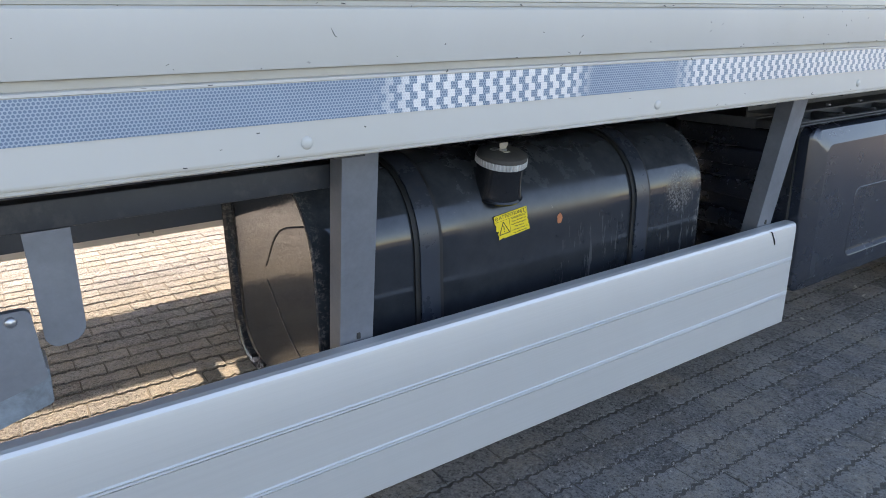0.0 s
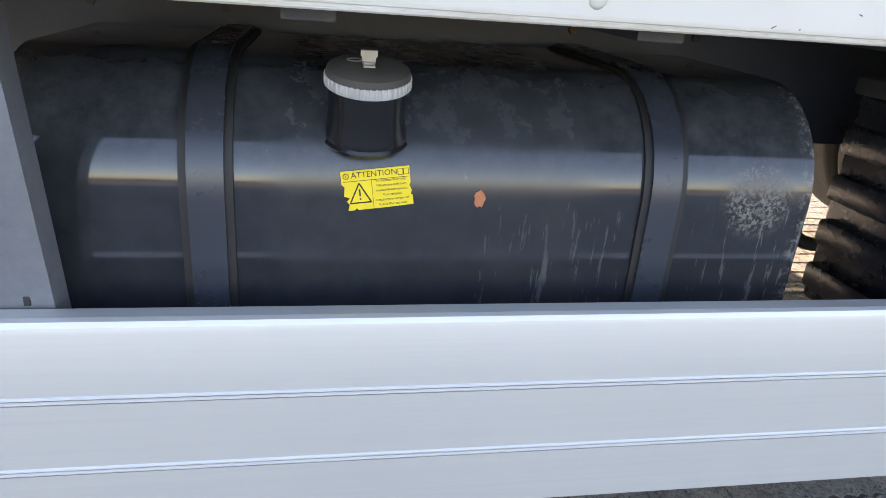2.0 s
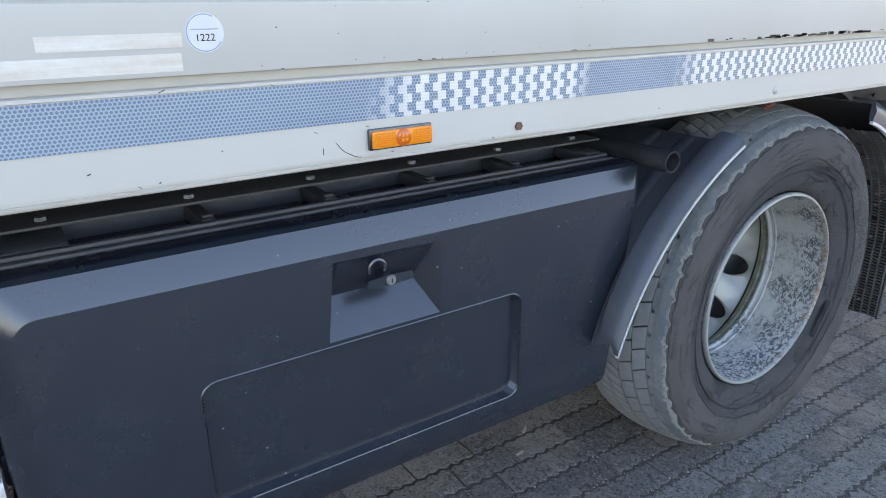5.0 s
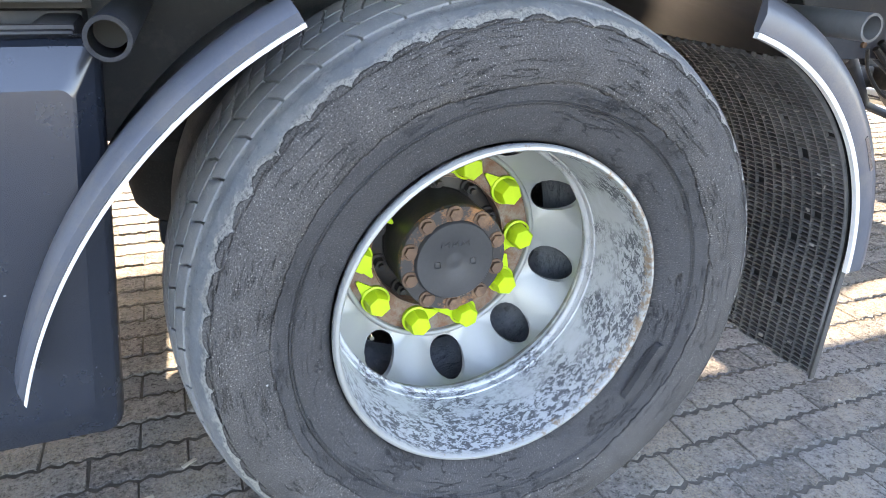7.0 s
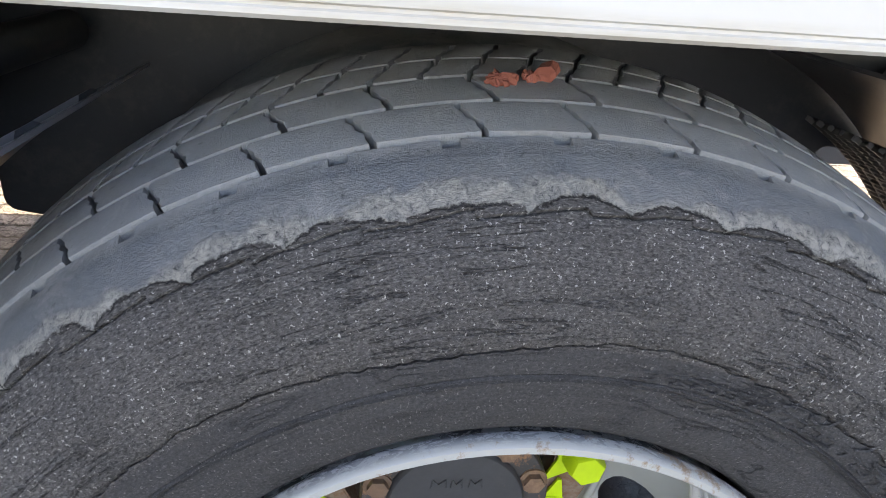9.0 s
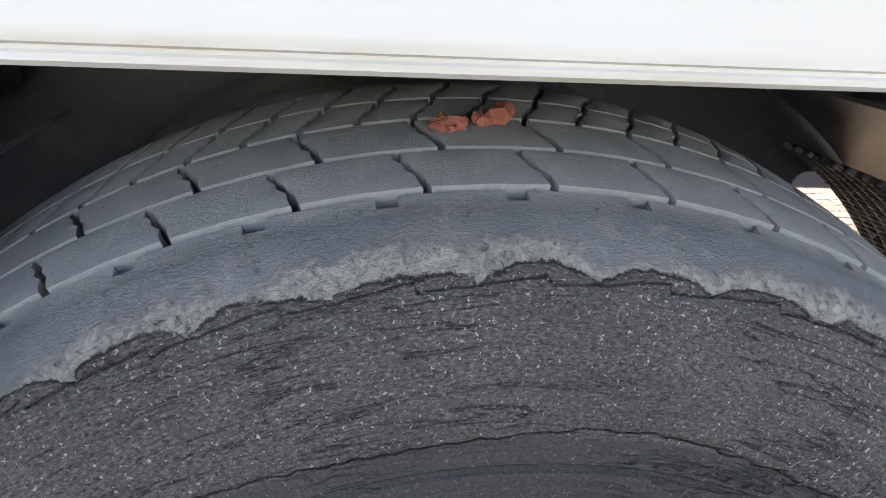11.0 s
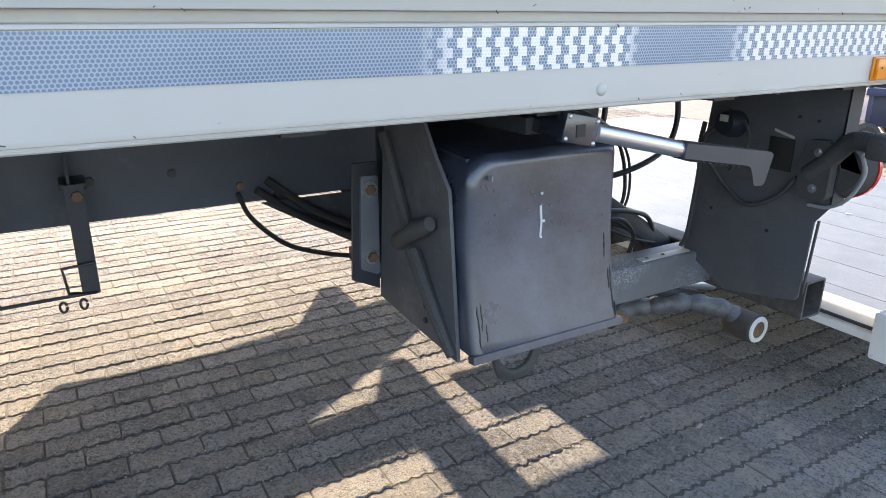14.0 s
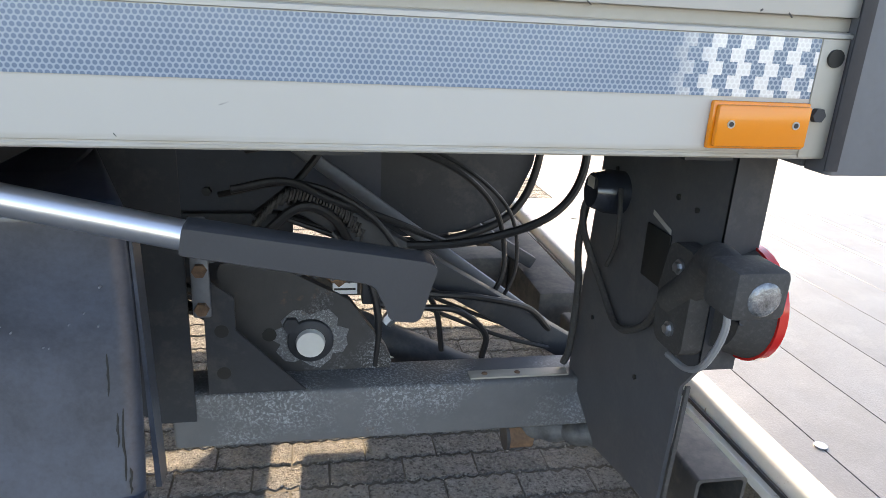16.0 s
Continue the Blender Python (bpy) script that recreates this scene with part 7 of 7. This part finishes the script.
    part("frame_tube", box(3.0165, 3.140, 0.85, 2.02, 0.372, 0.484, 0.010), DUST_STEEL, truck, "square steel tube along the lift frame")
    slab((2.40, 0.98, 0.90), (3.05, 1.02, 0.50), 0.02, 0.035, CHASSIS, "stay", "diagonal steel stay")
    slab((2.42, 0.80, 0.86), (3.12, 0.74, 0.36), 0.012, 0.03, GALV, "stay", "bare diagonal strip")
    part("rear_plate", prism(round_poly([(2.05, 1.0), (2.05, 0.655), (2.45, 0.640), (2.68, 0.600), (2.83, 0.612), (2.95, 0.665), (3.005, 0.79), (3.005, 1.0)], [0.0, 0.02, 0.1, 0.12, 0.12, 0.1, 0.1, 0.0], 5), 0.955, 0.965, "y"), CHASSIS, truck, "black rear cross plate")
    for x in (2.62, 2.70):
        part("bolt", hexhead((x + 0.15, 0.955, 0.975), (0, -1, 0), 0.012, 0.01), CHASSIS, truck)
    # hoses
    part("edge_hose", tube(spline([(2.30, 0.93, 0.70), (2.45, 0.93, 0.645), (2.68, 0.93, 0.598), (2.83, 0.93, 0.610), (2.95, 0.93, 0.668), (3.006, 0.93, 0.79), (3.01, 0.93, 1.0)], 8), 0.010, 10), HOSE, truck, "black hose along the plate's edge")
    runs = [([(2.30, 0.60, 0.80), (2.44, 0.57, 0.83), (2.56, 0.56, 0.78), (2.64, 0.56, 0.68), (2.70, 0.57, 0.58), (2.72, 0.58, 0.48)], 0.008),
            ([(2.36, 0.66, 0.66), (2.50, 0.63, 0.66), (2.66, 0.62, 0.60), (2.82, 0.62, 0.53), (2.98, 0.63, 0.47)], 0.006),
            ([(2.36, 0.64, 0.64), (2.52, 0.61, 0.635), (2.68, 0.60, 0.57), (2.84, 0.60, 0.50), (2.96, 0.61, 0.46)], 0.006),
            ([(2.60, 0.57, 0.66), (2.66, 0.56, 0.62), (2.78, 0.57, 0.60), (2.90, 0.60, 0.56), (2.96, 0.62, 0.50)], 0.010),
            ([(2.52, 0.70, 0.98), (2.50, 0.68, 0.90), (2.44, 0.64, 0.82), (2.36, 0.60, 0.76)], 0.010),
            ([(2.98, 0.62, 1.0), (2.99, 0.60, 0.86), (2.93, 0.58, 0.77), (2.80, 0.58, 0.72), (2.66, 0.60, 0.70), (2.52, 0.62, 0.71)], 0.012),
            ([(2.34, 0.70, 0.86), (2.48, 0.66, 0.89), (2.64, 0.64, 0.88), (2.76, 0.64, 0.83), (2.84, 0.66, 0.74), (2.86, 0.66, 0.62), (2.82, 0.66, 0.53)], 0.008),
            ([(2.36, 0.72, 0.87), (2.50, 0.68, 0.90), (2.65, 0.66, 0.89), (2.78, 0.66, 0.83), (2.87, 0.67, 0.74), (2.89, 0.67, 0.62), (2.85, 0.67, 0.52)], 0.006),
            ([(2.50, 0.56, 0.74), (2.56, 0.54, 0.67), (2.585, 0.53, 0.58), (2.58, 0.53, 0.48)], 0.010),
            ([(2.58, 0.55, 0.60), (2.66, 0.54, 0.595), (2.74, 0.54, 0.585), (2.80, 0.55, 0.53), (2.80, 0.56, 0.47)], 0.009),
            ([(2.40, 0.60, 0.76), (2.55, 0.60, 0.70), (2.75, 0.62, 0.58), (2.95, 0.62, 0.47)], 0.007),
            ([(2.42, 0.62, 0.78), (2.57, 0.62, 0.71), (2.77, 0.64, 0.59), (2.97, 0.64, 0.48)], 0.007),
            ([(2.36, 0.55, 0.72), (2.44, 0.55, 0.79), (2.50, 0.56, 0.77), (2.54, 0.58, 0.70), (2.60, 0.6, 0.64)], 0.013),
            ([(2.33, 0.52, 0.83), (2.42, 0.54, 0.84), (2.50, 0.56, 0.80), (2.60, 0.58, 0.76), (2.72, 0.62, 0.70)], 0.010),
            ([(2.30, 0.86, 0.98), (2.42, 0.82, 0.90), (2.55, 0.78, 0.86), (2.62, 0.74, 0.93), (2.70, 0.72, 1.0)], 0.008),
            ([(1.74, 0.86, 0.72), (1.77, 0.86, 0.650), (1.85, 0.85, 0.572), (1.95, 0.84, 0.532), (2.05, 0.82, 0.512), (2.16, 0.78, 0.503), (2.30, 0.70, 0.50)], 0.009),
            ([(1.79, 0.87, 0.72), (1.88, 0.86, 0.650), (2.00, 0.84, 0.585), (2.14, 0.80, 0.545), (2.30, 0.72, 0.52)], 0.014),
            ([(1.82, 0.88, 0.74), (1.95, 0.85, 0.64), (2.10, 0.80, 0.580), (2.28, 0.72, 0.54)], 0.016),
            ([(1.84, 0.90, 0.70), (1.97, 0.88, 0.60), (2.12, 0.84, 0.52), (2.30, 0.76, 0.45)], 0.018)]
    # Added sheet whose black stands in for the dark mass behind the hoses.
    part("dark_hose_backing", prism([(1.80, 0.684), (2.42, 0.684), (2.42, 0.42), (2.22, 0.47), (2.04, 0.555), (1.88, 0.635)], 0.872, 0.880, "y"), CHASSIS, truck, "black sheet added to darken the space behind the hoses")
    part("hose_clip", box(2.015, 2.045, 0.80, 0.83, 0.505, 0.545, 0.004), CHASSIS, truck)
    for pts, r in runs:
        part("hydraulic_hose", tube(spline(pts, 8), r * 0.72, 9), HOSE, truck, "black hydraulic hose")
    # ribbed conduit, valve block and fittings
    bm = bm_new()
    for k, p in enumerate(spline([(2.35, 0.57, 0.74), (2.42, 0.56, 0.81), (2.50, 0.57, 0.79), (2.56, 0.60, 0.72)], 14)):
        add_disc(bm, tuple(p), (1, 0, -0.3), 0.016 if k % 2 else 0.012, 0.004, 10)
    part("conduit", bm, RUBBER_PLAIN, truck, "ribbed black conduit")
    vb = part("valve_block", box(2.555, 2.62, 0.545, 0.60, 0.60, 0.665, 0.004), CHASSIS, truck, "hydraulic valve block")
    part("valve_label", box(2.50, 2.545, 0.535, 0.5365, 0.628, 0.650), STICKER_WHITE, vb, "white type plate")
    part("plate_print", box(2.503, 2.542, 0.534, 0.5352, 0.636, 0.640), INK, vb)
    part("rusty_fitting", tube([(2.47, 0.55, 0.70), (2.50, 0.55, 0.67), (2.52, 0.55, 0.65)], 0.02, 8), RUSTY, vb, "rusty fitting")
    part("fitting", tube([(2.60, 0.54, 0.565), (2.63, 0.54, 0.60)], 0.013, 6), SCREW, vb)
    part("white_wedge", prism([(2.395, 0.518), (2.44, 0.479), (2.62, 0.479), (2.54, 0.516)], 0.556, 0.561, "y"), CHIPPED_WHITE, truck)
    # roller and wrapped joint under the beam
    rl = part("guide_roller", tube([(3.289, 0.425, 0.155), (3.289, 0.43, 0.155), (3.289, 0.52, 0.155), (3.289, 0.53, 0.155)], 0.05, 28, True, [0.045, 0.051, 0.051, 0.045]), RUBBER_PLAIN, truck, "black guide roller with a white rim")
    bm = lathe([(0.029, 0.4245), (0.030, 0.420), (0.044, 0.420), (0.046, 0.4245)], (3.289, 0.155), 28)
    part("white_rim", bm, CHIPPED_WHITE, rl, "chipped white rim")
    part("hub", disc((3.289, 0.4255, 0.155), (0, -1, 0), 0.028, 0.004, 18), RUSTY, rl)

    bm = bm_new()
    add_tube(bm, spline([(2.97, 0.76, 0.16), (3.03, 0.71, 0.185), (3.10, 0.65, 0.205), (3.17, 0.59, 0.215), (3.24, 0.53, 0.20), (3.28, 0.49, 0.17)], 5), 0.034, 14, True,
             [0.024 + 0.010 * abs(math.sin(k * 0.9)) for k in range(26)])
    part("wrapped_joint", bm, surface("grey_wrap", (0.19, 0.195, 0.20), (0.06, 0.06, 0.063), 0.55, 0.2, 22, 120, 0.4), truck, "grey wrapped hydraulic joint")
    part("swivel", tube([(2.93, 0.74, 0.15), (2.99, 0.74, 0.15)], 0.03, 16), RUSTY, truck, "rusty swivel under the beam")
    part("swivel_ring", disc((2.93, 0.74, 0.15), (-1, 0, 0), 0.034, 0.008, 18), CHASSIS, truck)


HOSE = surface("hose_rubber", (0.016, 0.016, 0.018), (0.011, 0.011, 0.012), 0.48, 0, 9, 120, 0.1, dirt=(0.06, 0.055, 0.05), dirt_lo=0.55, dirt_hi=0.8)
DUST_STEEL = surface("dusty_steel", (0.075, 0.070, 0.066), (0.045, 0.043, 0.042), 0.7, 0.0, 8, 90, 0.3, dirt=(0.16, 0.14, 0.115), dirt_lo=0.45, dirt_hi=0.7)
lift_frame()


def platform():
    z = 0.30
    pf = part("lift_platform", box(3.43, 5.35, 0.105, 2.45, z - 0.045, z - 0.004, 0.004), PLATFORM, truck, "worn aluminium tail lift platform")
    # planks of the deck
    w = 0.22
    first = part("deck_plank", box(0.001, w - 0.001, 0.107, 2.448, -0.0045, 0.0, 0.001, 1), PLATFORM, pf)
    for k in range(8):
        ob = first if k == 0 else new("deck_plank", first.data)
        ob.parent = pf
        ob.matrix_basis = Matrix.Translation((3.52 + k * w, 0, z + 0.0006))
    part("deck_plank", box(3.432, 3.519, 0.107, 2.448, z - 0.0039, z + 0.0006, 0.001, 1), PLATFORM, pf)
    # rounded nose towards the truck
    part("platform_nose", prism(round_poly([(3.372, z - 0.05), (3.43, z - 0.05), (3.43, z + 0.004), (3.385, z + 0.002)], [0.01, 0.0, 0.0, 0.018], 6), 0.105, 2.45, "y"), CHIPPED_WHITE, pf, "white rounded platform edge")
    part("nose_groove", box(3.366, 3.372, 0.12, 2.44, z - 0.04, z - 0.03), CHASSIS, pf)
    part("under_lip", box(3.36, 3.40, 0.11, 2.44, z - 0.075, z - 0.0505, 0.004), CHIPPED_WHITE, pf)
    # side ramp strip with ribs
    rp = part("side_ramp", prism(round_poly([(0.0, z - 0.11), (0.10, z - 0.11), (0.1045, z + 0.035), (0.012, z + 0.028)], 0.008, 3), 3.335, 5.35), CHIPPED_WHITE, pf, "white ribbed side ramp with chipped paint")
    for k in range(6):
        y = 0.018 + k * 0.0145
        part("ramp_rib", box(3.34, 5.34, y, y + 0.006, z + 0.0285 + (y - 0.012) * 0.075, z + 0.034 + (y - 0.012) * 0.075, 0.001, 1), CHIPPED_WHITE, pf)
    for x in (3.50, 3.60):
        part("ramp_bolt", dome((x, 0.072, z + 0.037), (0, 0, 1), 0.006, 0.003, 10), SCREW, pf)
    for x, y in ((3.52, 0.42), (3.55, 1.7), (3.60, 2.1), (4.4, 0.8)):
        part("deck_bolt", disc((x, y, z + 0.001), (0, 0, 1), 0.014, 0.003, 16), SCREW, pf)
    part("red_reflector", box(3.66, 3.74, -0.0045, -0.001, z - 0.045, z - 0.030, 0.001), RED_LENS, pf)


platform()


def rear_shade_caster():
    # Unseen box added on the far side; it blocks sun from the rear ground.
    fb = part("rear_shade_box", box(2.645, 3.425, 2.45, 2.495, 0.30, 0.98, 0.01), CHASSIS, truck, "unseen black box added to shade the rear ground")
    part("lid", box(2.67, 3.33, 2.4955, 2.499, 0.36, 0.94, 0.001), CHASSIS, fb)


rear_shade_caster()


# ---- things standing in the yard ----
def glare_slab():
    # Pale slab added to carry the white glare beyond the platform in its colour.
    pts = [(4.1, 2.75), (5.5, 2.75), (5.5, 0.9), (6.2, 1.3), (8.5, 4.2), (7.9, 5.3), (4.1, 5.6)]
    mt = surface("glare_slab_pale", (0.42, 0.412, 0.395), (0.33, 0.324, 0.31), 0.55, 0, 2.5, 120, 0.2, dirt=(0.20, 0.195, 0.185), dirt_lo=0.60, dirt_hi=0.75, dirt_scale=3)
    ob = part("glare_slab", prism(pts, GZ - 0.02, GZ + 0.006, "z"), mt, smooth=False)
    tagged(ob, "pale slab added for the white glare on the ground", kind="structure")


glare_slab()


def hand_cart():
    ct = thing("trolley", "dark blue tool trolley on red-rimmed pneumatic wheels", "trolley", at=(7.98, 2.95, GZ))
    turn = Matrix.Rotation(radians(45), 4, "Z")

    def put(bm):
        bmesh.ops.transform(bm, matrix=turn, verts=bm.verts)
        return bm
    # u runs along the axles, v away from them
    for u, v, r, tilt in ((0.69, 0.0, 0.245, -90), (0.60, -0.75, 0.245, -90), (-0.69, 0.0, 0.165, -70), (-0.66, -0.75, 0.165, -100)):
        m = turn @ Matrix.Translation((u, v, r)) @ Matrix.Rotation(radians(tilt), 4, "Z")
        bm = lathe([(r * 0.55, -0.035), (r * 0.75, -0.055), (r * 0.97, -0.04), (r, 0), (r * 0.97, 0.04), (r * 0.75, 0.055), (r * 0.55, 0.035)], (0, 0), 32)
        bmesh.ops.transform(bm, matrix=m, verts=bm.verts)
        w = part("wheel", bm, RUBBER_PLAIN, ct, "black pneumatic tyre")
        bm = lathe([(0.0, -0.045), (r * 0.16, -0.045), (r * 0.2, -0.02), (r * 0.5, -0.016), (r * 0.57, -0.038), (r * 0.57, 0.038), (r * 0.5, 0.016), (r * 0.2, 0.02), (r * 0.16, 0.045), (0, 0.045)], (0, 0), 28)
        bmesh.ops.transform(bm, matrix=m, verts=bm.verts)
        part("rim", bm, RED_RIM if r > 0.2 else GALV, w, "red wheel rim" if r > 0.2 else "grey wheel rim")
        part("fork", put(box(u - 0.06, u + 0.06, v - 0.02, v + 0.02, r * 2 + 0.01, 0.56, 0.006)), BLUE_PAINT, ct, "blue wheel fork")
    part("deck", put(box(-0.80, 0.78, -0.85, 0.06, 0.561, 0.62, 0.01)), BLUE_PAINT, ct, "blue steel deck")
    part("tool_case", put(box(-0.35, 0.45, -0.65, -0.10, 0.24, 0.56, 0.02)), BLUE_PAINT, ct, "dark blue tool case")
    for u in (-0.76, 0.74):
        for v in (-0.80, 0.02):
            part("upright", put(tube([(u, v, 0.60), (u, v, 1.15)], 0.022, 10)), BLUE_PAINT, ct)
    part("push_bar", put(tube([(-0.76, -0.80, 1.15), (-0.76, 0.02, 1.15)], 0.018, 10)), BLUE_PAINT, ct)
    part("air_line", put(tube(spline([(-0.30, -0.02, 0.50), (-0.1, 0.0, 0.56), (0.15, 0.0, 0.52), (0.2, -0.02, 0.44), (-0.1, -0.02, 0.42), (-0.3, -0.02, 0.50)], 8), 0.012, 8)), RED_RIM, ct, "red coiled air line")


hand_cart()


def roll_container():
    rc = thing("roll_container", "pale roll container with steel frame and panels", "container", at=(8.75, 2.05, GZ))
    for x in (0.0, 0.8):
        for y in (-0.6, 0.0):
            part("upright", tube([(x, y, 0.12), (x, y, 1.75)], 0.018, 10), GALV, rc)
            part("castor", lathe([(0.02, -0.02), (0.055, -0.02), (0.06, 0), (0.055, 0.02), (0.02, 0.02)], (0, 0), 20), RUBBER_PLAIN, rc, "black castor").matrix_basis = Matrix.Translation((x, y, 0.06))
    part("base", box(-0.02, 0.82, -0.62, 0.02, 0.11, 0.15, 0.01), GALV, rc, "steel base")
    for k in range(4):
        z = 0.16 + k * 0.40
        part("side_panel", box(-0.004, 0.004, -0.58, -0.02, z, z + 0.37, 0.003), CHIPPED_WHITE, rc, "pale panel")
        part("front_panel", box(0.03, 0.77, -0.604, -0.596, z, z + 0.37, 0.003), CHIPPED_WHITE, rc, "pale panel")
        part("rail", tube([(0, -0.6, z - 0.01), (0.8, -0.6, z - 0.01)], 0.010, 8), GALV, rc)


roll_container()


def yard_fence():
    fc = thing("bar_fence", "tall steel bar fence at the edge of the yard", "fence", at=(0, 11.2, GZ))
    bar = None
    for i in range(110):
        x = 2.0 + i * 0.125
        if bar is None:
            bar = part("bar", tube([(0, 0, 0.05), (0, 0, 1.9)], 0.012, 6), GALV, fc)
            ob = bar
        else:
            ob = new("bar", bar.data)
            ob.parent = fc
        ob.matrix_basis = Matrix.Translation((x, 0, 0))
    for z in (0.2, 1.7):
        part("rail", box(2.0, 15.8, -0.02, 0.02, z, z + 0.05), GALV, fc)
    for i in range(6):
        part("post", box(1.96 + i * 2.75, 2.04 + i * 2.75, -0.04, 0.04, 0.0, 2.0), GALV, fc)


yard_fence()
rng = random.Random(31)
for x, y, l, a in ((2.93, 0.33, 0.03, 20), (-0.5, 0.46, 0.035, 35), (-0.585, 0.38, 0.03, 10), (-1.08, 0.40, 0.02, 60), (1.9, 0.2, 0.02, 80)):
    bm = box(-l / 2, l / 2, -0.005, 0.005, 0, 0.004, 0.0015, 1)
    t = tagged(part("litter", bm, CREAM), "small pale scrap lying on the paving", "litter", "litter on the paving")
    t.matrix_basis = pose(x, y, GZ + 0.002, 0, 0, a)


# ---- paving: zigzag blocks in running bond ----
def paving():
    L, W, tooth, amp, gap = 0.2, 0.1, 0.04, 0.0058, 0.0044

    def wave(x):
        t = (x / tooth) % 1.0
        return amp * (1 - 4 * abs(t - 0.5))

    def outline(xa, xb, phase, inset):
        """Block outline; phase: world x of its left end within the tooth pattern."""
        n = 20
        ends = 0.0018 + (inset - gap) * 0.45
        xs = [xa + ends + (xb - xa - 2 * ends) * k / n for k in range(n + 1)]
        low = [(x, inset + wave(x + phase)) for x in xs]
        high = [(x, W - inset + wave(x + phase)) for x in reversed(xs)]
        return low + high

    def block(phase, seed):
        """One worn block with crumbled edges."""
        jit = random.Random(seed * 13 + int(phase * 1e4))
        d = [(jit.gauss(0, 0.0012), jit.gauss(0, 0.0019)) for _ in range(42)]
        o1 = [(x + a * 0.4, y + b * 0.4) for (x, y), (a, b) in zip(outline(0, L, phase, gap), d)]
        o2 = [(x + a, y + b) for (x, y), (a, b) in zip(outline(0, L, phase, gap + 0.0042), d)]
        n = len(o1)
        v = [(x, y, -0.030) for x, y in o1] + [(x, y, -0.0050) for x, y in o1] + [(x, y, 0.0) for x, y in o2]
        f = [(i + a * n, (i + 1) % n + a * n, (i + 1) % n + (a + 1) * n, i + (a + 1) * n) for a in (0, 1) for i in range(n)]
        f.append(tuple(range(2 * n, 3 * n)))
        return v, f
    rng = random.Random(77)
    meshes = {}
    V, F = [], []
    made = 0
    xa, xb, ya, yb = -6.4, 8.2, -1.05, 6.6
    for j in range(int((yb - ya) / W)):
        off = (j % 2) * L / 2
        phase = round(((xa + off) / tooth) % 1.0 * tooth, 5)
        # whole teeth fit one block, so each row shares one mesh
        for seed in range(4):
            if (phase, seed) in meshes:
                continue
            v, f = block(phase, seed)
            me = bpy.data.meshes.new("paver")
            me.from_pydata(v, [], f)
            me.materials.append(PAVER)
            meshes[phase, seed] = (v, f, me)
        for i in range(int((xb - xa) / L)):
            x, y = xa + off + i * L, ya + j * W
            v, f, me = meshes[phase, rng.randrange(4)]
            dz = GZ + rng.uniform(-0.0022, 0.0010)
            tx, ty = rng.uniform(-0.011, 0.011), rng.uniform(-0.008, 0.008)
            near = (1.3 < x < 3.35 and 0.02 < y < 1.75) or (-1.0 < x < 1.2 and -0.25 < y < 0.35)
            if near and made < 300:
                ob = new("paver", me)
                ob.parent = ground
                ob.matrix_basis = Matrix.Translation((x + L / 2, y + W / 2, dz)) @ Euler((tx, ty, 0)).to_matrix().to_4x4() @ Matrix.Translation((-L / 2, -W / 2, 0))
                made += 1
                continue
            b = len(V)
            for p in v:
                V.append((x + p[0], y + p[1], dz + p[2] + (p[0] - L / 2) * -ty + (p[1] - W / 2) * tx))
            F.extend(tuple(b + k for k in q) for q in f)
    me = bpy.data.meshes.new("paving_blocks")
    me.from_pydata(V, [], F)
    me.materials.append(PAVER)
    ob = tagged(new("paving_blocks", me), "grey zigzag concrete paving blocks", kind="stuff")
    ob.parent = ground
    # loose grit along the joints
    V, F = [], []
    for x0, x1, y0, y1, count in ((-3.2, 0.6, -0.75, 0.30, 5200), (1.0, 3.6, 0.0, 1.5, 2600), (-5.2, -3.2, 0.5, 2.4, 1800)):
        for _ in range(count):
            x, y = rng.uniform(x0, x1), rng.uniform(y0, y1)
            if rng.random() < 0.86:
                y = ya + round((y - ya) / W) * W + wave(x) + rng.gauss(0, 0.0065)
            r = 0.0015 + 0.0034 * rng.random() ** 3
            b, z = len(V), GZ + (r * 0.3 if rng.random() < 0.5 else -0.001)
            V += [(x + r * rng.uniform(0.7, 1.2), y, z), (x, y + r * rng.uniform(0.7, 1.2), z), (x - r, y, z), (x, y - r, z), (x + r * 0.2, y, z + r * 0.8), (x, y, z - r)]
            F += [(b + i, b + (i + 1) % 4, b + 4) for i in range(4)] + [(b + (i + 1) % 4, b + i, b + 5) for i in range(4)]
    me = bpy.data.meshes.new("grit")
    me.from_pydata(V, [], F)
    n = N("grit_stone")
    k = n.node("ShaderNodeNewGeometry").outputs["Random Per Island"]
    me.materials.append(n.set(col=n.mix(k, (0.06, 0.058, 0.055), (0.50, 0.47, 0.42)), rough=0.85))
    tagged(new("grit", me), "loose sand and small stones along the joints", kind="stuff").parent = ground


paving()
